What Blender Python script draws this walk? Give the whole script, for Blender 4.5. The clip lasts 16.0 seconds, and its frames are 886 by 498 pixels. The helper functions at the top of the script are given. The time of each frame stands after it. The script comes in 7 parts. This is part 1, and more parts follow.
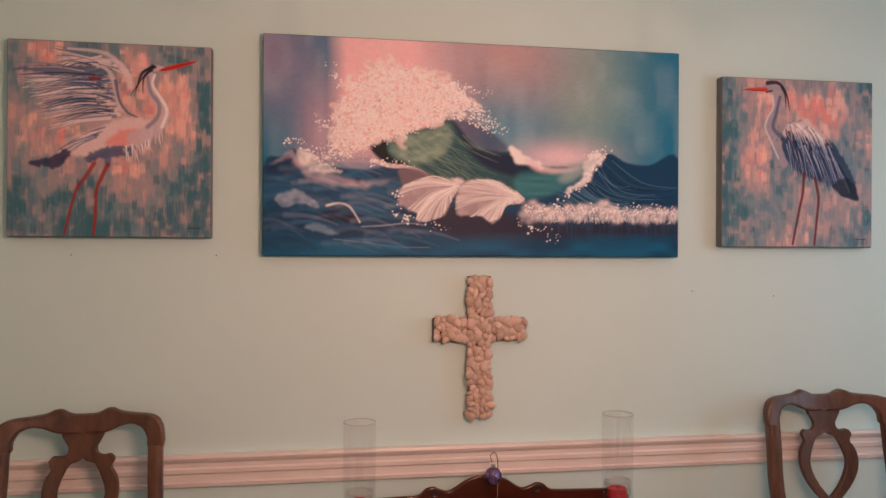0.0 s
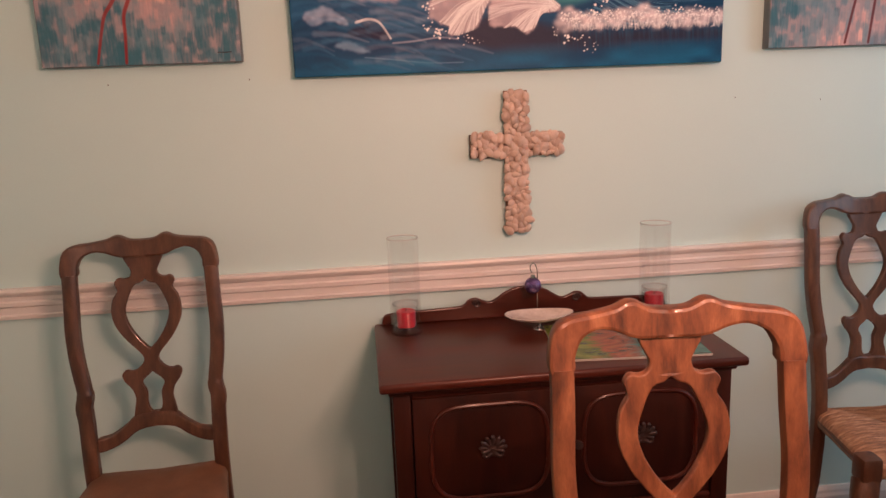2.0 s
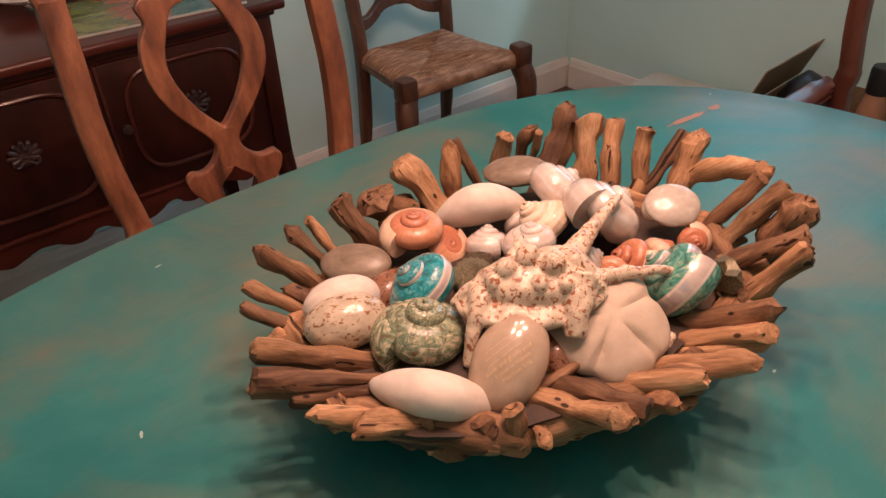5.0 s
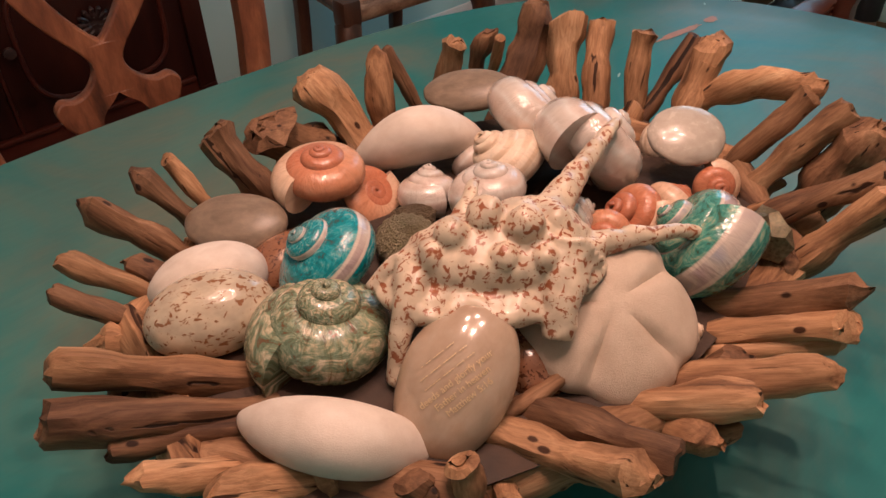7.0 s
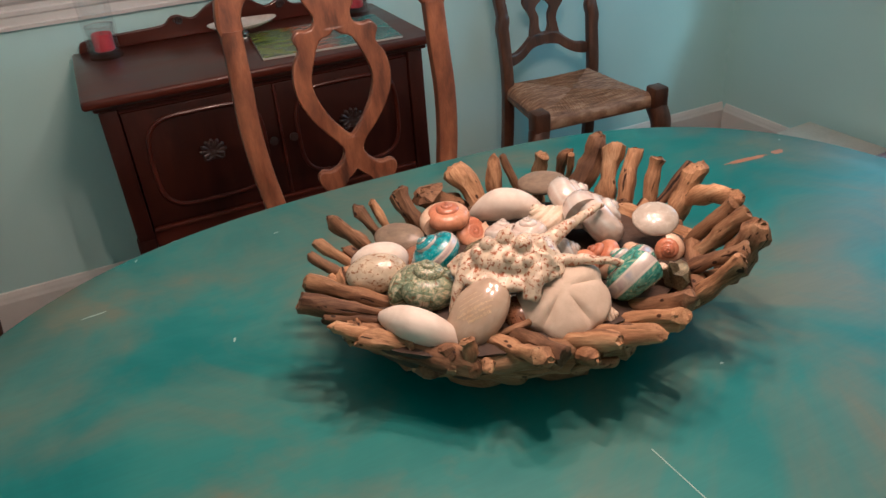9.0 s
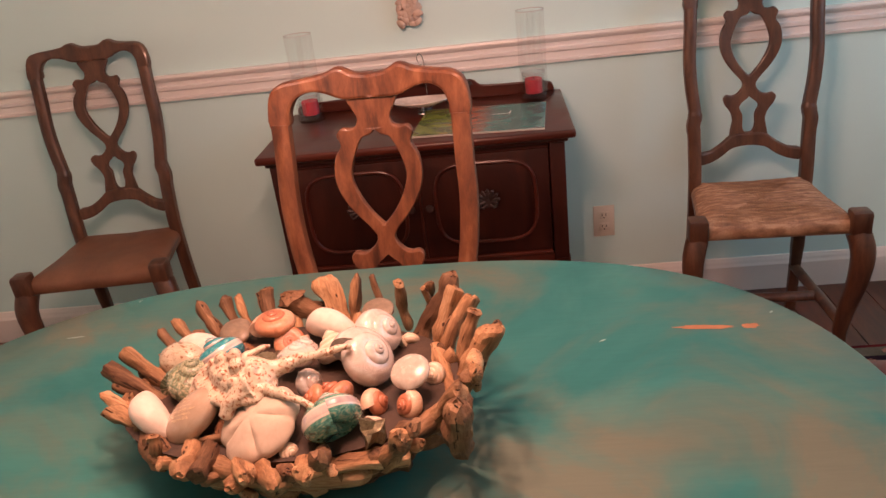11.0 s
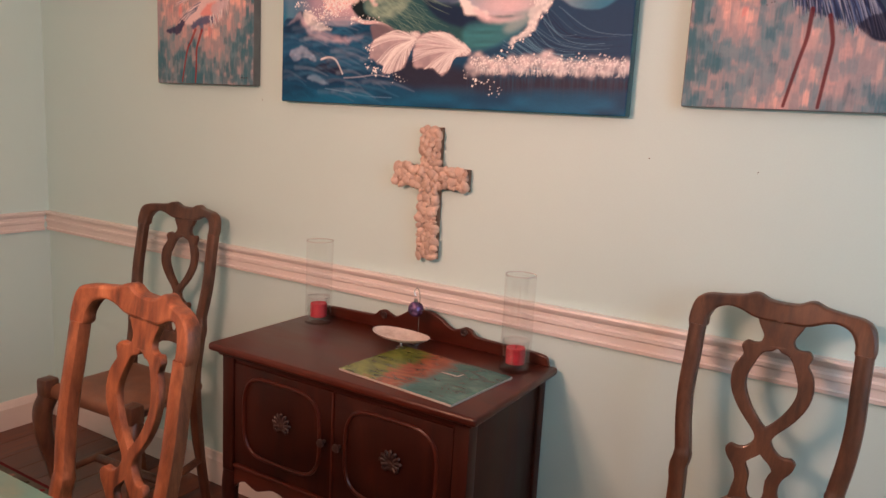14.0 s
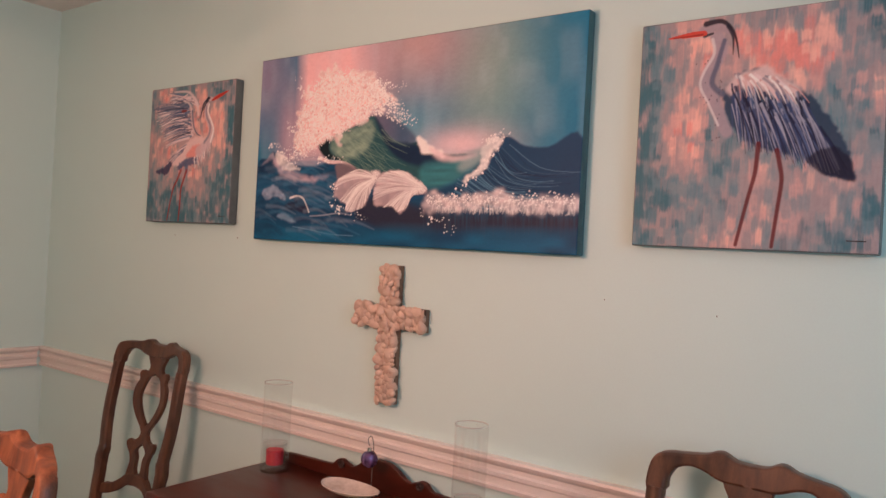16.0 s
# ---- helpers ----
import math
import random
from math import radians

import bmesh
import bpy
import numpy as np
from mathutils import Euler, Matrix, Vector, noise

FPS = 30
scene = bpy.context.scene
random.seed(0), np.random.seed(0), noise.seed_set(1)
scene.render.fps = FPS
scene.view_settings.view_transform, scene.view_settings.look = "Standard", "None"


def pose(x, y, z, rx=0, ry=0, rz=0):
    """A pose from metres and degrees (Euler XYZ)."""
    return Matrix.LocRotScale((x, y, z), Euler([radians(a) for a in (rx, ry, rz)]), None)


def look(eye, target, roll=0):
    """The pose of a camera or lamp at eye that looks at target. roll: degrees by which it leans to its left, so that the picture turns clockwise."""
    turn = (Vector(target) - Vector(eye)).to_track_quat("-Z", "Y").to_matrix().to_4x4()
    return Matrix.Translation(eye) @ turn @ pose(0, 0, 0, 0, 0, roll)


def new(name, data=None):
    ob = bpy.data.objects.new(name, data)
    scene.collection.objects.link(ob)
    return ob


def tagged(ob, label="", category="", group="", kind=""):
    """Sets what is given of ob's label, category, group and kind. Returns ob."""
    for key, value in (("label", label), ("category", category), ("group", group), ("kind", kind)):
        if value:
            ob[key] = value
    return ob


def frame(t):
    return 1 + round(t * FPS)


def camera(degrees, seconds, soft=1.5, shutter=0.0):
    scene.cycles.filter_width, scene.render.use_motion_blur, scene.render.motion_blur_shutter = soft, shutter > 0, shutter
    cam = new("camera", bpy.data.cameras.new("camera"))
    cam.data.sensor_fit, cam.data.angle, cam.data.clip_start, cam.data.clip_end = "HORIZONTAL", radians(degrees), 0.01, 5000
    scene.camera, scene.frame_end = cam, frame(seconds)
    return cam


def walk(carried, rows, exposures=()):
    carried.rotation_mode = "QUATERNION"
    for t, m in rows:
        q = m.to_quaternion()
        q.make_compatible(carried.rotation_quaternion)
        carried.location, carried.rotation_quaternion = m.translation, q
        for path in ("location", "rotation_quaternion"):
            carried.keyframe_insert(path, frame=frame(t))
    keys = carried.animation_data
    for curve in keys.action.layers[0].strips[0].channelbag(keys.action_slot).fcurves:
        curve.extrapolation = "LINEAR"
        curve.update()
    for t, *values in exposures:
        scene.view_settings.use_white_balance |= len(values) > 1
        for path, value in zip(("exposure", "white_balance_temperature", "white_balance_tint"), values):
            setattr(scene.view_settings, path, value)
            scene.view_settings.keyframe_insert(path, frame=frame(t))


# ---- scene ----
cam = camera(61.4, 16.0, 1.5, 0.0)
PATH = [
    (0, (0.091, -2.048, 1.496), (0.407, -0.073, 1.495), 0.3),
    (0.5, (0.093, -2.053, 1.486), (0.384, -0.077, 1.394), 0.3),
    (1, (0.1, -2.049, 1.471), (0.361, -0.08, 1.237), -0.4),
    (1.5, (0.112, -2.064, 1.426), (0.29, -0.101, 1.09), -1.5),
    (2, (0.091, -2.066, 1.428), (0.293, -0.12, 1.012), -2.3),
    (2.5, (0.058, -2.058, 1.354), (0.512, -0.187, 0.814), -2.9),
    (3, (0.024, -2.038, 1.334), (0.812, -0.369, 0.567), -2.2),
    (3.5, (0.037, -2.043, 1.306), (1.031, -0.547, 0.426), -1.7),
    (4, (0.06, -2.067, 1.284), (1.115, -0.683, 0.298), -2.1),
    (4.2, (0.077, -2.072, 1.282), (1.131, -0.712, 0.263), -2.2),
    (6.3, (0.254, -1.945, 1.172), (1.265, -0.748, -0.07), -2.9),
    (6.5, (0.264, -1.937, 1.161), (1.291, -0.76, -0.089), -2.2),
    (7, (0.272, -1.926, 1.149), (1.323, -0.78, -0.108), -1.0),
    (7.5, (0.275, -1.932, 1.15), (1.313, -0.797, -0.128), -1.5),
    (8, (0.27, -1.978, 1.169), (1.269, -0.825, -0.124), -2.2),
    (8.5, (0.199, -2.125, 1.24), (1.107, -0.804, 0.045), -3.1),
    (8.7, (0.16, -2.208, 1.273), (0.991, -0.763, 0.168), -3.8),
    (10.8, (0.691, -2.408, 1.374), (0.547, -0.612, 0.505), -7.6),
    (11, (0.792, -2.402, 1.362), (0.597, -0.597, 0.523), -7.1),
    (11.5, (1.067, -2.423, 1.368), (0.725, -0.625, 0.561), -6.5),
    (11.6, (1.098, -2.406, 1.364), (0.747, -0.61, 0.559), -6.8),
    (12, (1.265, -2.31, 1.376), (0.869, -0.511, 0.596), -6.1),
    (12.2, (1.318, -2.266, 1.379), (0.885, -0.46, 0.635), -6.1),
    (12.5, (1.419, -2.218, 1.392), (0.873, -0.418, 0.711), -4.9),
    (13, (1.623, -2.148, 1.421), (0.792, -0.416, 0.865), -1.8),
    (13.5, (1.701, -2.03, 1.439), (0.738, -0.329, 1.018), 1.4),
    (14, (1.712, -1.89, 1.447), (0.69, -0.206, 1.102), 3.1),
    (14.5, (1.773, -1.785, 1.437), (0.613, -0.186, 1.122), 2.6),
    (15, (1.857, -1.677, 1.45), (0.626, -0.112, 1.26), 2.5),
    (15.5, (1.893, -1.645, 1.464), (0.681, -0.056, 1.397), 2.3),
    (16, (1.885, -1.65, 1.47), (0.706, -0.034, 1.474), 3.1),
]
EXPOSURES = [(0.0, -0.4, 6400, 14), (0.8, -0.35, 6450, 14), (1.5, -0.12, 6500, 16), (2.2, -0.15, 6700, 17), (3.0, -0.22, 7000, 19), (3.6, -0.38, 6800, 17), (4.2, -0.28, 6150, 8), (6.5, -0.78, 5100, -12), (7.5, -0.82, 5000, -12), (8.0, -0.75, 4700, -14), (8.7, -0.5, 4400, -24),
             (10.8, -0.1, 6200, 12), (11.8, 0.02, 6400, 15), (12.5, 0.15, 6600, 18), (13.2, 0.08, 6600, 17), (14.0, -0.04, 6500, 15), (15.0, -0.14, 6400, 15), (16.0, -0.28, 6350, 15)]
walk(cam, [(t, look(eye, target, roll)) for t, eye, target, roll in PATH], EXPOSURES)

# ---------------------------------------------------------------- light
LAMP = (0.565, -1.72, 1.70)
LAMP_R = 0.16
world = bpy.data.worlds.new("sky")
scene.world = world
world.use_nodes = True
wn = world.node_tree.nodes
sky = wn.new("ShaderNodeTexSky")
sky.sky_type, sky.sun_disc = "NISHITA", False
sky.sun_elevation, sky.sun_rotation = radians(35), radians(200)
wn["Background"].inputs["Strength"].default_value = 0.12
world.node_tree.links.new(sky.outputs[0], wn["Background"].inputs["Color"])
sun = new("sun", bpy.data.lights.new("sun", "SUN"))
sun.data.energy, sun.data.angle, sun.data.color = 0.7, radians(10), (1, 0.95, 0.88)
sun.matrix_world = look((0, 0, 10), (-0.28, 0.77, 9.43))
BULB_W = 14.3
for k in range(5):
    a = radians(72 * k + 20)
    b = new("bulb_light", bpy.data.lights.new("bulb_light", "POINT"))
    b.data.energy, b.data.shadow_soft_size, b.data.color = BULB_W, 0.005, (1.0, 0.48, 0.335)
    b.location = (LAMP[0] + LAMP_R * math.cos(a), LAMP[1] + LAMP_R * math.sin(a), LAMP[2])
daylight = new("window_daylight", bpy.data.lights.new("window_daylight", "AREA"))
daylight.data.shape, daylight.data.size, daylight.data.size_y = "RECTANGLE", 1.0, 0.92
daylight.data.energy, daylight.data.color = 12.0, (0.62, 0.84, 1.0)
daylight.matrix_world = look((2.60, -1.04, 1.60), (1.6, -1.04, 1.35))


# ---------------------------------------------------------------- materials
def nodes_of(name):
    m = bpy.data.materials.new(name)
    m.use_nodes = True
    nt = m.node_tree
    return m, nt, nt.nodes, nt.nodes["Principled BSDF"]


def ramp_node(nt, fac, stops):
    r = nt.nodes.new("ShaderNodeValToRGB")
    el = r.color_ramp.elements
    while len(el) < len(stops):
        el.new(0.5)
    for e, (p, c) in zip(el, stops):
        e.position, e.color = p, (*c, 1)
    nt.links.new(fac, r.inputs[0])
    return r.outputs[0]


def mix_node(nt, fac, a, b, mode="MIX"):
    m = nt.nodes.new("ShaderNodeMix")
    m.data_type, m.blend_type = "RGBA", mode
    for sock, v in ((m.inputs[0], fac), (m.inputs[6], a), (m.inputs[7], b)):
        if isinstance(v, bpy.types.NodeSocket):
            nt.links.new(v, sock)
        elif isinstance(v, tuple):
            sock.default_value = (*v, 1)
        else:
            sock.default_value = v
    return m.outputs[2]


def coords(nt, stretch=(1, 1, 1), offset=True):
    tc = nt.nodes.new("ShaderNodeTexCoord")
    mp = nt.nodes.new("ShaderNodeMapping")
    mp.inputs["Scale"].default_value = stretch
    nt.links.new(tc.outputs["Object"], mp.inputs["Vector"])
    if offset:
        info = nt.nodes.new("ShaderNodeObjectInfo")
        sc = nt.nodes.new("ShaderNodeMath")
        sc.operation = "MULTIPLY"
        sc.inputs[1].default_value = 37.0
        nt.links.new(info.outputs["Random"], sc.inputs[0])
        nt.links.new(sc.outputs[0], mp.inputs["Location"])
    return mp.outputs[0]


def noise_node(nt, vec, scale, detail=4.0, rough=0.55, distort=0.0):
    n = nt.nodes.new("ShaderNodeTexNoise")
    n.inputs["Scale"].default_value, n.inputs["Detail"].default_value = scale, detail
    n.inputs["Roughness"].default_value, n.inputs["Distortion"].default_value = rough, distort
    nt.links.new(vec, n.inputs["Vector"])
    return n.outputs[0]


def bump_node(nt, height, strength, distance, bsdf):
    b = nt.nodes.new("ShaderNodeBump")
    b.inputs["Strength"].default_value, b.inputs["Distance"].default_value = strength, distance
    nt.links.new(height, b.inputs["Height"])
    nt.links.new(b.outputs[0], bsdf.inputs["Normal"])


def surface(name, stops, scale=6.0, fine=80.0, rough=0.6, bump=0.15, dist=0.002, stretch=(1, 1, 1), metal=0.0, coat=0.0,
            fine_mix=0.25, distort=0.3, rough_var=0.12, random_tint=0.0, spec=0.5):
    """A material of two scales of variation: a coarse colour noise, a fine grain that also makes relief."""
    m, nt, ns, p = nodes_of(name)
    v = coords(nt, stretch)
    coarse = noise_node(nt, v, scale, 5, 0.6, distort)
    grain = noise_node(nt, v, fine, 3, 0.6)
    col = ramp_node(nt, coarse, stops)
    g = ramp_node(nt, grain, [(0.3, (0.55, 0.55, 0.55)), (0.7, (1, 1, 1))])
    col = mix_node(nt, fine_mix, col, g, "MULTIPLY")
    if random_tint:
        info = nt.nodes.new("ShaderNodeObjectInfo")
        t = ramp_node(nt, info.outputs["Random"], [(0, (1 - random_tint,) * 3), (1, (1, 1, 1))])
        col = mix_node(nt, 1.0, col, t, "MULTIPLY")
    nt.links.new(col, p.inputs["Base Color"])
    rr = nt.nodes.new("ShaderNodeMapRange")
    rr.inputs[3].default_value, rr.inputs[4].default_value = max(rough - rough_var, 0.02), min(rough + rough_var, 1)
    nt.links.new(coarse, rr.inputs[0])
    nt.links.new(rr.outputs[0], p.inputs["Roughness"])
    p.inputs["Metallic"].default_value, p.inputs["Coat Weight"].default_value = metal, coat
    p.inputs["Coat Roughness"].default_value = 0.12
    p.inputs["Specular IOR Level"].default_value = spec
    if bump:
        bump_node(nt, grain, bump, dist, p)
    return m


WALL = surface("aqua_wall_paint", [(0.3, (0.57, 0.80, 0.79)), (0.7, (0.60, 0.83, 0.82))], 1.2, 220, 0.55, 0.12, 0.001, fine_mix=0.05)
CEIL = surface("ceiling_paint", [(0.3, (0.74, 0.74, 0.71)), (0.7, (0.78, 0.78, 0.75))], 1.5, 180, 0.8, 0.15, 0.001, fine_mix=0.06)
TRIM = surface("white_trim_paint", [(0.3, (0.74, 0.70, 0.67)), (0.7, (0.80, 0.77, 0.74))], 5, 160, 0.35, 0.05, 0.001, fine_mix=0.06)
SAGE = surface("sage_sill_paint", [(0.3, (0.16, 0.19, 0.16)), (0.7, (0.20, 0.23, 0.19))], 6, 150, 0.45, 0.06, 0.001, fine_mix=0.08)
PLANK = surface("heart_pine_floor", [(0.25, (0.066, 0.014, 0.006)), (0.5, (0.150, 0.037, 0.013)), (0.78, (0.25, 0.072, 0.026))], 3.0, 26, 0.34,
                0.12, 0.002, (9, 0.9, 9), coat=0.25, fine_mix=0.35, random_tint=0.45)
MAHOG = surface("mahogany_veneer", [(0.3, (0.044, 0.0085, 0.0045)), (0.55, (0.070, 0.013, 0.0065)), (0.8, (0.105, 0.022, 0.010))], 3.2, 60, 0.33,
                0.03, 0.001, (1.2, 6, 6), coat=0.06, fine_mix=0.15, spec=0.35)
# Same wood on doors, sides, posts and legs, about half the top's colour values.
MAHOGV = surface("mahogany_dark_veneer", [(0.3, (0.020, 0.0042, 0.0024)), (0.55, (0.037, 0.0074, 0.0036)), (0.8, (0.062, 0.013, 0.006))], 3.2, 60, 0.42,
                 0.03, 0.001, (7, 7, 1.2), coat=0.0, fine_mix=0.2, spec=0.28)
CARVED = surface("carved_dark_wood", [(0.3, (0.028, 0.014, 0.012)), (0.8, (0.07, 0.036, 0.03))], 30, 200, 0.32, 0.2, 0.001)
WALNUT = surface("old_carved_walnut", [(0.28, (0.035, 0.012, 0.006)), (0.48, (0.085, 0.033, 0.016)), (0.62, (0.125, 0.052, 0.025)), (0.8, (0.19, 0.088, 0.045))], 6, 90, 0.42,
                 0.12, 0.0012, (5, 5, 1), coat=0.2, fine_mix=0.4)
HONEY = surface("worn_honey_walnut", [(0.30, (0.040, 0.013, 0.006)), (0.44, (0.145, 0.047, 0.019)), (0.60, (0.25, 0.092, 0.038)), (0.78, (0.38, 0.165, 0.078))], 6.5, 90, 0.50,
                0.16, 0.0012, (5, 5, 1), coat=0.10, fine_mix=0.5)
RUSH = surface("woven_rush", [(0.3, (0.14, 0.066, 0.032)), (0.5, (0.31, 0.165, 0.088)), (0.72, (0.56, 0.36, 0.22))], 18, 160, 0.55, 0.3, 0.002, (1, 6, 1), fine_mix=0.4)
LEATHER = surface("brown_hide_seat", [(0.3, (0.13, 0.055, 0.028)), (0.7, (0.23, 0.105, 0.055))], 7, 130, 0.5, 0.18, 0.001)
PLASTIC = surface("ivory_plastic", [(0.3, (0.62, 0.57, 0.48)), (0.7, (0.66, 0.61, 0.52))], 8, 100, 0.3, 0.02, 0.001, fine_mix=0.04)
BLACK = surface("black_plastic", [(0.3, (0.012, 0.012, 0.013)), (0.7, (0.02, 0.02, 0.021))], 12, 100, 0.4, 0.05, 0.001)
BRASS = surface("aged_brass", [(0.3, (0.32, 0.21, 0.09)), (0.7, (0.5, 0.36, 0.17))], 12, 90, 0.35, 0.05, 0.001, metal=1.0)
STEEL = surface("silver_wire", [(0.3, (0.45, 0.44, 0.42)), (0.7, (0.62, 0.61, 0.6))], 20, 90, 0.22, 0.02, 0.001, metal=1.0)


def table_paint():
    m, nt, ns, p = nodes_of("worn_teal_table_paint")
    v = coords(nt, offset=False)
    big = noise_node(nt, v, 2.6, 5, 0.62, 0.9)
    base = ramp_node(nt, big, [(0.30, (0.016, 0.112, 0.106)), (0.46, (0.023, 0.150, 0.144)), (0.58, (0.040, 0.182, 0.168)), (0.74, (0.080, 0.192, 0.160))])
    mid = noise_node(nt, v, 3.6, 6, 0.62, 0.8)
    tan = ramp_node(nt, mid, [(0.42, (0, 0, 0)), (0.54, (0.42, 0.42, 0.42)), (0.63, (0.86, 0.86, 0.86))])
    col = mix_node(nt, 0.0, base, base)
    nt.links.new(tan, col.node.inputs[0])
    col.node.inputs[7].default_value = (0.135, 0.145, 0.102, 1)
    for l in list(col.node.inputs[7].links):
        nt.links.remove(l)
    worn = noise_node(nt, coords(nt, (1.2, 3.2, 1), False), 5.2, 6, 0.7, 0.6)
    chip = ramp_node(nt, worn, [(0.765, (0, 0, 0)), (0.785, (1, 1, 1))])
    col2 = mix_node(nt, chip, col, (0.38, 0.165, 0.075))
    brush = noise_node(nt, coords(nt, (3, 28, 1), False), 7, 3, 0.6, 0.4)
    streak = ramp_node(nt, brush, [(0.3, (0.84, 0.84, 0.84)), (0.7, (1, 1, 1))])
    col3 = mix_node(nt, 0.5, col2, streak, "MULTIPLY")
    nt.links.new(col3, p.inputs["Base Color"])
    p.inputs["Roughness"].default_value = 0.44
    p.inputs["Specular IOR Level"].default_value = 0.35
    p.inputs["Coat Weight"].default_value, p.inputs["Coat Roughness"].default_value = 0.06, 0.25
    bump_node(nt, brush, 0.08, 0.001, p)
    return m


TEAL = table_paint()


def thin_glass(name, tint):
    """Clear thin glass: light passes straight, with a mirror-like gloss that grows at grazing angles."""
    m, nt, ns, p = nodes_of(name)
    tr, gl, mx, fr = (ns.new(k) for k in ("ShaderNodeBsdfTransparent", "ShaderNodeBsdfGlossy", "ShaderNodeMixShader", "ShaderNodeLayerWeight"))
    tr.inputs["Color"].default_value = (*tint, 1)
    gl.inputs["Roughness"].default_value, fr.inputs["Blend"].default_value = 0.04, 0.5
    gain = ramp_node(nt, fr.outputs["Facing"], [(0.0, (0.05,) * 3), (0.7, (0.09,) * 3), (0.9, (0.32,) * 3), (1.0, (0.75,) * 3)])
    nt.links.new(gain, mx.inputs[0])
    nt.links.new(tr.outputs[0], mx.inputs[1])
    nt.links.new(gl.outputs[0], mx.inputs[2])
    nt.links.new(mx.outputs[0], ns["Material Output"].inputs["Surface"])
    ns.remove(p)
    return m


def glass_mat(name, tint, rough=0.02):
    m, nt, ns, p = nodes_of(name)
    p.inputs["Base Color"].default_value = (*tint, 1)
    p.inputs["Roughness"].default_value, p.inputs["Transmission Weight"].default_value = rough, 1.0
    p.inputs["IOR"].default_value = 1.45
    return m


GLASS = thin_glass("clear_glass", (1.0, 1.0, 1.0))
PURPLE = glass_mat("purple_glass", (0.66, 0.52, 0.74), 0.08)


# ---------------------------------------------------------------- mesh helpers
def finish(bm, name, material, smooth=True):
    bmesh.ops.recalc_face_normals(bm, faces=bm.faces[:])
    me = bpy.data.meshes.new(name)
    bm.to_mesh(me)
    bm.free()
    me.materials.append(material)
    if smooth:
        for f in me.polygons:
            f.use_smooth = True
        me.set_sharp_from_angle(angle=radians(38))
    return me


def part(name, bm, material, parent, label=""):
    """Links a bmesh (or a ready mesh) as one mesh object under a thing or part."""
    me = bm if isinstance(bm, bpy.types.Mesh) else finish(bm, name, material)
    ob = new(name, me)
    ob.parent = parent
    if label:
        tagged(ob, label)
    return ob


def thing(name, m, label, category, group="", kind=""):
    ob = new(name)
    ob.empty_display_size = 0.05
    ob.matrix_basis = m
    return tagged(ob, label, category, group, kind)


def solo(name, bm, material, m, label, category, group="", kind=""):
    ob = new(name, bm if isinstance(bm, bpy.types.Mesh) else finish(bm, name, material))
    ob.matrix_basis = m
    return tagged(ob, label, category, group, kind)


def add_box(bm, x0, x1, y0, y1, z0, z1, bevel=0.0, seg=2):
    vs = [bm.verts.new((x, y, z)) for x in (x0, x1) for y in (y0, y1) for z in (z0, z1)]
    fs = [bm.faces.new([vs[i] for i in q]) for q in ((0, 1, 3, 2), (4, 6, 7, 5), (0, 4, 5, 1), (2, 3, 7, 6), (0, 2, 6, 4), (1, 5, 7, 3))]
    if bevel:
        es = {e for f in fs for e in f.edges}
        bmesh.ops.bevel(bm, geom=list(es), offset=bevel, segments=seg, affect="EDGES", profile=0.5)
    return bm


def box(*a, **k):
    return add_box(bmesh.new(), *a, **k)


def catmull(pts, n=6, closed=False):
    """A smooth curve through the points, n steps a span."""
    P = [Vector(p) for p in pts]
    out, N = [], len(P)
    for i in range(N if closed else N - 1):
        p0 = P[(i - 1) % N] if closed or i else P[0]
        p1, p2 = P[i], P[(i + 1) % N]
        p3 = P[(i + 2) % N] if closed or i + 2 < N else P[-1]
        for k in range(n):
            t = k / n
            out.append(0.5 * ((2 * p1) + (p2 - p0) * t + (2 * p0 - 5 * p1 + 4 * p2 - p3) * t * t + (3 * p1 - p0 - 3 * p2 + p3) * t ** 3))
    if not closed:
        out.append(P[-1])
    return out


def add_tube(bm, path, radii, seg=10, flat=1.0, cap=True, power=2.0, side=None):
    """A tube along the path; radii a number or one a point; flat: thickness over width; power over 2 squares it off."""
    path = [Vector(p) for p in path]
    if not hasattr(radii, "__len__"):
        radii = [radii] * len(path)
    rings, prev = [], Vector(side or (1, 0.123, 0.05))
    for i, p in enumerate(path):
        t = (path[min(i + 1, len(path) - 1)] - path[max(i - 1, 0)]).normalized()
        u = (prev - t * prev.dot(t)).normalized()
        w = t.cross(u)
        prev = u
        ring = []
        for k in range(seg):
            a = 2 * math.pi * k / seg
            c, s = math.cos(a), math.sin(a)
            c, s = math.copysign(abs(c) ** (2 / power), c), math.copysign(abs(s) ** (2 / power), s)
            ring.append(bm.verts.new(p + radii[i] * (c * u + flat * s * w)))
        rings.append(ring)
    for a, b in zip(rings, rings[1:]):
        for k in range(seg):
            bm.faces.new((a[k], a[(k + 1) % seg], b[(k + 1) % seg], b[k]))
    if cap:
        bm.faces.new(rings[0][::-1])
        bm.faces.new(rings[-1])
    return bm


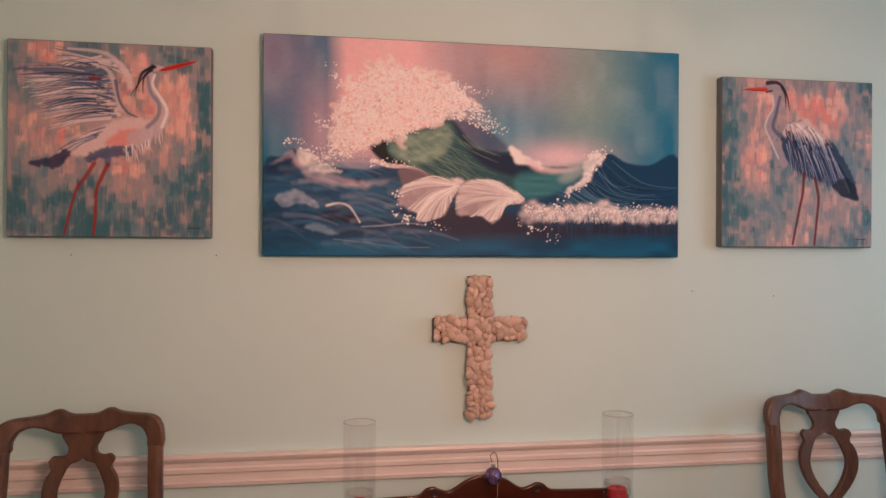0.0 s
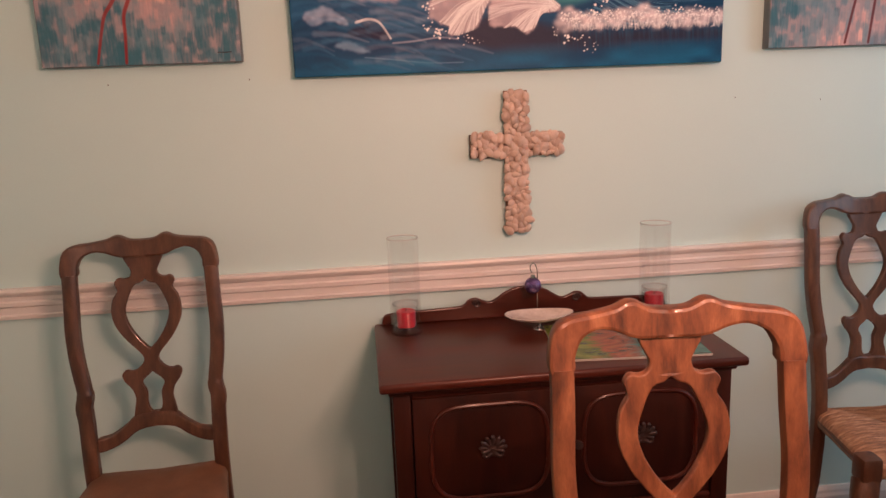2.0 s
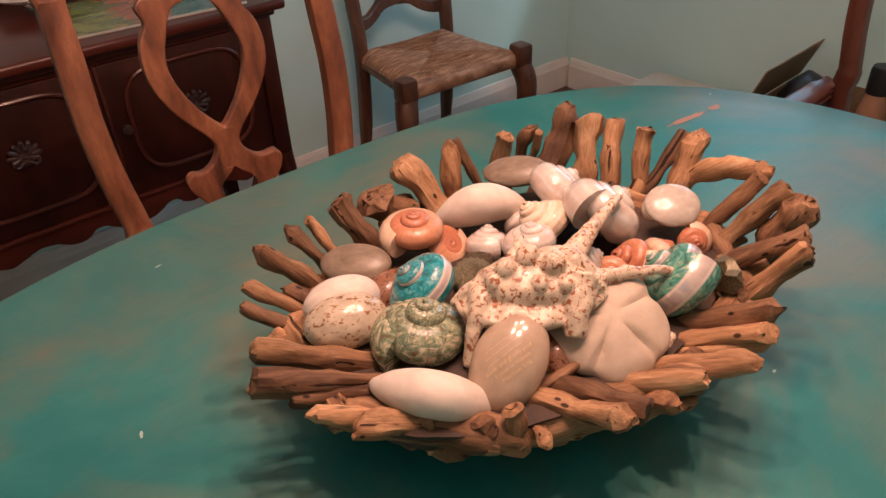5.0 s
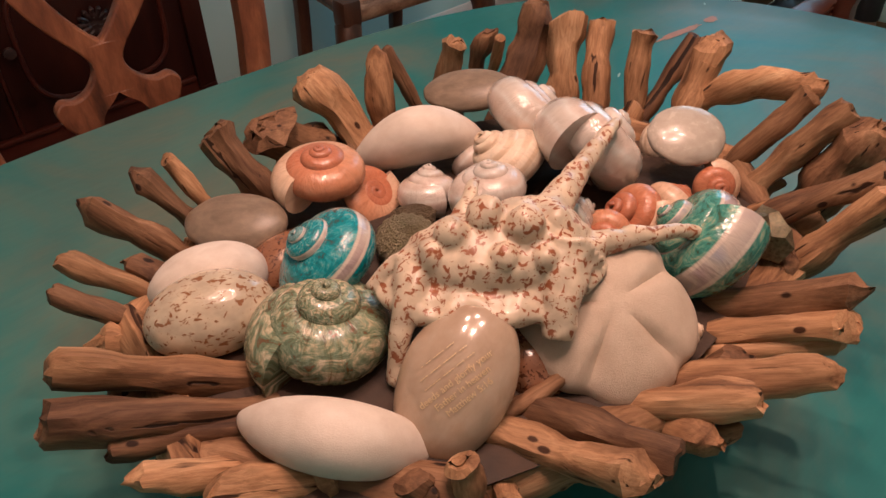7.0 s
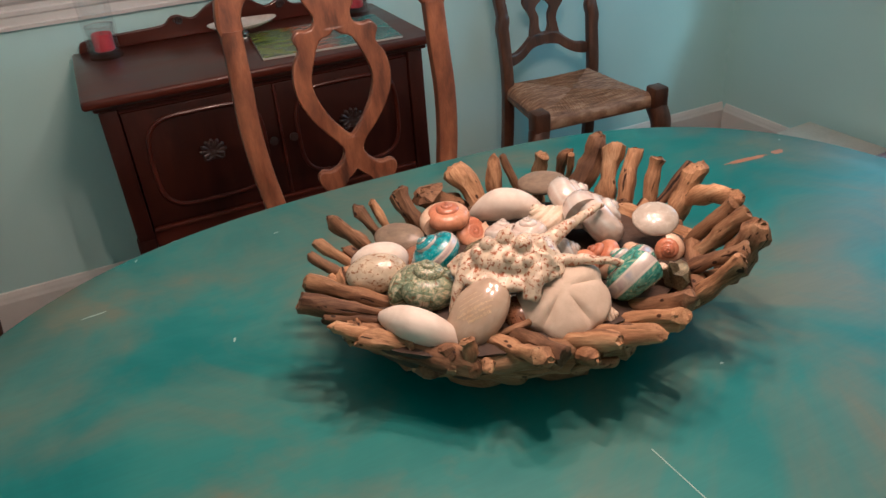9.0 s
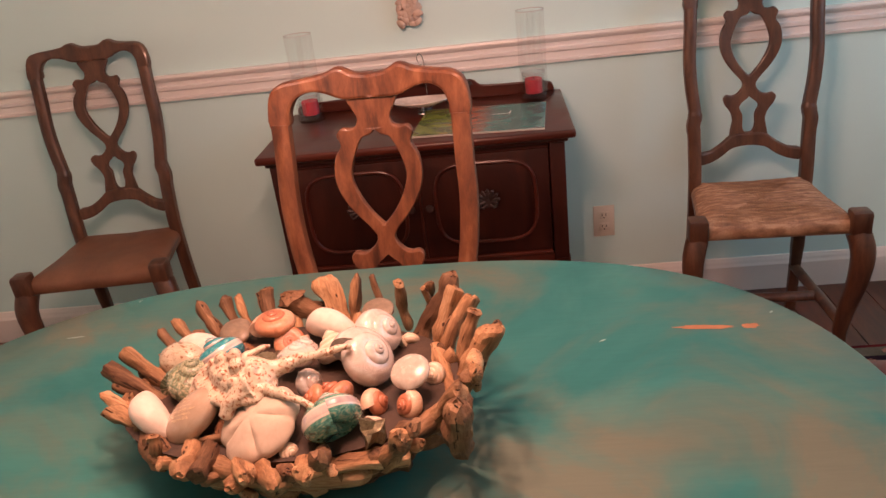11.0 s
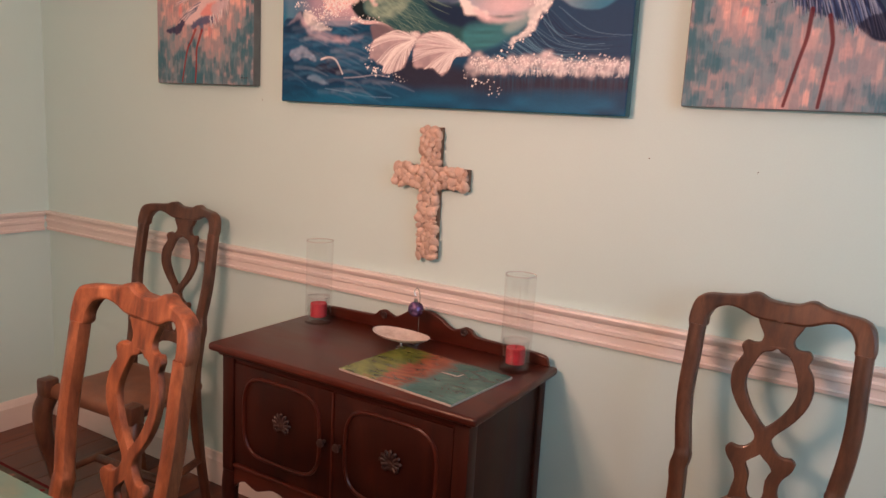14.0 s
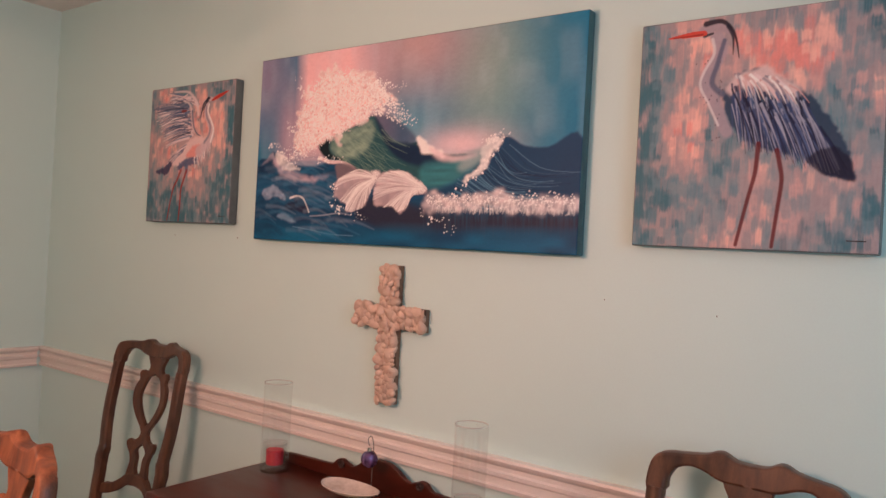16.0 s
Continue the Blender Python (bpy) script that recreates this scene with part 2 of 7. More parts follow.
def add_lathe(bm, profile, seg=24, centre=(0, 0, 0)):
    """Turns (radius, height) pairs round z."""
    c = Vector(centre)
    rings = []
    for r, z in profile:
        if r < 1e-5:
            rings.append([bm.verts.new(c + Vector((0, 0, z)))])
        else:
            rings.append([bm.verts.new(c + Vector((r * math.cos(2 * math.pi * k / seg), r * math.sin(2 * math.pi * k / seg), z))) for k in range(seg)])
    for a, b in zip(rings, rings[1:]):
        for k in range(seg):
            q = [a[k % len(a)], a[(k + 1) % len(a)], b[(k + 1) % len(b)], b[k % len(b)]]
            q = list(dict.fromkeys(q))
            if len(q) > 2:
                bm.faces.new(q)
    return bm


def melt(bm, name, material, voxel):
    """Melts overlapping forms into one closed skin."""
    tmp = new(name, finish(bm, name, material))
    rm = tmp.modifiers.new("melt", "REMESH")
    rm.mode, rm.voxel_size = "VOXEL", voxel
    me = bpy.data.meshes.new_from_object(tmp.evaluated_get(bpy.context.evaluated_depsgraph_get()))
    bpy.data.objects.remove(tmp)
    me.materials.clear()
    me.materials.append(material)
    for f in me.polygons:
        f.use_smooth = True
    return me


def plate(name, outlines, depth, bevel, material, turn=None):
    """A board of the given depth cut to closed outlines (x, z); inner ones are holes. It stands in the xz plane, centred on y = 0."""
    cu = bpy.data.curves.new(name, "CURVE")
    cu.dimensions, cu.fill_mode = "2D", "BOTH"
    cu.extrude, cu.bevel_depth, cu.bevel_resolution, cu.offset = max(depth / 2 - bevel, 0), bevel, 1, -bevel
    for o in outlines:
        sp = cu.splines.new("POLY")
        sp.points.add(len(o) - 1)
        for q, p in zip(sp.points, o):
            q.co = (p[0], p[1], 0, 1)
        sp.use_cyclic_u = True
    ob = bpy.data.objects.new(name, cu)
    scene.collection.objects.link(ob)
    me = bpy.data.meshes.new_from_object(ob.evaluated_get(bpy.context.evaluated_depsgraph_get()))
    bpy.data.objects.remove(ob)
    bpy.data.curves.remove(cu)
    me.transform(pose(0, 0, 0, 90, 0, 0))
    if turn is not None:
        me.transform(turn)
    me.materials.clear()
    me.materials.append(material)
    for f in me.polygons:
        f.use_smooth = True
    me.set_sharp_from_angle(angle=radians(35))
    return me


def mirror_outline(half):
    """A closed outline from its right half, listed from the top of the axis down to its foot."""
    return [Vector((x, z)) for x, z in half] + [Vector((-x, z)) for x, z in reversed(half) if abs(x) > 1e-6]


# ---------------------------------------------------------------- the room
WX0, WX1, WY0, HT = -1.49, 2.51, -3.60, 2.44
T = 0.12
floor = solo("floor", box(WX0 - T, WX1 + T, WY0 - T, T, -0.06, -0.012), PLANK, Matrix(), "dark underlay below the pine boards", "floor", kind="structure")
ceiling = solo("ceiling", box(WX0 - T, WX1 + T, WY0 - T, T, HT, HT + 0.05), CEIL, Matrix(), "plain white painted ceiling", "ceiling", kind="structure")
wall_north = solo("wall_north", box(WX0 - T, WX1 + T, 0, T, -0.01, HT), WALL, Matrix(), "pale aqua painted wall", "wall", kind="structure")
wall_west = solo("wall_west", box(WX0 - T, WX0, WY0, 0, -0.01, HT), WALL, Matrix(), "pale aqua painted wall", "wall", kind="structure")
wall_south = solo("wall_south", box(WX0 - T, WX1 + T, WY0 - T, WY0, -0.01, HT), WALL, Matrix(), "pale aqua painted wall", "wall", kind="structure")
# the east wall has a window opening
WIN = (-1.57, -0.515, 0.80, 2.10)
bm = bmesh.new()
add_box(bm, WX1, WX1 + T, WIN[1], 0, -0.01, HT)
add_box(bm, WX1, WX1 + T, WY0, WIN[0], -0.01, HT)
add_box(bm, WX1, WX1 + T, WIN[0], WIN[1], -0.01, WIN[2])
add_box(bm, WX1, WX1 + T, WIN[0], WIN[1], WIN[3], HT)
wall_east = solo("wall_east", bm, WALL, Matrix(), "pale aqua painted wall with a window", "wall", kind="structure")


def moulding(name, profile, x0, x1, m, label):
    """A trim of the given (out, up) profile, running along x at a wall that lies behind y = 0."""
    bm = bmesh.new()
    a = [bm.verts.new((x0, -o, u)) for o, u in profile]
    b = [bm.verts.new((x1, -o, u)) for o, u in profile]
    for i in range(len(profile) - 1):
        bm.faces.new((a[i], b[i], b[i + 1], a[i + 1]))
    bm.faces.new((a[-1], b[-1], b[0], a[0]))
    bm.faces.new(a)
    bm.faces.new(b[::-1])
    me = finish(bm, name, TRIM, False)
    return solo(name, me, TRIM, m, label, "moulding", kind="structure")


RAIL = [(0, 0.867), (0.014, 0.867), (0.016, 0.877), (0.010, 0.880), (0.011, 0.899), (0.017, 0.904), (0.018, 0.914), (0.012, 0.918), (0.013, 0.929),
        (0.022, 0.937), (0.026, 0.945), (0.024, 0.952), (0, 0.952)]
BASE = [(0, 0), (0.017, 0), (0.017, 0.095), (0.013, 0.104), (0.011, 0.112), (0.006, 0.124), (0, 0.126)]
for prof, nm, lab in ((RAIL, "chair_rail_trim", "white painted chair rail moulding with stepped profile"), (BASE, "baseboard", "white painted baseboard along the floor")):
    moulding(nm + "_north", prof, WX0, WX1, Matrix(), lab)
    moulding(nm + "_west", prof, WY0 + 0.02, -0.03, pose(WX0, 0, 0, 0, 0, 90), lab)
    if prof is RAIL:
        moulding(nm + "_east", prof, 0.03, 0.437, pose(WX1, 0, 0, 0, 0, -90), lab)
        moulding(nm + "_east_far", prof, 1.66, 3.58, pose(WX1, 0, 0, 0, 0, -90), lab)
    else:
        moulding(nm + "_east", prof, 0.03, 3.58, pose(WX1, 0, 0, 0, 0, -90), lab)

# window in the east wall
win = thing("window_1", pose(WX1, 0, 0), "window with cream sash and grey-green sill and casing", "window", kind="structure")
part("casing", box(-0.022, 0.0, WIN[1] - 0.002, -0.443, 0.775, 2.17, bevel=0.003), SAGE, win, "grey-green painted side casing")
part("casing", box(-0.022, 0.0, -1.642, WIN[0] + 0.002, 0.775, 2.17, bevel=0.003), SAGE, win, "grey-green painted side casing")
part("casing", box(-0.022, 0.0, -1.642, -0.443, 2.172, 2.25, bevel=0.003), SAGE, win, "grey-green painted head casing")
part("window_sill", box(-0.072, 0.10, -1.66, -0.432, 0.742, 0.772, bevel=0.010), SAGE, win, "grey-green rounded window sill")
bm = box(-0.022, -0.001, -1.64, -0.445, 0.68, 0.741, bevel=0.004)
add_box(bm, -0.028, -0.0225, -1.64, -0.445, 0.690, 0.703, bevel=0.002)
part("apron", bm, TRIM, win, "white moulded apron below the sill")
bm = bmesh.new()
add_box(bm, 0.035, 0.085, WIN[0], WIN[0] + 0.075, 0.772, 2.10, bevel=0.004)
add_box(bm, 0.035, 0.085, WIN[1] - 0.085, WIN[1], 0.772, 2.10, bevel=0.004)
add_box(bm, 0.037, 0.083, WIN[0] + 0.075, WIN[1] - 0.085, 0.772, 0.835, bevel=0.004)
add_box(bm, 0.037, 0.083, WIN[0] + 0.075, WIN[1] - 0.085, 2.03, 2.10, bevel=0.004)
add_box(bm, 0.037, 0.083, WIN[0] + 0.075, WIN[1] - 0.085, 1.42, 1.46, bevel=0.004)
part("window_frame", bm, TRIM, win, "cream painted window sash")
for z0, z1 in ((0.835, 1.42), (1.46, 2.03)):
    pane = part("pane", box(0.058, 0.062, WIN[0] + 0.075, WIN[1] - 0.085, z0, z1), GLASS, win, "clear window glass")
    pane.visible_shadow = False


# ---------------------------------------------------------------- dining table
def superellipse(a, b, n, k, seg):
    t = 2 * math.pi * k / seg
    c, s = math.cos(t), math.sin(t)
    return math.copysign(abs(c) ** (2 / n), c) * a, math.copysign(abs(s) ** (2 / n), s) * b


TABLE_Z = 0.795
table = thing("dining_table", pose(0.539, -1.80, 0), "oval pedestal dining table painted worn teal", "table")
bm = bmesh.new()
prof = [(0.0, 0.0), (0.5, 0.0), (0.90, 0.0), (0.9915, 0.0), (0.9975, -0.003), (1.0, -0.009), (1.0, -0.020), (0.9965, -0.027), (0.985, -0.031), (0.0, -0.031)]
SEG = 160
rings = []
for s, z in prof:
    if s == 0:
        rings.append([bm.verts.new((0, 0, TABLE_Z + z))])
    else:
        rings.append([bm.verts.new((*[s * v for v in superellipse(0.690, 0.566, 2.78, k, SEG)], TABLE_Z + z)) for k in range(SEG)])
for a, b in zip(rings, rings[1:]):
    for k in range(SEG):
        bm.faces.new(list(dict.fromkeys([a[k % len(a)], a[(k + 1) % len(a)], b[(k + 1) % len(b)], b[k % len(b)]])))
part("tabletop", bm, TEAL, table, "worn teal painted top with a thin eased edge")
BARE = surface("bare_wood_wear", [(0.3, (0.30, 0.13, 0.06)), (0.7, (0.42, 0.20, 0.10))], 20, 120, 0.5, 0.1)
PALE_NICK = surface("pale_nick", [(0.3, (0.30, 0.42, 0.38)), (0.7, (0.42, 0.52, 0.47))], 20, 120, 0.5, 0.05)
rng = random.Random(15)


def wear(name, x, y, lx, ly, rot, mat, label):
    """A ragged patch where the paint is worn off, a hair above the top."""
    bm, n = bmesh.new(), 26
    ring = []
    for k in range(n):
        a = 2 * math.pi * k / n
        r = 1 + 0.45 * noise.noise((3 * math.cos(a) + 9 * x, 3 * math.sin(a), 5 * y))
        ring.append(bm.verts.new((lx * r * math.cos(a), ly * r * math.sin(a), 0)))
    bm.faces.new(ring)
    part(name, bm, mat, table, label).matrix_basis = pose(x - 0.539, y + 1.80, TABLE_Z + 0.0004, 0, 0, rot)


wear("worn_streak", 1.042, -1.503, 0.040, 0.005, -4, BARE, "bare orange streak in the paint")
wear("worn_streak", 1.10, -1.507, 0.012, 0.006, 8, BARE, "bare orange streak in the paint")
wear("worn_patch", 0.31, -1.905, 0.014, 0.012, 20, BARE, "bare square patch in the paint")
for x, y, l, rot in ((1.195, -1.738, 0.005, 10), (1.138, -1.475, 0.003, 40), (0.90, -1.52, 0.005, 25), (0.66, -1.853, 0.0025, 0), (0.076, -1.41, 0.016, 5), (0.137, -1.30, 0.004, 60), (0.327, -1.327, 0.004, 15), (0.22, -1.55, 0.004, 70)):
    wear("nick", x, y, l, 0.0013, rot, rng.choice((PALE_NICK, BARE)), "small scratch in the paint")
part("seam", box(-0.045, 0.045, -0.0005, 0.0005, 0, 0.0003), PALE_NICK, table, "thin pale seam line across the top").matrix_basis = pose(-0.014, -0.157, TABLE_Z + 0.0002, 0, 0, -87)
part("apron", add_lathe(bmesh.new(), [(0.36, 0.70), (0.36, 0.763), (0.34, 0.763), (0.34, 0.70), (0.36, 0.70)], 40), TEAL, table)
part("pedestal", add_lathe(bmesh.new(), [(0.0, 0.75), (0.14, 0.75), (0.14, 0.72), (0.06, 0.69), (0.05, 0.6), (0.085, 0.48), (0.09, 0.40), (0.05, 0.30), (0.06, 0.24), (0.11, 0.19), (0.11, 0.14), (0.0, 0.13)], 28), TEAL, table)
for k in range(4):
    a = radians(45 + 90 * k)
    c, s = math.cos(a), math.sin(a)
    part("leg", add_tube(bmesh.new(), catmull([(0.06 * c, 0.06 * s, 0.19), (0.2 * c, 0.2 * s, 0.17), (0.33 * c, 0.33 * s, 0.07), (0.42 * c, 0.42 * s, 0.032)], 5),
                         0.03, 10, 1.3), TEAL, table)


# ---------------------------------------------------------------- chairs
LEAN_BACK = [0.092]
BOW = 0.036


def lean(z):
    return 0.135 + (LEAN_BACK[0] * ((z - 0.48) / 0.58) ** 1.2 if z > 0.48 else 0.05 * ((0.48 - z) / 0.48) ** 1.6)


def raised(z):
    """The upper half of the back stands taller than the drawn outline."""
    return z + 0.015 * min(1.0, max(0.0, (z - 0.74) / 0.26))


def broad(z):
    """The back spreads a little towards the crest."""
    return 1.022 + 0.012 * min(1.0, max(0.0, (z - 0.60) / 0.35))


def leaned(me):
    """Leans the back and hollows it between the stiles, cut into narrow strips so that it bends smoothly."""
    bm = bmesh.new()
    bm.from_mesh(me)
    for k in range(-8, 9):
        bmesh.ops.bisect_plane(bm, geom=bm.verts[:] + bm.edges[:] + bm.faces[:], plane_co=(0.0195 * k, 0, 0), plane_no=(1, 0, 0))
    bm.to_mesh(me)
    bm.free()
    for v in me.vertices:
        v.co.y += lean(v.co.z) + BOW * (1 - min(1.0, (v.co.x / 0.165) ** 2))
        v.co.x *= broad(v.co.z)
        v.co.z = raised(v.co.z)
    me.update()
    return me


CREST = [(0, 1.062), (0.028, 1.064), (0.050, 1.075), (0.066, 1.0755), (0.085, 1.068), (0.12, 1.064), (0.155, 1.062), (0.175, 1.052), (0.1855, 1.028), (0.1865, 0.985),
         (0.151, 0.985), (0.148, 1.006), (0.136, 1.029), (0.112, 1.039), (0.086, 1.034), (0.062, 1.023), (0.040, 1.018), (0, 1.018)]
SPLAT = [(0, 1.021), (0.040, 1.021), (0.044, 1.014), (0.037, 0.999), (0.030, 0.984), (0.034, 0.970), (0.046, 0.966), (0.060, 0.968), (0.069, 0.957), (0.065, 0.945),
         (0.064, 0.936), (0.075, 0.918), (0.080, 0.890), (0.076, 0.860), (0.062, 0.830), (0.045, 0.806), (0.027, 0.785), (0.017, 0.768), (0.021, 0.754), (0.033, 0.742),
         (0.046, 0.738), (0.060, 0.741), (0.069, 0.731), (0.064, 0.716), (0.050, 0.700), (0.043, 0.680), (0.047, 0.660), (0.047, 0.636), (0, 0.630)]
HOLE_A = [(0, 0.961), (0.010, 0.953), (0.026, 0.947), (0.040, 0.920), (0.050, 0.886), (0.044, 0.855), (0.027, 0.822), (0.008, 0.798), (0, 0.791)]
HOLE_B = [(0, 0.738), (0.010, 0.728), (0.022, 0.720), (0.029, 0.708), (0.020, 0.690), (0.020, 0.664), (0.012, 0.648), (0, 0.646)]
CROSS_RAIL = [(0, 0.625), (0.030, 0.626), (0.052, 0.620), (0.075, 0.601), (0.11, 0.581), (0.1425, 0.577), (0.1425, 0.545), (0.11, 0.546), (0.078, 0.560), (0.045, 0.582), (0, 0.588)]


def carved(half):
    """The splat's drawn outline at its true breadth, its foot drawn out to the back rail."""
    return smooth_half([(x * 1.06, z if z > 0.73 else 0.73 - (0.73 - z) * 1.28) for x, z in half])


def smooth_half(half, n=3):
    """Smooths a right half, keeping the two ends on the axis."""
    return [(max(p.x, 0.0), p.y) for p in catmull([(x, z, 0) for x, z in half], n)]


def rush_seat(woven):
    """The seat: a sagging pad, its strands crossing each rail at a right angle when woven."""
    bm, nx, ny = bmesh.new(), (150 if woven else 30), (120 if woven else 24)
    grid = []
    for j in range(ny + 1):
        v = j / ny * 2 - 1
        row = []
        for i in range(nx + 1):
            u = i / nx * 2 - 1
            half = 0.198 - 0.017 * (v + 1)
            x, y = u * half, v * 0.165 - 0.008
            edge = max(abs(u) ** 6, abs(v) ** 6)
            z = 0.496 - 0.022 * edge - 0.007 * (1 - u * u) * (1 - v * v) + 0.004 * abs(u * v)
            if woven:
                across = x if abs(v) > abs(u) * 1.05 else y
                across += 0.0022 * noise.noise((x * 22, y * 22, 2))
                z += 0.0014 * (math.sin(2 * math.pi * across / 0.0068) + 0.25) * (1 - 0.4 * edge) + 0.0020 * noise.noise((x * 60, y * 60, 0)) + 0.0012 * noise.noise((x * 190, y * 190, 5))
            else:
                z += 0.0015 * noise.noise((x * 25, y * 25, 3))
            row.append(bm.verts.new((x, y, z)))
        grid.append(row)
    for j in range(ny):
        for i in range(nx):
            bm.faces.new((grid[j][i], grid[j][i + 1], grid[j + 1][i + 1], grid[j + 1][i]))
    rim = grid[0] + [r[-1] for r in grid[1:]] + grid[-1][-2::-1] + [r[0] for r in grid[-2:0:-1]]
    above = rim
    for f, z in ((1.030, 0.466), (1.036, 0.456), (1.022, 0.443), (0.985, 0.436)):
        low = [bm.verts.new((p.co.x * f, (p.co.y + 0.008) * f - 0.008, z)) for p in rim]
        for k in range(len(rim)):
            bm.faces.new((above[k], low[k], low[(k + 1) % len(rim)], above[(k + 1) % len(rim)]))
        above = low
    bm.faces.new(above)
    return bm


def chair(m, wood, seat_mat, woven, label, arms=False, seat_label=""):
    ob = thing("dining_chair", m, label, "chair", "carved dining chairs")
    part("crest_rail", leaned(plate("crest_rail", [mirror_outline(smooth_half(CREST))], 0.030, 0.006, wood)), wood, ob, "carved crest rail with two shallow humps")
    part("splat", leaned(plate("splat", [mirror_outline(carved(SPLAT)), mirror_outline(carved(HOLE_A)), mirror_outline(carved(HOLE_B))], 0.016, 0.003, wood)), wood, ob,
         "pierced vase-shaped back splat")
    part("back_rail", leaned(plate("back_rail", [mirror_outline(smooth_half(CROSS_RAIL))], 0.024, 0.005, wood)), wood, ob)
    for s in (-1, 1):
        pts = [(0.1685, 0.988), (0.1695, 0.92), (0.172, 0.85), (0.168, 0.78), (0.159, 0.715), (0.158, 0.690), (0.163, 0.665), (0.160, 0.62), (0.158, 0.48), (0.158, 0.25), (0.164, 0.0)]
        path = catmull([(s * x * broad(z), lean(z), raised(z)) for x, z in pts], 4)
        rad = [0.0185 if p.z > 0.70 else (0.0205 if p.z > 0.64 else 0.0195 - 0.003 * (p.z < 0.2)) for p in path]
        part("back_leg", add_tube(bmesh.new(), path, rad, 12, 0.95, power=3.2, side=(1, 0, 0)), wood, ob)
        knee = add_box(bmesh.new(), s * 0.208 - 0.0265, s * 0.208 + 0.0265, -0.197, -0.142, 0.437, 0.505, bevel=0.010)
        part("seat_block", knee, wood, ob)
        leg = catmull([(s * 0.208, -0.168, 0.440), (s * 0.220, -0.185, 0.385), (s * 0.217, -0.183, 0.30), (s * 0.203, -0.165, 0.19), (s * 0.197, -0.158, 0.10),
                       (s * 0.205, -0.176, 0.035), (s * 0.210, -0.186, 0.0)], 5)
        prof_r = [0.0305 - 0.0125 * min(1, max(0, (0.40 - p.z) / 0.29)) + (0.011 * (1 - p.z / 0.06) if p.z < 0.06 else 0) for p in leg]
        part("front_leg", add_tube(bmesh.new(), leg, prof_r, 12, 1.0, power=2.6, side=(1, 0, 0)), wood, ob)
        part("side_rail", add_tube(bmesh.new(), [(s * 0.192, -0.15, 0.458), (s * 0.160, 0.13, 0.460)], 0.013, 10), wood, ob)
        part("stretcher", add_tube(bmesh.new(), catmull([(s * 0.197, -0.155, 0.150), (s * 0.182, -0.02, 0.160), (s * 0.160, 0.165, 0.175)], 4), 0.0165, 10, 0.8), wood, ob)
    part("front_rail", add_tube(bmesh.new(), [(-0.195, -0.160, 0.458), (0.195, -0.160, 0.458)], 0.016, 10), wood, ob)
    part("cross_stretcher", add_tube(bmesh.new(), [(-0.181, -0.01, 0.158), (0.181, -0.01, 0.158)], 0.0165, 10, 0.8), wood, ob)
    part("seat", rush_seat(woven), seat_mat, ob, seat_label)
    if arms:
        for s in (-1, 1):
            path = catmull([(s * 0.185, lean(0.69) - 0.005, 0.672), (s * 0.202, 0.09, 0.650), (s * 0.214, -0.04, 0.638), (s * 0.218, -0.16, 0.640), (s * 0.222, -0.24, 0.648)], 5)
            arm = part("armrest", add_tube(bmesh.new(), path, [0.018] * 3 + [0.023] * (len(path) - 4) + [0.020], 12, 0.75, power=3.4, side=(1, 0, 0)), wood, ob, "flat wooden arm with a moulded edge")
            for dz in (-0.004, 0.006):
                part("bead", add_tube(bmesh.new(), [(p.x - 0.0225, p.y, p.z + dz) for p in path[3:]], 0.0022, 6), wood, arm)
                part("bead", add_tube(bmesh.new(), [(p.x + 0.0225, p.y, p.z + dz) for p in path[3:]], 0.0022, 6), wood, arm)
            part("arm_support", add_tube(bmesh.new(), catmull([(s * 0.206, 0.06, 0.634), (s * 0.208, 0.07, 0.58), (s * 0.186, 0.085, 0.47)], 5), 0.015, 10), wood, ob)
    return ob


RUSHY = "woven rush seat with frayed strands"
chair(pose(1.508, -0.335, 0, 0, 0, -3.5), WALNUT, RUSH, True, "brown carved walnut chair with woven rush seat", seat_label=RUSHY)
chair(pose(-0.478, -0.325, 0, 0, 0, 4), WALNUT, LEATHER, False, "brown carved walnut chair with smooth tan seat", seat_label="smooth tan hide seat")
chair(pose(0.521, -1.268, 0, 0, 0, -5) @ Matrix.Diagonal((0.99, 1, 1.012, 1)), HONEY, RUSH, True, "honey-coloured carved chair with pierced splat at the table", seat_label=RUSHY)
LEAN_BACK[0] = 0.026
chair(pose(1.456, -1.650, 0, 0, 0, -90) @ Matrix.Diagonal((1, 1, 1.010, 1)), surface("red_walnut", [(0.25, (0.034, 0.009, 0.005)), (0.5, (0.078, 0.021, 0.009)), (0.8, (0.14, 0.043, 0.019))], 5, 90, 0.42, 0.1, 0.0012,
      (5, 5, 1), coat=0.3, fine_mix=0.4), RUSH, True, "reddish carved armchair with rush seat at the table end", arms=True, seat_label=RUSHY)

# ---------------------------------------------------------------- sideboard
SB = thing("sideboard", pose(0.535, 0, 0), "dark mahogany two-door sideboard with scalloped apron", "sideboard")
bm = bmesh.new()
add_box(bm, -0.437, 0.437, -0.490, -0.022, 0.763, 0.786, bevel=0.008, seg=3)
part("top", bm, MAHOG, SB, "polished mahogany top with rounded edge")
part("top_moulding", box(-0.417, 0.417, -0.470, -0.026, 0.749, 0.7625, bevel=0.005), MAHOG, SB)
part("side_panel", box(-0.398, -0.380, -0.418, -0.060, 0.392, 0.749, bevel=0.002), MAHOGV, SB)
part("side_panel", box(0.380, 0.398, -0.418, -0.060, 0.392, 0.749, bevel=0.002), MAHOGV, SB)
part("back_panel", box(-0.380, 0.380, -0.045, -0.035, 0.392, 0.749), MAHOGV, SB)
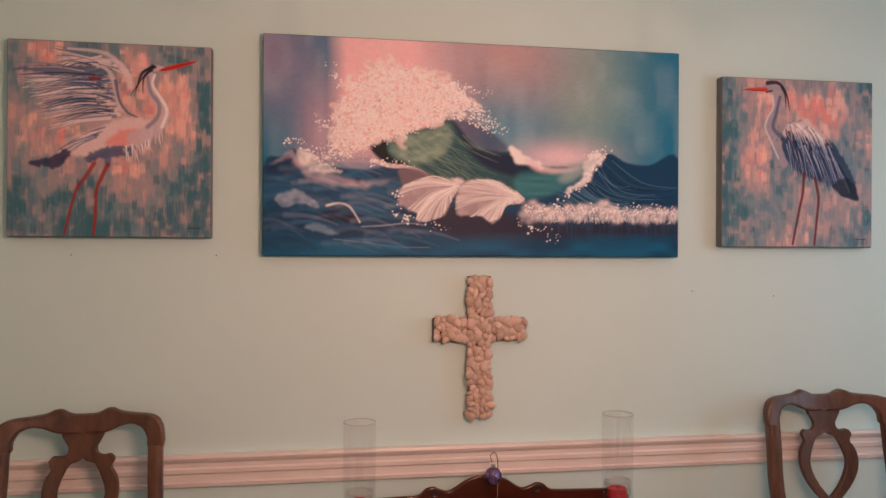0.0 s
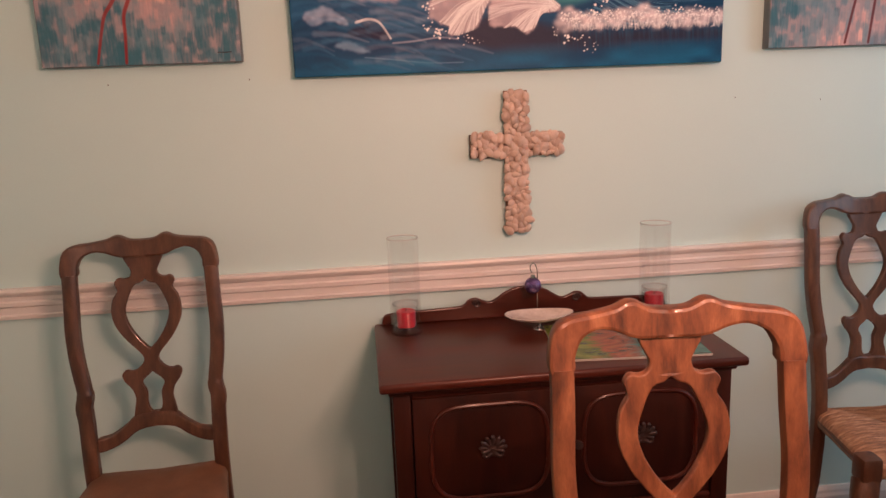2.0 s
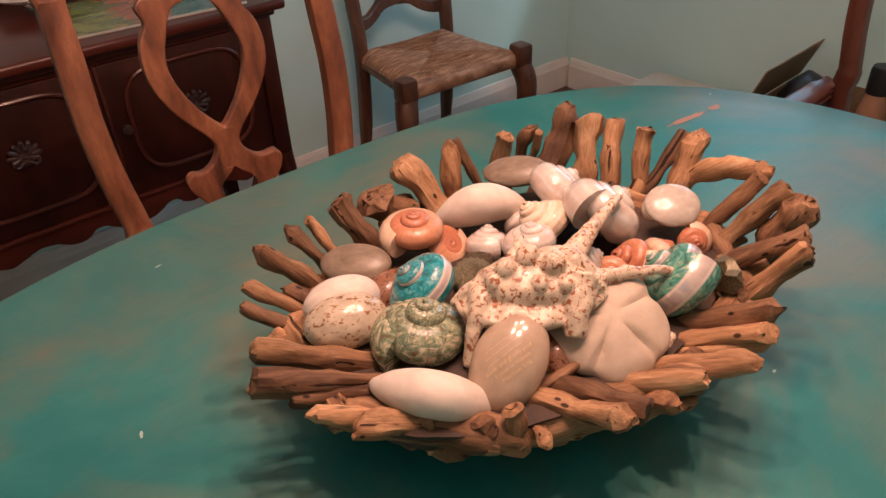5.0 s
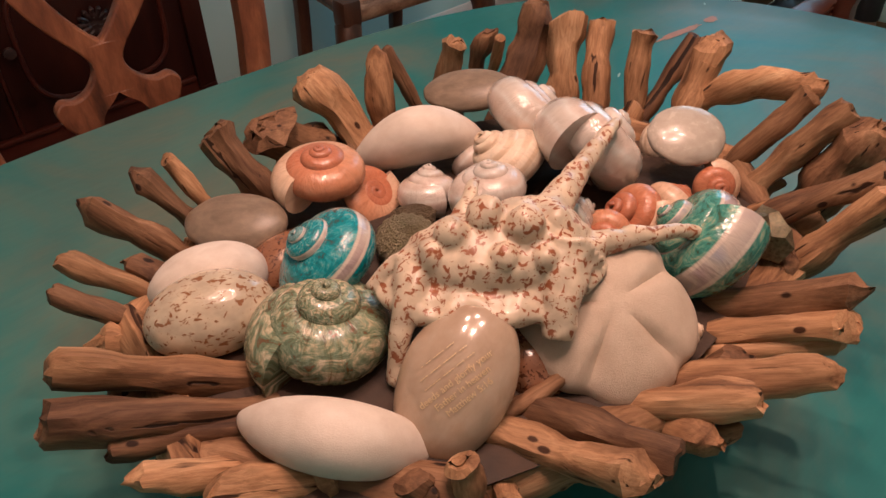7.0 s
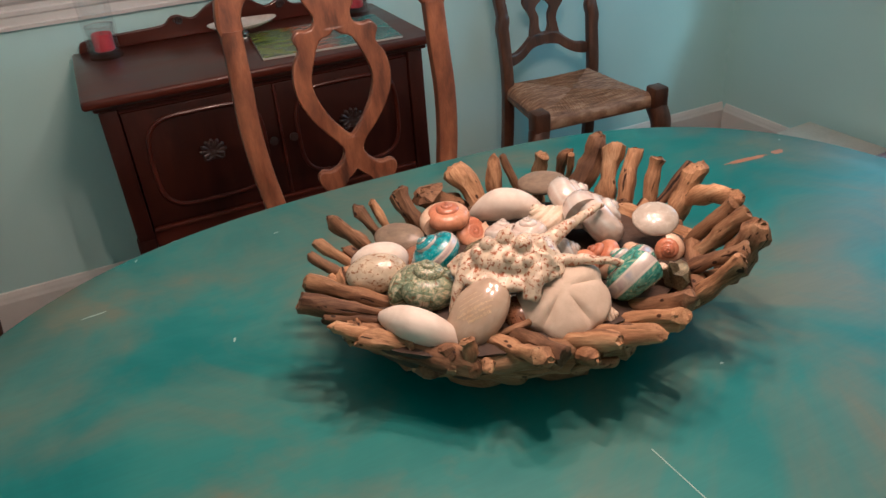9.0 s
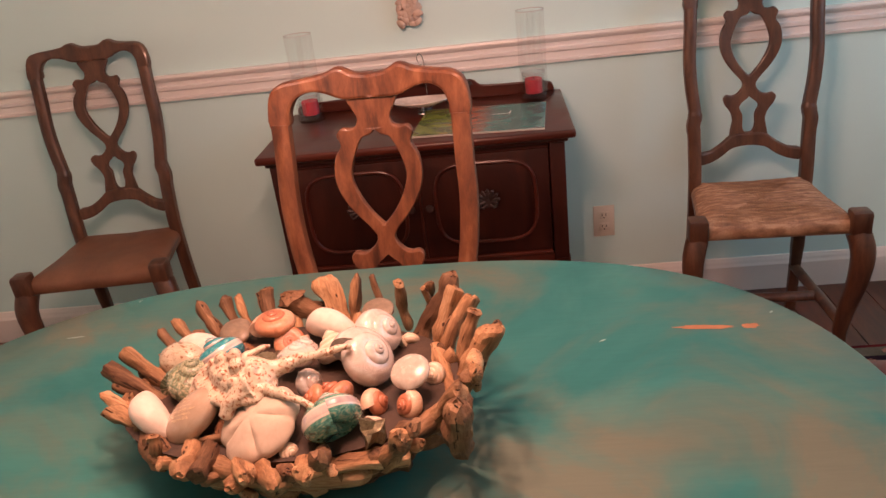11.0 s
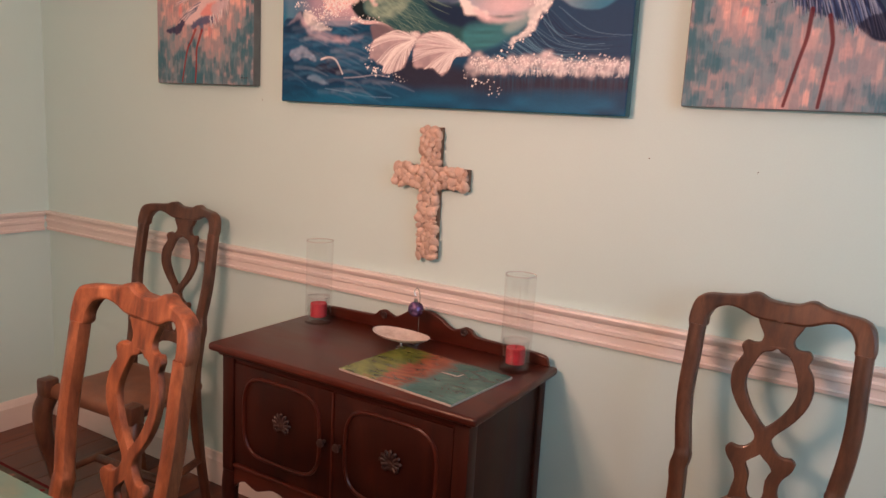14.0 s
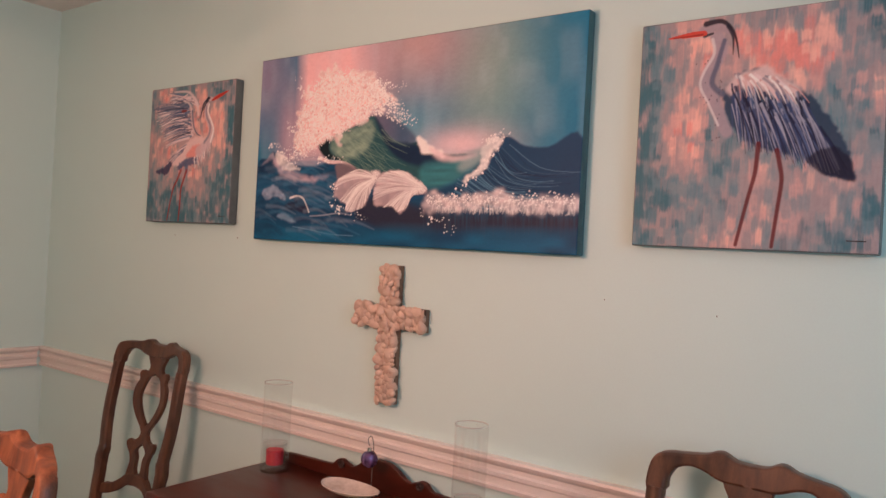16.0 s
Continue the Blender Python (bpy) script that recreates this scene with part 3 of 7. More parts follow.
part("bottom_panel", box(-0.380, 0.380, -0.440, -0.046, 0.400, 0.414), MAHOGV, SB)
part("top_rail", box(-0.364, 0.364, -0.452, -0.432, 0.735, 0.749), MAHOG, SB)
part("bottom_moulding", box(-0.364, 0.364, -0.462, -0.436, 0.418, 0.430, bevel=0.004), MAHOG, SB)
for sx in (-1, 1):
    x = sx * 0.387
    bm = add_box(bmesh.new(), x - 0.021, x + 0.021, -0.461, -0.419, 0.40, 0.749, bevel=0.004)
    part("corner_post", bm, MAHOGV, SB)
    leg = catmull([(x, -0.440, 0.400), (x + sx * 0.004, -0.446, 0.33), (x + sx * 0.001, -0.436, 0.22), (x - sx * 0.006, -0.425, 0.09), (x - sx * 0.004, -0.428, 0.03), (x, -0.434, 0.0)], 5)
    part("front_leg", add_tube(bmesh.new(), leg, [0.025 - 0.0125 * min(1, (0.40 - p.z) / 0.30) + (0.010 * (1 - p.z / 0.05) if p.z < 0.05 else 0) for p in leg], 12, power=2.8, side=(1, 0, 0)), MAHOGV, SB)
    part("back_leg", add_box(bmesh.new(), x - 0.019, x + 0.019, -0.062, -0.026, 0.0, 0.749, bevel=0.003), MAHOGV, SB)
scal = [(0, 0.362), (0.03, 0.362), (0.055, 0.372), (0.075, 0.384), (0.095, 0.384), (0.11, 0.372), (0.13, 0.366), (0.155, 0.370), (0.18, 0.382), (0.215, 0.386), (0.25, 0.374), (0.275, 0.366), (0.30, 0.372), (0.325, 0.380), (0.352, 0.366), (0.3655, 0.350)]
outline = [Vector((x, z)) for x, z in [(0, 0.418), (0.3655, 0.418)]] + [Vector((p.x, p.y)) for p in reversed(catmull([(x, z, 0) for x, z in scal], 4))]
outline = outline[1:-1] + [Vector((-p.x, p.y)) for p in reversed(outline[1:-1])]
part("apron", plate("apron", [outline], 0.016, 0.002, MAHOG, pose(0, -0.447, 0)), MAHOG, SB, "scalloped front apron")
bs = [(0, 0.872), (0.03, 0.870), (0.06, 0.858), (0.085, 0.842), (0.105, 0.833), (0.125, 0.838), (0.145, 0.846), (0.165, 0.842), (0.18, 0.829), (0.20, 0.824), (0.27, 0.822), (0.35, 0.820), (0.395, 0.816), (0.410, 0.808), (0.416, 0.786)]
half = [(p.x, p.y) for p in catmull([(x, z, 0) for x, z in bs], 4)]
part("backsplash", plate("backsplash", [mirror_outline(half + [(0.0, 0.786)])], 0.016, 0.003, MAHOG, pose(0, -0.036, 0)), MAHOG, SB, "scroll-topped backsplash board")
for s in (-1, 1):
    part("scroll", add_tube(bmesh.new(), [(s * 0.145 + 0.013 * (1 - k / 22) * math.cos(k * 0.55) * s, -0.047, 0.831 + 0.013 * (1 - k / 22) * math.sin(k * 0.55)) for k in range(20)], 0.0032, 6), CARVED, SB)


def rosette_form():
    """A carved shell of nine lobes over a small scroll."""
    bm = bmesh.new()
    add_lathe(bm, [(0.0, -0.003), (0.016, -0.002), (0.016, 0.003), (0.0, 0.004)], 20)
    bmesh.ops.rotate(bm, verts=bm.verts[:], matrix=Matrix.Rotation(radians(90), 3, "X"))
    for k in range(9):
        a = radians(-20 + 27.5 * k)
        r = 0.019 if k in (0, 8) else 0.023
        c, s = math.cos(a), math.sin(a)
        add_tube(bm, [(0.005 * c, 0, 0.004 * s), (0.55 * r * c, -0.004, 0.55 * r * s), (r * c, -0.005, r * s), (1.12 * r * c, -0.002, 1.12 * r * s)], [0.0022, 0.0034, 0.0044, 0.0022], 7)
    add_lathe(bm, [(0.0, 0.004), (0.004, 0.003), (0.007, -0.001)], 10, (0, -0.003, -0.004))
    for s in (-1, 1):
        add_tube(bm, [(s * 0.004, -0.002, -0.010), (s * 0.012, -0.004, -0.016), (s * 0.018, -0.004, -0.013), (s * 0.017, -0.004, -0.008)], 0.003, 7)
    return melt(bm, "shell_carving", CARVED, 0.0009)


ROSETTE = rosette_form()


def rosette(parent, x, y, z):
    ob = part("shell_carving", ROSETTE, CARVED, parent, "carved dark shell rosette")
    ob.location = (x, y, z)
    ob.scale = (1.3, 1, 1.3)
    return ob


for s in (-1, 1):
    cx = s * 0.1835
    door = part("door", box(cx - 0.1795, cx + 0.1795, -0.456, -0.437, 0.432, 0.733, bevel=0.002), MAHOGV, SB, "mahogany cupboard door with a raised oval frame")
    bm = bmesh.new()
    n = 56
    loop = [(cx + 0.140 * math.copysign(abs(math.cos(2 * math.pi * k / n)) ** 0.42, math.cos(2 * math.pi * k / n)), -0.4575,
             0.590 + 0.118 * math.copysign(abs(math.sin(2 * math.pi * k / n)) ** 0.62, math.sin(2 * math.pi * k / n))) for k in range(n + 1)]
    add_tube(bm, loop, 0.0055, 8, cap=False)
    part("panel_moulding", bm, MAHOG, door, "raised oval moulding")
    rosette(door, cx + 0.006, -0.457, 0.596)
    part("knob", add_lathe(bmesh.new(), [(0.0, 0.0), (0.005, 0.0), (0.005, 0.010), (0.011, 0.014), (0.011, 0.021), (0.0, 0.024)], 14), CARVED, door).matrix_basis = pose(s * 0.026, -0.456, 0.592, 90)
part("centre_stile", box(-0.0035, 0.0035, -0.460, -0.446, 0.432, 0.733, bevel=0.002), MAHOG, SB)


# ---------------------------------------------------------------- lamp over the table
lamp = thing("chandelier", pose(*LAMP), "small brass chandelier with five bare bulbs above the table", "chandelier")
part("rod", add_tube(bmesh.new(), [(0, 0, 0.05), (0, 0, HT - LAMP[2] - 0.02)], 0.006, 8), BRASS, lamp)
part("canopy", add_lathe(bmesh.new(), [(0.0, HT - LAMP[2] - 0.035), (0.03, HT - LAMP[2] - 0.03), (0.06, HT - LAMP[2] - 0.002), (0.0, HT - LAMP[2] - 0.002)], 20), BRASS, lamp)
part("hub", add_lathe(bmesh.new(), [(0.0, 0.03), (0.02, 0.04), (0.03, 0.06), (0.02, 0.09), (0.0, 0.10)], 16), BRASS, lamp)
glow, nt, ns, p = nodes_of("frosted_bulb")
p.inputs["Base Color"].default_value = (0.9, 0.85, 0.75, 1)
p.inputs["Emission Color"].default_value, p.inputs["Emission Strength"].default_value = (1, 0.7, 0.42, 1), 6.0
for k in range(5):
    a = radians(72 * k + 20)
    c, s = math.cos(a), math.sin(a)
    arm = part("arm", add_tube(bmesh.new(), catmull([(0.02 * c, 0.02 * s, 0.065), (0.07 * c, 0.07 * s, 0.050), (0.13 * c, 0.13 * s, 0.075), (LAMP_R * c, LAMP_R * s, 0.085), (LAMP_R * c, LAMP_R * s, 0.045)], 5), 0.005, 8), BRASS, lamp)
    bulb = part("bulb", add_lathe(bmesh.new(), [(0.0, 0.045), (0.012, 0.04), (0.014, 0.03), (0.019, 0.015), (0.021, 0.0), (0.018, -0.012), (0.01, -0.019), (0.0, -0.021)], 16, (LAMP_R * c, LAMP_R * s, 0)), glow, arm)
    bulb.visible_shadow = False


# ---------------------------------------------------------------- paintings on the north wall
def paint(name, stops, scale, stretch, rough=0.4, bump=0.25):
    return surface(name, stops, scale, 140, rough, bump, 0.0012, stretch, fine_mix=0.15, distort=1.0)


P_EDGE = paint("paint_canvas_edge", [(0.3, (0.012, 0.07, 0.10)), (0.7, (0.02, 0.14, 0.18))], 6, (1, 1, 1))
P_INK = paint("paint_ink", [(0.3, (0.012, 0.012, 0.02)), (0.7, (0.05, 0.05, 0.07))], 20, (1, 1, 1))


def pigment(r, g, b):
    """Paint mixed from 0-255 swatch values seen under the room's warm lamps, as a base colour."""
    return np.array([min(0.93, max(0.004, ((c / 255 + 0.055) / 1.055) ** 2.4 - 0.012) / k) for c, k in ((r, 0.76), (g, 0.60), (b, 0.50))])


def soften(a, r):
    """Blurs a grid with three running means of radius r cells."""
    r = int(r)
    if r < 1:
        return a
    for turn in range(3):
        for ax in (0, 1):
            pad = [(r + 1, r) if k == ax else (0, 0) for k in (0, 1)]
            c = np.cumsum(np.pad(a, pad, mode="edge"), axis=ax)
            n = c.shape[ax]
            a = (np.take(c, range(2 * r + 1, n), ax) - np.take(c, range(0, n - 2 * r - 1), ax)) / (2 * r + 1)
    return a


class Picture:
    """Paint laid stroke by stroke on a fine grid: u runs 0 to 1 across the canvas, v upwards on the same scale times its height."""

    def __init__(self, w, h, nx, seed):
        self.w, self.h, self.nx, self.ny = w, h, nx, int(nx * h / w)
        self.rng = np.random.RandomState(seed)
        self.u, self.v = np.meshgrid(np.linspace(0, 1, self.nx), np.linspace(0, 1, self.ny))
        self.s = h / w
        self.y = self.v * self.s
        self.col = np.zeros((self.ny, self.nx, 3))
        self.z = np.zeros((self.ny, self.nx))

    def grain(self, fx, fy):
        """Smooth noise, 0 to 1, with fx by fy cells on the canvas."""
        g = self.rng.rand(int(fy) + 3, int(fx) + 3)
        x, y = self.u * fx, self.v * fy
        i, j = x.astype(int), y.astype(int)
        a, b = x - i, y - j
        a, b = a * a * (3 - 2 * a), b * b * (3 - 2 * b)
        return (g[j, i] * (1 - a) + g[j, i + 1] * a) * (1 - b) + (g[j + 1, i] * (1 - a) + g[j + 1, i + 1] * a) * b

    def lay(self, mask, colour, height=0.0, win=None):
        win = win or (slice(None), slice(None))
        m = np.clip(mask, 0, 1)
        self.col[win] += (np.asarray(colour) - self.col[win]) * m[..., None]
        self.z[win] = np.maximum(self.z[win], height * m)

    def glow(self, u, v, ru, rv, colour, k=1.0):
        self.lay(k * np.exp(-((self.u - u) / ru) ** 2 - ((self.v - v) / rv) ** 2), colour)

    def area(self, pts, soft=0.004, ragged=0.0, freq=60):
        """Mask of the area within a smooth closed outline."""
        o = [(p.x, p.y) for p in catmull([(x, y, 0) for x, y in pts], 5, True)]
        uu, vv = self.u, self.v
        if ragged:
            uu = uu + ragged * (self.grain(freq, freq * self.s) + 0.6 * self.grain(freq * 3, freq * 3 * self.s) - 0.8)
            vv = vv + ragged / self.s * (self.grain(freq, freq * self.s) + 0.6 * self.grain(freq * 3, freq * 3 * self.s) - 0.8)
        inside = np.zeros(uu.shape, bool)
        for (x0, y0), (x1, y1) in zip(o, o[1:] + o[:1]):
            if y0 != y1:
                inside ^= ((y0 > vv) != (y1 > vv)) & (uu < (x1 - x0) * (vv - y0) / (y1 - y0) + x0)
        return soften(inside.astype(float), round(0.36 * soft * self.nx))

    def line(self, pts, w0, w1, colour, k=1.0, soft=0.5, height=0.0003, smooth=4):
        """A brush stroke along a smooth line, w0 wide at its start and w1 at its end (in canvas widths)."""
        o = [(p.x, p.y * self.s) for p in (catmull([(x, y, 0) for x, y in pts], smooth) if len(pts) > 2 else [Vector((x, y, 0)) for x, y in pts])]
        m = max(w0, w1) * 1.5 + 0.004
        x0, x1 = min(p[0] for p in o) - m, max(p[0] for p in o) + m
        y0, y1 = min(p[1] for p in o) - m, max(p[1] for p in o) + m
        win = (slice(max(0, int(y0 / self.s * self.ny)), max(0, int(y1 / self.s * self.ny) + 2)), slice(max(0, int(x0 * self.nx)), max(0, int(x1 * self.nx) + 2)))
        u, y = self.u[win], self.y[win]
        if not u.size:
            return
        best = np.zeros(u.shape)
        n = len(o) - 1
        for i in range(n):
            (ax, ay), (bx, by) = o[i], o[i + 1]
            dx, dy = bx - ax, by - ay
            t = np.clip(((u - ax) * dx + (y - ay) * dy) / (dx * dx + dy * dy + 1e-12), 0, 1)
            d = np.hypot(u - ax - t * dx, y - ay - t * dy)
            w = 0.5 * (w0 + (w1 - w0) * (i + t) / n) + 1e-5
            best = np.maximum(best, np.clip((w - d) / (soft * w + 0.6 / self.nx) + 0.5, 0, 1))
        self.lay(k * best, colour, height, win)

    def dab(self, u, v, du, dv, colour, k=1.0):
        """An upright dab with a soft, streaky edge."""
        win = (slice(max(0, int((v - dv) * self.ny)), max(0, int((v + dv) * self.ny))), slice(max(0, int((u - du) * self.nx)), max(0, int((u + du) * self.nx))))
        x, y = (self.u[win] - u) / du, (self.v[win] - v) / dv
        if x.size:
            y = y + 0.3 * np.sin(9 * x + 40 * u) * x
            self.lay(k * np.clip(3.4 * (0.9 - np.abs(x)), 0, 1) * np.clip(2.4 * (0.9 - np.abs(y)), 0, 1) * (0.88 + 0.12 * np.sin(11 * x + 60 * v)), colour, 0.0003, win)

    def fleck(self, u, v, r, colour, height=0.0008):
        self.line([(u, v), (u + self.rng.uniform(-r, r), v + self.rng.uniform(-r, r))], 2 * r, 1.4 * r, colour, 1.0, 0.3, height)

    def hang(self, parent, name, label):
        """Links the paint layer, a fine relief over the canvas front, under its painting."""
        bx, by = self.grain(90, 90), self.grain(300, 200)
        self.col *= (0.93 + 0.14 * (0.5 * bx + 0.5 * by))[..., None]
        me = bpy.data.meshes.new(name)
        n = self.nx * self.ny
        edge = np.minimum(np.minimum(self.u, 1 - self.u) * self.nx, np.minimum(self.v, 1 - self.v) * self.ny)
        z = np.where(edge < 1, -0.0012, self.z + 0.00018 * by)
        co = np.stack([0.002 + self.u * (self.w - 0.004), -0.0346 - z, 0.002 + self.v * (self.h - 0.004)], -1)
        me.vertices.add(n)
        me.vertices.foreach_set("co", co.astype(np.float32).ravel())
        idx = np.arange(n).reshape(self.ny, self.nx)
        quads = np.stack([idx[:-1, :-1], idx[:-1, 1:], idx[1:, 1:], idx[1:, :-1]], -1).reshape(-1)
        me.loops.add(quads.size)
        me.loops.foreach_set("vertex_index", quads.astype(np.int32))
        me.polygons.add(quads.size // 4)
        me.polygons.foreach_set("loop_start", np.arange(0, quads.size, 4, dtype=np.int32))
        me.update(calc_edges=True)
        me.polygons.foreach_set("use_smooth", np.ones(quads.size // 4, bool))
        rgba = np.ones((n, 4), np.float32)
        rgba[:, :3] = np.clip(self.col.reshape(-1, 3), 0.003, 0.93)
        me.color_attributes.new("pigment", "FLOAT_COLOR", "POINT").data.foreach_set("color", rgba.ravel())
        m, nt, ns, p = nodes_of(name)
        at = nt.nodes.new("ShaderNodeAttribute")
        at.attribute_name = "pigment"
        nt.links.new(at.outputs["Color"], p.inputs["Base Color"])
        p.inputs["Roughness"].default_value = 0.5
        p.inputs["Specular IOR Level"].default_value = 0.2
        bump_node(nt, noise_node(nt, coords(nt, (1, 1, 1), False), 420, 2), 0.12, 0.0006, p)
        me.materials.append(m)
        return part(name, me, m, parent, label)


SW, SH = 1.170, 0.588
sea = thing("seascape_painting", pose(-0.070, 0, 1.474), "wide unframed canvas of a breaking teal wave", "painting", "paintings on the wall")
part("canvas", box(0, SW, -0.034, -0.001, 0, SH, bevel=0.004), P_EDGE, sea, "stretched canvas with dark teal edges")
pic = Picture(SW, SH, 680, 3)
G = pic.grain
FOAM, CREAM_P, BLUSH = pigment(236, 204, 188), pigment(246, 202, 184), pigment(228, 152, 140)
DEEP, NAVY, SEA, HAZE, BRINE = pigment(18, 60, 80), pigment(12, 38, 56), pigment(34, 96, 120), pigment(132, 138, 128), pigment(46, 76, 76)
# sky: teal at the sides, a blush column of light, pale green haze
pic.col[:] = pigment(36, 100, 120)
pic.lay(np.clip((pic.v - 0.45) * 2.2, 0, 0.9) * np.clip(1.25 - pic.u * 7, 0, 1), pigment(132, 116, 128))
pic.lay(np.clip(0.62 - pic.u, 0, 1) * np.clip(0.75 - pic.v, 0, 1) * 0.9, pigment(62, 92, 108))
pic.glow(0.76, 0.82, 0.13, 0.45, pigment(124, 142, 128), 0.9)
pic.glow(0.56, 0.98, 0.16, 0.30, pigment(176, 138, 130), 0.95)
pic.glow(0.57, 0.55, 0.10, 0.20, pigment(84, 130, 140), 0.7)
edge = 0.165 + 0.012 * (G(6, 9) - 0.5)
pic.lay(np.clip((pic.u - edge) * 22 + 0.5, 0, 1) * np.clip((0.50 - pic.u + 0.05 * (1 - pic.v)) * 6, 0, 1) * np.clip((pic.v - 0.34) * 5, 0, 1), pigment(224, 164, 156))
pic.glow(0.13, 0.55, 0.05, 0.25, pigment(214, 150, 148), 0.5)
pic.glow(0.70, 0.475, 0.11, 0.075, pigment(226, 176, 168), 0.85)
pic.lay(0.22 * (G(40, 9) - 0.4), pigment(190, 190, 185))
# far water and swells
pic.lay(pic.area([(0.001, 0.405), (0.043, 0.448), (0.063, 0.485), (0.087, 0.461), (0.132, 0.418), (0.222, 0.397), (0.300, 0.422), (0.433, 0.409), (0.575, 0.497), (0.638, 0.431), (0.750, 0.437), (0.807, 0.506), (0.865, 0.455), (0.924, 0.447), (1.000, 0.479), (1.003, 0.003), (0.001, 0.000)], 0.003), DEEP)
streaks = G(14, 90)
pic.lay(0.5 * np.clip(streaks - 0.45, 0, 1) * (pic.v < 0.45) * np.clip((0.47 - pic.v) * 30, 0, 1), SEA)
pic.lay(0.8 * pic.area([(0.002, 0.334), (0.069, 0.388), (0.171, 0.343), (0.274, 0.322), (0.314, 0.220), (0.223, 0.190), (0.120, 0.263), (0.044, 0.260), (0.002, 0.202)], 0.014), pigment(40, 76, 98))
pic.lay(pic.area([(0.087, 0.453), (0.119, 0.391), (0.196, 0.349), (0.287, 0.343), (0.222, 0.314), (0.132, 0.325), (0.094, 0.364), (0.069, 0.427)], 0.010, 0.01) * (0.35 + 0.5 * G(60, 30)), pigment(196, 160, 158))
pic.lay(pic.area([(0.078, 0.481), (0.104, 0.472), (0.145, 0.418), (0.183, 0.384), (0.119, 0.381), (0.091, 0.405)], 0.005, 0.012) * (0.5 + 0.5 * G(90, 50)), FOAM, 0.0005)
pic.lay(pic.area([(0.014, 0.411), (0.043, 0.448), (0.063, 0.480), (0.079, 0.430), (0.058, 0.439), (0.036, 0.422)], 0.006, 0.008) * 0.6, pigment(176, 152, 154))
pic.lay(pic.area([(0.001, 0.385), (0.031, 0.427), (0.058, 0.454), (0.081, 0.389), (0.120, 0.330), (0.044, 0.357)], 0.008) * 0.5, NAVY)
# green wave face with the curl's dark hollow
pic.lay(pic.area([(0.242, 0.496), (0.273, 0.540), (0.325, 0.570), (0.391, 0.611), (0.431, 0.640), (0.458, 0.590), (0.499, 0.513), (0.575, 0.491), (0.652, 0.432), (0.722, 0.425), (0.708, 0.343), (0.625, 0.285), (0.514, 0.334), (0.379, 0.359), (0.316, 0.402), (0.287, 0.421)], 0.004, 0.003), BRINE)
pic.lay(pic.area([(0.431, 0.646), (0.447, 0.615), (0.472, 0.543), (0.513, 0.493), (0.568, 0.486), (0.610, 0.440), (0.680, 0.412), (0.610, 0.376), (0.541, 0.399), (0.493, 0.452), (0.461, 0.529)], 0.007), pigment(22, 46, 62))
pic.lay(pic.area([(0.438, 0.641), (0.499, 0.619), (0.568, 0.518), (0.541, 0.489), (0.493, 0.513), (0.461, 0.569)], 0.010) * 0.75, pigment(64, 66, 84))
pic.lay(pic.area([(0.286, 0.499), (0.325, 0.559), (0.385, 0.590), (0.425, 0.614), (0.432, 0.540), (0.405, 0.465), (0.352, 0.430), (0.315, 0.441)], 0.014) * (0.35 + 0.6 * G(60, 60)), pigment(134, 146, 122))
pic.lay(pic.area([(0.242, 0.496), (0.260, 0.529), (0.278, 0.540), (0.281, 0.483), (0.299, 0.448), (0.339, 0.430), (0.300, 0.422), (0.268, 0.441)], 0.005), pigment(14, 40, 42))
pic.lay(pic.area([(0.589, 0.385), (0.680, 0.412), (0.765, 0.449), (0.737, 0.358), (0.653, 0.281), (0.597, 0.284)], 0.012) * (0.4 + 0.5 * G(14, 70)), pigment(60, 116, 116))
for k in range(70):
    u0, v0 = pic.rng.uniform(0.30, 0.47), pic.rng.uniform(0.38, 0.60)
    pic.line([(u0, v0), (u0 + 0.03, v0 - 0.05), (u0 + 0.08, v0 - 0.09)], 0.0012, 0.0006, pigment(150, 162, 130), 0.35)
# dark swell with fine lines
pic.lay(pic.area([(0.751, 0.372), (0.816, 0.495), (0.865, 0.455), (0.924, 0.444), (1.000, 0.474), (1.002, 0.230), (0.852, 0.235), (0.709, 0.257)], 0.004), DEEP)
for k in range(60):
    f = pic.rng.rand()
    u0 = 0.66 + 0.16 * f + pic.rng.uniform(-0.02, 0.02)
    v0 = 0.24 + 0.24 * f + pic.rng.uniform(-0.02, 0.01)
    ln = pic.rng.uniform(0.08, 0.22)
    pts = [(u0, v0), (u0 + 0.35 * ln, v0 - 0.05 - 0.05 * f), (u0 + 0.7 * ln, v0 - 0.075 - 0.05 * f), (u0 + ln, v0 - 0.08 - 0.04 * f)]
    pic.line(pts, 0.0016, 0.0008, pigment(100, 134, 146) if k % 3 else NAVY, pic.rng.uniform(0.2, 0.65))
# left near waves
pic.lay(pic.area([(0.002, 0.213), (0.032, 0.254), (0.069, 0.297), (0.101, 0.283), (0.133, 0.233), (0.171, 0.240), (0.199, 0.226), (0.223, 0.144), (0.328, 0.152), (0.407, 0.208), (0.570, 0.214), (0.653, 0.174), (1.002, 0.169), (1.003, 0.003), (0.001, 0.000)], 0.006, 0.004), pigment(22, 60, 80))
pic.lay(pic.area([(0.027, 0.254), (0.063, 0.302), (0.095, 0.283), (0.123, 0.222), (0.082, 0.236), (0.051, 0.220)], 0.006, 0.008) * (0.4 + 0.6 * G(80, 40)), pigment(150, 148, 156))
pic.line([(0.143, 0.228), (0.171, 0.240), (0.194, 0.225), (0.210, 0.180), (0.218, 0.154)], 0.006, 0.004, FOAM, 0.9)
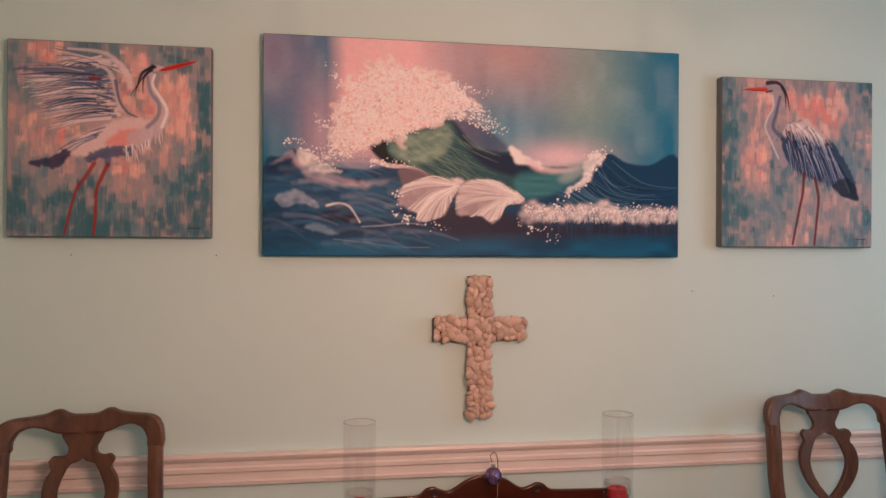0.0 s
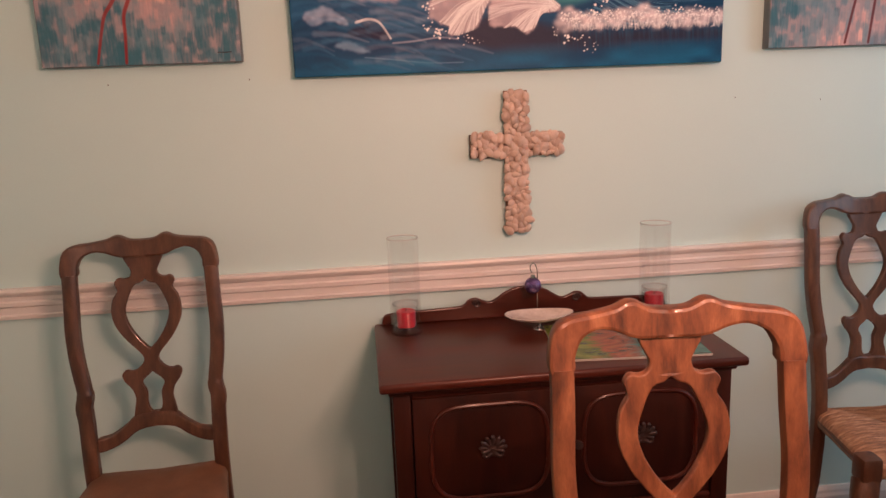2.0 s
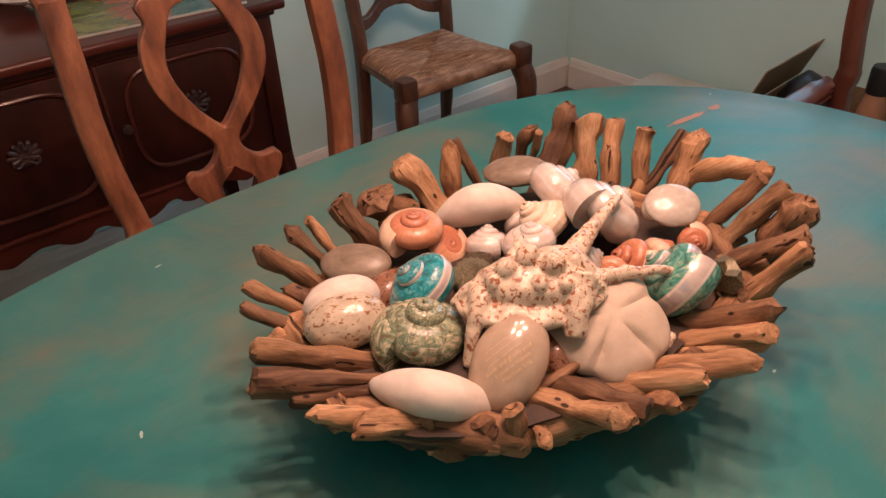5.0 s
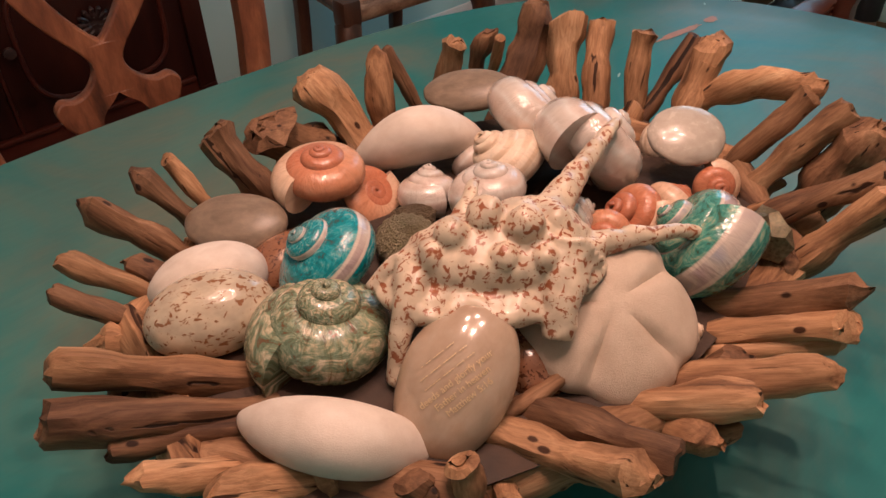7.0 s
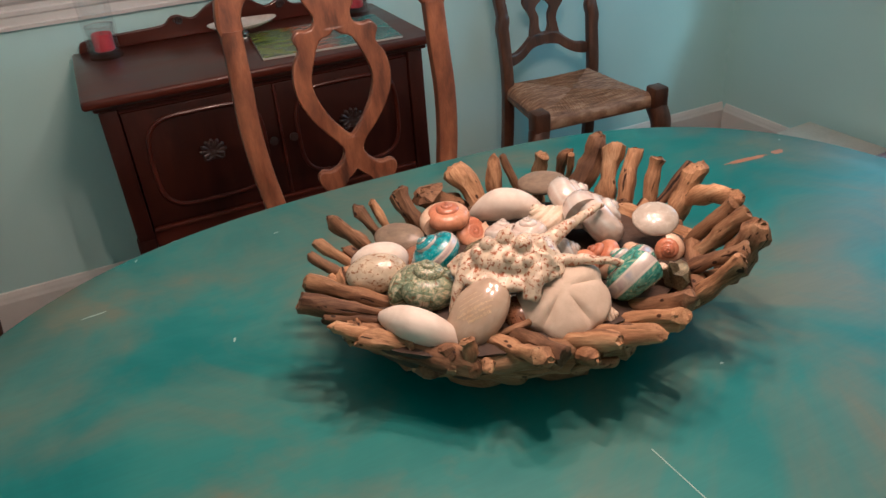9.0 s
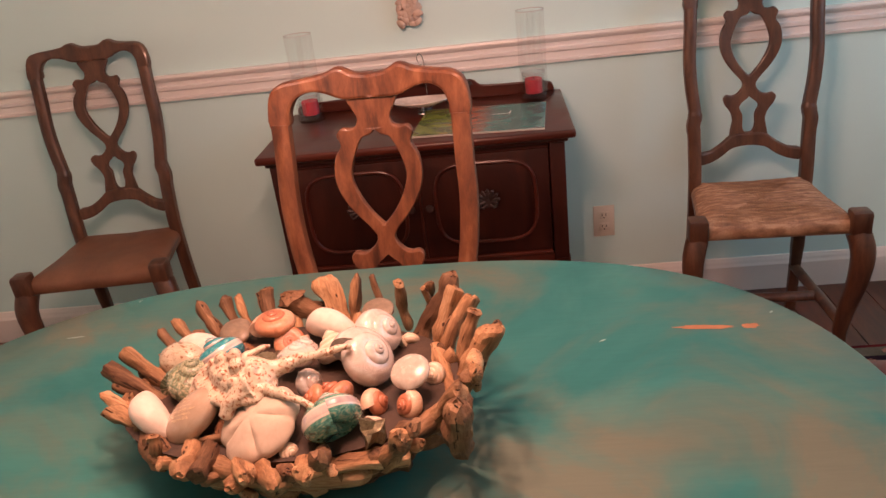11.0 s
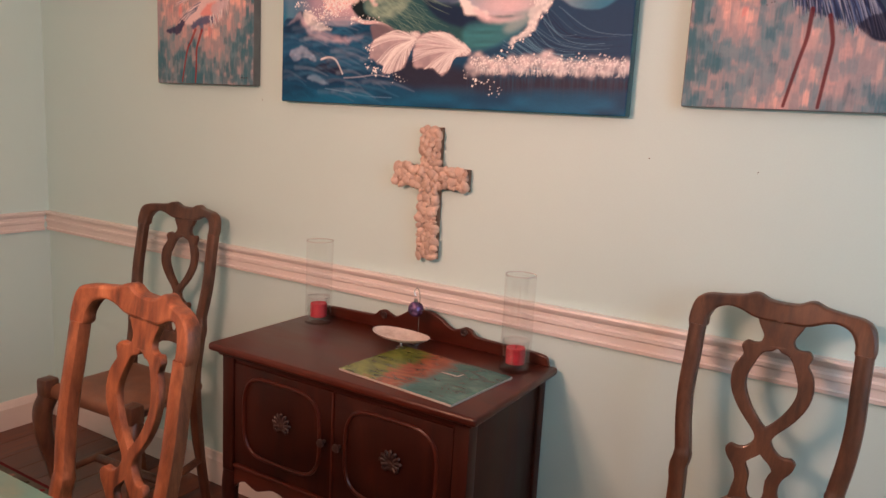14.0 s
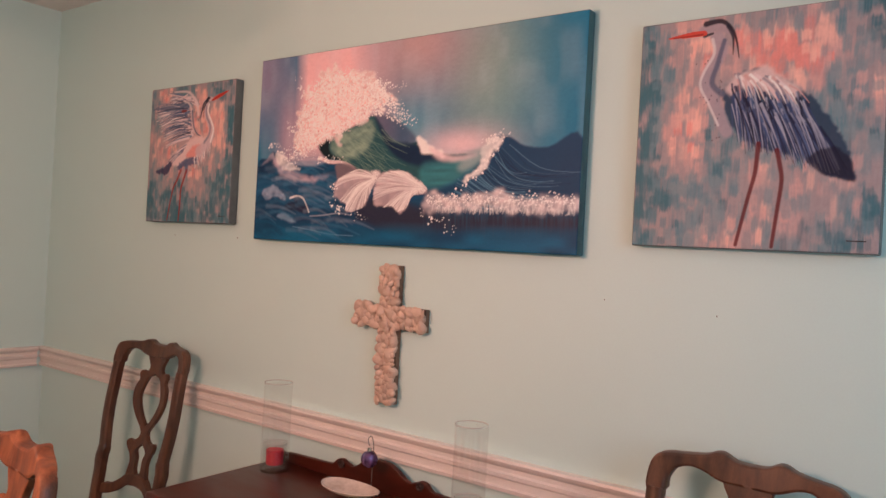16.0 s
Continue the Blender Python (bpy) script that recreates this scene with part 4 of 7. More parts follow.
pic.lay(pic.area([(0.121, 0.181), (0.166, 0.229), (0.194, 0.215), (0.215, 0.149), (0.172, 0.158)], 0.006), pigment(42, 44, 58))
pic.line([(0.223, 0.133), (0.275, 0.140), (0.328, 0.152), (0.367, 0.143)], 0.004, 0.003, pigment(150, 140, 142), 0.7)
pic.lay(pic.area([(0.091, 0.124), (0.121, 0.146), (0.146, 0.126), (0.172, 0.096), (0.129, 0.105)], 0.006, 0.006) * 0.6, pigment(130, 146, 158))
pic.line([(0.159, 0.075), (0.224, 0.061), (0.302, 0.042), (0.381, 0.039)], 0.003, 0.002, pigment(120, 138, 150), 0.5)
pic.lay(pic.area([(0.381, 0.149), (0.434, 0.235), (0.515, 0.222), (0.611, 0.178), (0.709, 0.159), (1.002, 0.158), (1.002, 0.108), (0.767, 0.091), (0.571, 0.070), (0.434, 0.093)], 0.016) * 0.85, pigment(50, 46, 54))
pic.lay((pic.v < 0.12) * np.clip((0.12 - pic.v) * 12, 0, 1) * 0.7 * G(20, 20), SEA)
for k in range(120):
    u0 = pic.rng.uniform(0.60, 0.995)
    pic.line([(u0, 0.17), (u0 + 0.002, 0.17 - pic.rng.uniform(0.03, 0.12))], 0.005, 0.001, pigment(30, 74, 92) if k % 2 else pigment(60, 72, 84), 0.2, 1.0)
for k in range(150):
    u0, v0 = pic.rng.uniform(-0.02, 0.34), pic.rng.uniform(0.03, 0.42)
    ln, up = pic.rng.uniform(0.05, 0.15), pic.rng.uniform(-0.015, 0.015)
    tone = (pigment(74, 118, 138), NAVY, pigment(150, 150, 156), SEA)[k % 4]
    pic.line([(u0, v0), (u0 + 0.5 * ln, v0 + 0.006 + up), (u0 + ln, v0 - 0.03 + up)], 0.012, 0.003, tone, pic.rng.uniform(0.05, 0.22), 1.0)
# foam bursts
pic.line([(0.247, 0.440), (0.287, 0.416), (0.326, 0.413), (0.359, 0.394), (0.379, 0.369)], 0.010, 0.006, pigment(206, 168, 158), 0.9)
pic.lay(pic.area([(0.308, 0.402), (0.352, 0.404), (0.386, 0.369), (0.353, 0.347), (0.321, 0.319), (0.311, 0.360)], 0.005) * 0.9, pigment(112, 92, 92))
for pts, root in (([(0.308, 0.282), (0.321, 0.329), (0.366, 0.363), (0.433, 0.361), (0.462, 0.352), (0.444, 0.309), (0.428, 0.245), (0.407, 0.181), (0.370, 0.159), (0.349, 0.169), (0.354, 0.200), (0.330, 0.220), (0.311, 0.240)], (0.449, 0.330)),
                  ([(0.442, 0.219), (0.447, 0.315), (0.481, 0.358), (0.530, 0.361), (0.569, 0.326), (0.608, 0.274), (0.597, 0.252), (0.564, 0.245), (0.548, 0.181), (0.523, 0.164), (0.504, 0.195), (0.474, 0.184), (0.450, 0.193)], (0.597, 0.279))):
    m = pic.area(pts, 0.003, 0.008)
    pic.lay(m * (0.70 + 0.30 * G(90, 60)), pigment(182, 150, 144), 0.0006)
    shade = soften(m, 14) * m * np.clip((root[1] + 0.02 - pic.v) * 9, 0, 1)
    pic.lay(0.55 * shade, pigment(120, 104, 104))
    for k in range(260):
        j = pic.rng.randint(0, len(pts) - 2)
        t = pic.rng.rand()
        a = (pts[j][0] * (1 - t) + pts[j + 1][0] * t, pts[j][1] * (1 - t) + pts[j + 1][1] * t)
        mid = (0.5 * a[0] + 0.5 * root[0] - 0.01, 0.5 * a[1] + 0.5 * root[1] + 0.028 * pic.rng.rand())
        pic.line([root, mid, a], 0.0008, 0.0022, FOAM if k % 4 else pigment(150, 122, 118), 0.42 if k % 4 else 0.30, 0.9, 0.0008)
m = pic.area([(0.600, 0.209), (0.611, 0.242), (0.653, 0.249), (0.709, 0.235), (0.766, 0.254), (0.823, 0.250), (0.881, 0.231), (0.940, 0.233), (0.999, 0.235), (0.999, 0.174), (0.940, 0.167), (0.881, 0.187), (0.823, 0.174), (0.766, 0.188), (0.709, 0.165), (0.653, 0.185), (0.612, 0.156)], 0.010, 0.022)
pic.lay(m * (0.30 + 0.60 * G(70, 50)), pigment(214, 184, 172), 0.0008)
for k in range(420):
    u0, v0 = pic.rng.uniform(0.61, 0.99), 0.222 + pic.rng.normal(0, 0.014)
    pic.fleck(u0, v0, pic.rng.uniform(0.0006, 0.0020), FOAM)
for k in range(260):
    u0 = pic.rng.uniform(0.625, 0.995)
    pic.line([(u0, 0.185 + pic.rng.uniform(-0.02, 0.035)), (u0 + pic.rng.uniform(-0.006, 0.006), 0.172 + pic.rng.uniform(-0.015, 0.02))], 0.004, 0.0015, FOAM, pic.rng.uniform(0.1, 0.45), 1.0)
pic.lay(pic.area([(0.572, 0.518), (0.593, 0.508), (0.624, 0.462), (0.660, 0.421), (0.610, 0.429), (0.582, 0.460)], 0.003, 0.012), FOAM, 0.0006)
pic.lay(pic.area([(0.610, 0.472), (0.680, 0.422), (0.750, 0.432), (0.708, 0.402), (0.638, 0.409)], 0.010) * 0.8, pigment(214, 176, 168))
pic.lay(pic.area([(0.816, 0.501), (0.793, 0.440), (0.771, 0.373), (0.737, 0.323), (0.709, 0.316), (0.751, 0.378), (0.750, 0.448), (0.773, 0.487)], 0.003, 0.014) * (0.7 + 0.3 * G(110, 70)), FOAM, 0.0007)
pic.lay(pic.area([(0.694, 0.380), (0.750, 0.453), (0.779, 0.482), (0.751, 0.394), (0.708, 0.354)], 0.012) * 0.5, pigment(170, 166, 156))
for k in range(40):
    t = pic.rng.rand()
    pic.fleck(0.80 - 0.12 * t + pic.rng.normal(0, 0.006), 0.46 - 0.24 * t + pic.rng.normal(0, 0.012), pic.rng.uniform(0.0008, 0.003), FOAM)
# the breaking crest: a dense cloud of spray, ragged towards the sky
cloud = [(0.131, 0.489), (0.159, 0.573), (0.151, 0.650), (0.184, 0.735), (0.188, 0.807), (0.234, 0.858), (0.284, 0.889), (0.344, 0.880), (0.392, 0.848), (0.446, 0.805), (0.479, 0.734), (0.512, 0.668), (0.482, 0.676), (0.439, 0.657), (0.404, 0.633), (0.351, 0.592), (0.304, 0.547), (0.257, 0.529), (0.221, 0.474), (0.178, 0.456), (0.149, 0.470)]
m = pic.area(cloud, 0.006, 0.05, 28)
pic.lay(m * (0.55 + 0.4 * G(60, 34)), pigment(236, 190, 174), 0.0006)
pic.lay(m * (G(110, 60) > 0.66) * 0.4, pigment(196, 142, 134))
full = pic.area(cloud, 0.02)
for k in range(8200):
    u, v = pic.rng.uniform(0.12, 0.58), pic.rng.uniform(0.40, 0.92)
    d = full[min(pic.ny - 1, int(v * pic.ny)), min(pic.nx - 1, int(u * pic.nx))]
    if pic.rng.rand() < d * 1.1:
        pic.fleck(u, v, pic.rng.uniform(0.0006, 0.0026) * (0.45 + 0.55 * d), CREAM_P if pic.rng.rand() < 0.86 else pigment(236, 166, 152) if pic.rng.rand() < 0.75 else pigment(200, 140, 130), 0.0012)
for a, b, c, n in (((0.430, 0.804), (0.487, 0.761), (0.531, 0.776), 60), ((0.447, 0.758), (0.499, 0.667), (0.567, 0.587), 130), ((0.480, 0.660), (0.523, 0.621), (0.546, 0.575), 40), ((0.439, 0.657), (0.493, 0.635), (0.515, 0.594), 60), ((0.168, 0.780), (0.155, 0.840), (0.147, 0.875), 24), ((0.156, 0.573), (0.126, 0.597), (0.118, 0.637), 34), ((0.185, 0.477), (0.157, 0.445), (0.119, 0.453), 40),
                   ((0.043, 0.514), (0.063, 0.526), (0.093, 0.517), 26), ((0.245, 0.440), (0.287, 0.421), (0.339, 0.430), 60), ((0.301, 0.193), (0.354, 0.148), (0.434, 0.135), 40), ((0.598, 0.151), (0.654, 0.115), (0.696, 0.089), 30), ((0.764, 0.476), (0.796, 0.505), (0.827, 0.513), 50), ((0.311, 0.324), (0.301, 0.271), (0.306, 0.193), 16), ((0.093, 0.487), (0.132, 0.418), (0.170, 0.394), 40)):
    for k in range(n):
        t = pic.rng.rand() ** 1.3
        u = (1 - t) ** 2 * a[0] + 2 * t * (1 - t) * b[0] + t * t * c[0]
        v = (1 - t) ** 2 * a[1] + 2 * t * (1 - t) * b[1] + t * t * c[1]
        pic.fleck(u + pic.rng.normal(0, 0.007), v + pic.rng.normal(0, 0.014), pic.rng.uniform(0.0006, 0.0026) * (1.2 - 0.6 * t), CREAM_P, 0.001)
pic.hang(sea, "paint_layer", "layered oil paint of spray and swells")

CW = 0.495
CORAL, PEACH, ROSE, SLATE, TEALGREY, MAUVE, ASH = pigment(206, 124, 110), pigment(216, 158, 138), pigment(188, 138, 126), pigment(92, 112, 114), pigment(62, 94, 98), pigment(148, 126, 120), pigment(118, 122, 120)
SLATEDARK, PALE, WHITE_P, LEGRED = pigment(44, 52, 74), pigment(204, 172, 162), pigment(226, 200, 190), pigment(138, 44, 38)


def dab_picture(w, seed, warm):
    """Upright dabs of coral and peach in the middle, slate and teal-grey towards the edges and the foot."""
    pic = Picture(w, 0.497, 400, seed)
    pic.col[:] = MAUVE
    big = pic.grain(5, 4)
    for k in range(980):
        u, v = pic.rng.rand(), pic.rng.rand()
        f = big[int(v * (pic.ny - 1)), int(u * (pic.nx - 1))] - 0.5
        for cu, cv, ru, rv, s in warm:
            f += s * math.exp(-((u - cu) / ru) ** 2 - ((v - cv) / rv) ** 2)
        f += pic.rng.normal(0, 0.22)
        pick = (TEALGREY, SLATE, ASH, MAUVE, ROSE, PEACH, CORAL)[int(min(6, max(0, 2.45 + 4.2 * f)))]
        big_dab = 1.0 if k < 420 else 0.66
        pic.dab(u, v, pic.rng.uniform(0.022, 0.042) * big_dab, pic.rng.uniform(0.035, 0.085) * big_dab, pick, pic.rng.uniform(0.45, 0.9))
    streak = pic.grain(120, 14)
    pic.col *= (0.95 + 0.09 * streak)[..., None]
    return pic


def feathers(pic, rows, colours, w=(0.004, 0.012)):
    """Fans of strokes: each row gives the roots' line, the tips' line and how many."""
    for a0, a1, b0, b1, n in rows:
        for k in range(n):
            t = (k + pic.rng.rand()) / n
            a = (a0[0] + (a1[0] - a0[0]) * t, a0[1] + (a1[1] - a0[1]) * t)
            b = (b0[0] + (b1[0] - b0[0]) * t + pic.rng.normal(0, 0.02), b0[1] + (b1[1] - b0[1]) * t + pic.rng.normal(0, 0.012))
            q = pic.rng.uniform(0, 0.45)
            a = (a[0] + (b[0] - a[0]) * q, a[1] + (b[1] - a[1]) * q)
            mid = (0.5 * (a[0] + b[0]), 0.5 * (a[1] + b[1]) + 0.012)
            pic.line([a, mid, b], pic.rng.uniform(*w), 0.002, colours[pic.rng.randint(len(colours))], pic.rng.uniform(0.55, 0.95), 0.6, 0.0005, 3)


L_EDGE = paint("slate_canvas_edge", [(0.3, (0.07, 0.09, 0.10)), (0.7, (0.12, 0.15, 0.16))], 6, (1, 1, 1))
left = thing("spread_shape_painting", pose(-0.694, 0, 1.520), "square canvas with pale spread shape on coral and slate dabs", "painting", "paintings on the wall")
part("canvas", box(0, CW, -0.034, -0.001, 0, 0.497, bevel=0.004), L_EDGE, left, "stretched canvas with slate edges")
pic = dab_picture(CW, 5, ((0.14, 0.55, 0.2, 0.3, 0.55), (0.55, 0.6, 0.35, 0.3, 0.35), (0.88, 0.6, 0.06, 0.25, 0.5), (0.16, 0.93, 0.12, 0.08, 0.5), (0.66, 0.93, 0.07, 0.1, 0.45), (0.4, 0.35, 0.3, 0.12, 0.3), (0.5, 0.0, 0.9, 0.22, -0.6), (0.98, 0.5, 0.06, 0.4, -0.7),
                       (0.0, 0.95, 0.1, 0.12, -0.6), (0.85, 1.0, 0.15, 0.08, -0.5), (0.02, 0.3, 0.08, 0.2, -0.4), (0.19, 0.38, 0.1, 0.05, -0.3), (0.85, 0.3, 0.15, 0.1, -0.35)))
pic.lay(0.8 * pic.area([(0.078, 0.858), (0.237, 0.895), (0.399, 0.888), (0.495, 0.820), (0.551, 0.691), (0.579, 0.590), (0.403, 0.554), (0.294, 0.623), (0.199, 0.734)], 0.02), pigment(168, 132, 126))
feathers(pic, [((0.481, 0.849), (0.552, 0.618), (0.039, 0.864), (0.229, 0.548), 90), ((0.453, 0.877), (0.537, 0.720), (0.133, 0.760), (0.187, 0.647), 50), ((0.618, 0.841), (0.452, 0.935), (0.236, 0.973), (0.264, 0.858), 40)], (PALE, WHITE_P, PALE, pigment(140, 122, 124), pigment(84, 92, 108), pigment(96, 104, 118), ROSE), (0.008, 0.020))
pic.lay(0.85 * pic.area([(0.021, 0.846), (0.131, 0.869), (0.291, 0.877), (0.440, 0.873), (0.481, 0.840), (0.373, 0.823), (0.238, 0.822), (0.132, 0.840)], 0.008, 0.012), pigment(70, 82, 98))
feathers(pic, [((0.523, 0.778), (0.524, 0.632), (0.292, 0.796), (0.321, 0.624), 40)], (pigment(70, 80, 100), pigment(96, 100, 116), PALE))
feathers(pic, [((0.500, 0.850), (0.540, 0.650), (0.060, 0.850), (0.250, 0.560), 24), ((0.600, 0.830), (0.470, 0.910), (0.260, 0.950), (0.270, 0.870), 12), ((0.470, 0.800), (0.530, 0.640), (0.240, 0.760), (0.300, 0.600), 22)], (pigment(52, 56, 74), pigment(70, 80, 100), pigment(44, 46, 60), PALE), (0.003, 0.010))
for a, b, c in (((0.412, 0.889), (0.494, 0.850), (0.551, 0.662)), ((0.425, 0.919), (0.549, 0.896), (0.597, 0.781)), ((0.290, 0.964), (0.480, 0.945), (0.585, 0.839))):
    pic.line([a, b, c], 0.010, 0.030, PALE, 0.7, 0.9, 0.0006)
pic.line([(0.522, 0.807), (0.543, 0.706), (0.582, 0.646), (0.634, 0.622)], 0.018, 0.010, pigment(84, 86, 98), 0.85)
pic.line([(0.400, 0.813), (0.448, 0.815)], 0.022, 0.016, pigment(120, 52, 50), 0.9)
for x in range(12):
    pic.fleck(pic.rng.uniform(0.3, 0.66), pic.rng.uniform(0.55, 0.93), 0.0028, pigment(74, 44, 46))
pic.lay(0.95 * pic.area([(0.297, 0.444), (0.403, 0.534), (0.511, 0.602), (0.620, 0.621), (0.745, 0.597), (0.704, 0.522), (0.595, 0.474), (0.486, 0.450), (0.378, 0.409)], 0.012, 0.02), pigment(206, 168, 156), 0.0004)
pic.lay(0.9 * pic.area([(0.472, 0.484), (0.553, 0.551), (0.635, 0.560), (0.663, 0.520), (0.594, 0.477), (0.526, 0.463)], 0.014, 0.012), CORAL)
feathers(pic, [((0.484, 0.572), (0.431, 0.512), (0.310, 0.479), (0.244, 0.405), 26)], (pigment(84, 90, 108), PALE, pigment(70, 76, 96)))
pic.lay(0.9 * pic.area([(0.096, 0.374), (0.191, 0.400), (0.270, 0.443), (0.303, 0.421), (0.255, 0.356), (0.192, 0.349)], 0.008, 0.02), pigment(52, 52, 72), 0.0004)
pic.lay(0.85 * pic.area([(0.367, 0.400), (0.431, 0.448), (0.526, 0.469), (0.622, 0.466), (0.609, 0.425), (0.513, 0.410), (0.405, 0.389)], 0.010, 0.02), pigment(64, 74, 96))
pic.lay(0.8 * pic.area([(0.470, 0.409), (0.502, 0.416), (0.498, 0.363), (0.476, 0.363)], 0.006), pigment(74, 88, 108))
feathers(pic, [((0.554, 0.452), (0.759, 0.627), (0.601, 0.378), (0.746, 0.494), 40)], (PALE, pigment(120, 110, 116), WHITE_P))
neck = [(0.695, 0.839), (0.688, 0.785), (0.724, 0.722), (0.758, 0.665), (0.748, 0.600), (0.682, 0.544), (0.622, 0.513)]
pic.line(neck, 0.040, 0.080, pigment(186, 154, 148), 0.85, 0.5, 0.0006, 6)
pic.line([(0.679, 0.844), (0.696, 0.756), (0.738, 0.694), (0.731, 0.626), (0.682, 0.574)], 0.016, 0.022, pigment(122, 112, 116), 0.8, 0.7, 0.0006, 6)
pic.line([(0.717, 0.846), (0.707, 0.792), (0.752, 0.718), (0.778, 0.657), (0.754, 0.576)], 0.012, 0.018, WHITE_P, 0.8, 0.6, 0.0007, 6)
pic.line([(0.667, 0.861), (0.714, 0.881), (0.762, 0.878)], 0.044, 0.022, pigment(188, 150, 142), 0.95)
for a, b, c in (((0.706, 0.892), (0.651, 0.843), (0.614, 0.729)), ((0.706, 0.887), (0.662, 0.825), (0.658, 0.743)), ((0.717, 0.887), (0.651, 0.854), (0.630, 0.777)), ((0.701, 0.869), (0.662, 0.837), (0.597, 0.734))):
    pic.line([a, b, c], 0.018, 0.002, pigment(40, 42, 50), 0.9)
pic.lay(0.95 * pic.area([(0.739, 0.871), (0.784, 0.896), (0.854, 0.915), (0.927, 0.925), (0.882, 0.901), (0.812, 0.877), (0.762, 0.866)], 0.002), pigment(176, 58, 46), 0.0006)
pic.line([(0.751, 0.871), (0.840, 0.899), (0.913, 0.921)], 0.006, 0.003, pigment(120, 36, 34), 0.8)
pic.line([(0.419, 0.378), (0.374, 0.302), (0.337, 0.249), (0.311, 0.162), (0.276, 0.013)], 0.022, 0.013, LEGRED, 0.8, 0.5)
pic.line([(0.487, 0.375), (0.455, 0.304), (0.431, 0.240), (0.427, 0.136), (0.418, 0.009)], 0.022, 0.014, LEGRED, 0.85, 0.5)
pic.hang(left, "paint_layer", "dabs and strokes of acrylic paint")
part("signature_bar", box(0.435, 0.470, -0.0362, -0.0345, 0.0245, 0.0270), P_INK, left)

right = thing("standing_shape_painting", pose(1.232, 0, 1.505), "square canvas with dark standing shape on coral and slate dabs", "painting", "paintings on the wall")
part("canvas", box(0, CW - 0.006, -0.034, -0.001, 0, 0.497, bevel=0.004), L_EDGE, right, "stretched canvas with slate edges")
pic = dab_picture(CW - 0.006, 8, ((0.5, 0.85, 0.35, 0.14, 0.55), (0.2, 0.72, 0.12, 0.2, 0.35), (0.72, 0.78, 0.16, 0.12, 0.6), (0.25, 0.45, 0.15, 0.15, 0.3), (0.75, 0.25, 0.15, 0.12, 0.35), (0.52, 0.35, 0.1, 0.1, 0.4), (0.0, 0.5, 0.1, 0.5, -0.7), (1.0, 0.85, 0.12, 0.14, -0.8), (1.0, 0.2, 0.12, 0.25, -0.5),
                             (0.1, 0.05, 0.25, 0.25, -0.5), (0.95, 0.5, 0.06, 0.1, -0.4), (0.55, 1.0, 0.12, 0.05, -0.4), (0.5, 0.08, 0.12, 0.1, 0.2), (0.4, 0.32, 0.06, 0.12, -0.4)))
pic.lay(0.95 * pic.area([(0.382, 0.674), (0.438, 0.737), (0.525, 0.761), (0.593, 0.724), (0.688, 0.662), (0.769, 0.585), (0.841, 0.480), (0.891, 0.361), (0.909, 0.287), (0.833, 0.298), (0.779, 0.323), (0.733, 0.375), (0.650, 0.399), (0.567, 0.422), (0.507, 0.453), (0.432, 0.504), (0.393, 0.582)], 0.006, 0.014), pigment(46, 60, 74), 0.0005)
pic.lay(0.9 * pic.area([(0.389, 0.681), (0.438, 0.737), (0.540, 0.762), (0.615, 0.719), (0.692, 0.655), (0.642, 0.613), (0.559, 0.656), (0.484, 0.686), (0.419, 0.650)], 0.012, 0.02), pigment(200, 164, 152))
feathers(pic, [((0.410, 0.702), (0.707, 0.643), (0.448, 0.464), (0.794, 0.330), 90), ((0.449, 0.631), (0.748, 0.544), (0.530, 0.434), (0.885, 0.313), 60)], (pigment(40, 46, 66), pigment(78, 88, 112), pigment(140, 134, 142), pigment(34, 36, 52), pigment(60, 72, 98)), (0.008, 0.018))
feathers(pic, [((0.400, 0.690), (0.700, 0.640), (0.470, 0.440), (0.860, 0.320), 70)], (pigment(28, 30, 44), pigment(150, 142, 148), pigment(52, 62, 86), pigment(36, 40, 56)), (0.003, 0.009))
feathers(pic, [((0.423, 0.743), (0.593, 0.731), (0.456, 0.645), (0.709, 0.603), 34)], (PALE, WHITE_P, pigment(120, 106, 110), ROSE), (0.006, 0.016))
pic.lay(0.8 * pic.area([(0.733, 0.375), (0.806, 0.418), (0.867, 0.394), (0.909, 0.287), (0.833, 0.298), (0.772, 0.322)], 0.008, 0.012), pigment(34, 34, 46))
pic.line([(0.344, 0.911), (0.361, 0.846), (0.320, 0.771), (0.301, 0.704), (0.340, 0.633), (0.379, 0.541), (0.403, 0.496)], 0.060, 0.050, pigment(150, 128, 128), 0.9, 0.5, 0.0005, 6)
pic.line([(0.374, 0.893), (0.349, 0.792), (0.330, 0.712), (0.375, 0.661)], 0.018, 0.026, pigment(84, 84, 96), 0.85, 0.7, 0.0006, 6)
pic.line([(0.323, 0.903), (0.332, 0.838), (0.292, 0.763), (0.279, 0.703), (0.318, 0.625), (0.365, 0.528)], 0.014, 0.010, WHITE_P, 0.5, 0.7, 0.0006, 6)
for k in range(26):
    t = pic.rng.rand()
    pic.fleck(0.315 + 0.06 * t + pic.rng.normal(0, 0.025), 0.84 - 0.40 * t, 0.0024, pigment(84, 66, 72))
pic.line([(0.285, 0.947), (0.343, 0.957), (0.395, 0.933)], 0.052, 0.030, pigment(150, 126, 124), 0.95)
pic.line([(0.291, 0.974), (0.357, 0.978), (0.402, 0.940), (0.426, 0.882), (0.439, 0.810)], 0.026, 0.003, pigment(34, 34, 42), 0.92, 0.5, 0.0006, 6)
pic.line([(0.387, 0.953), (0.410, 0.901), (0.413, 0.828)], 0.018, 0.003, pigment(40, 40, 48), 0.9)
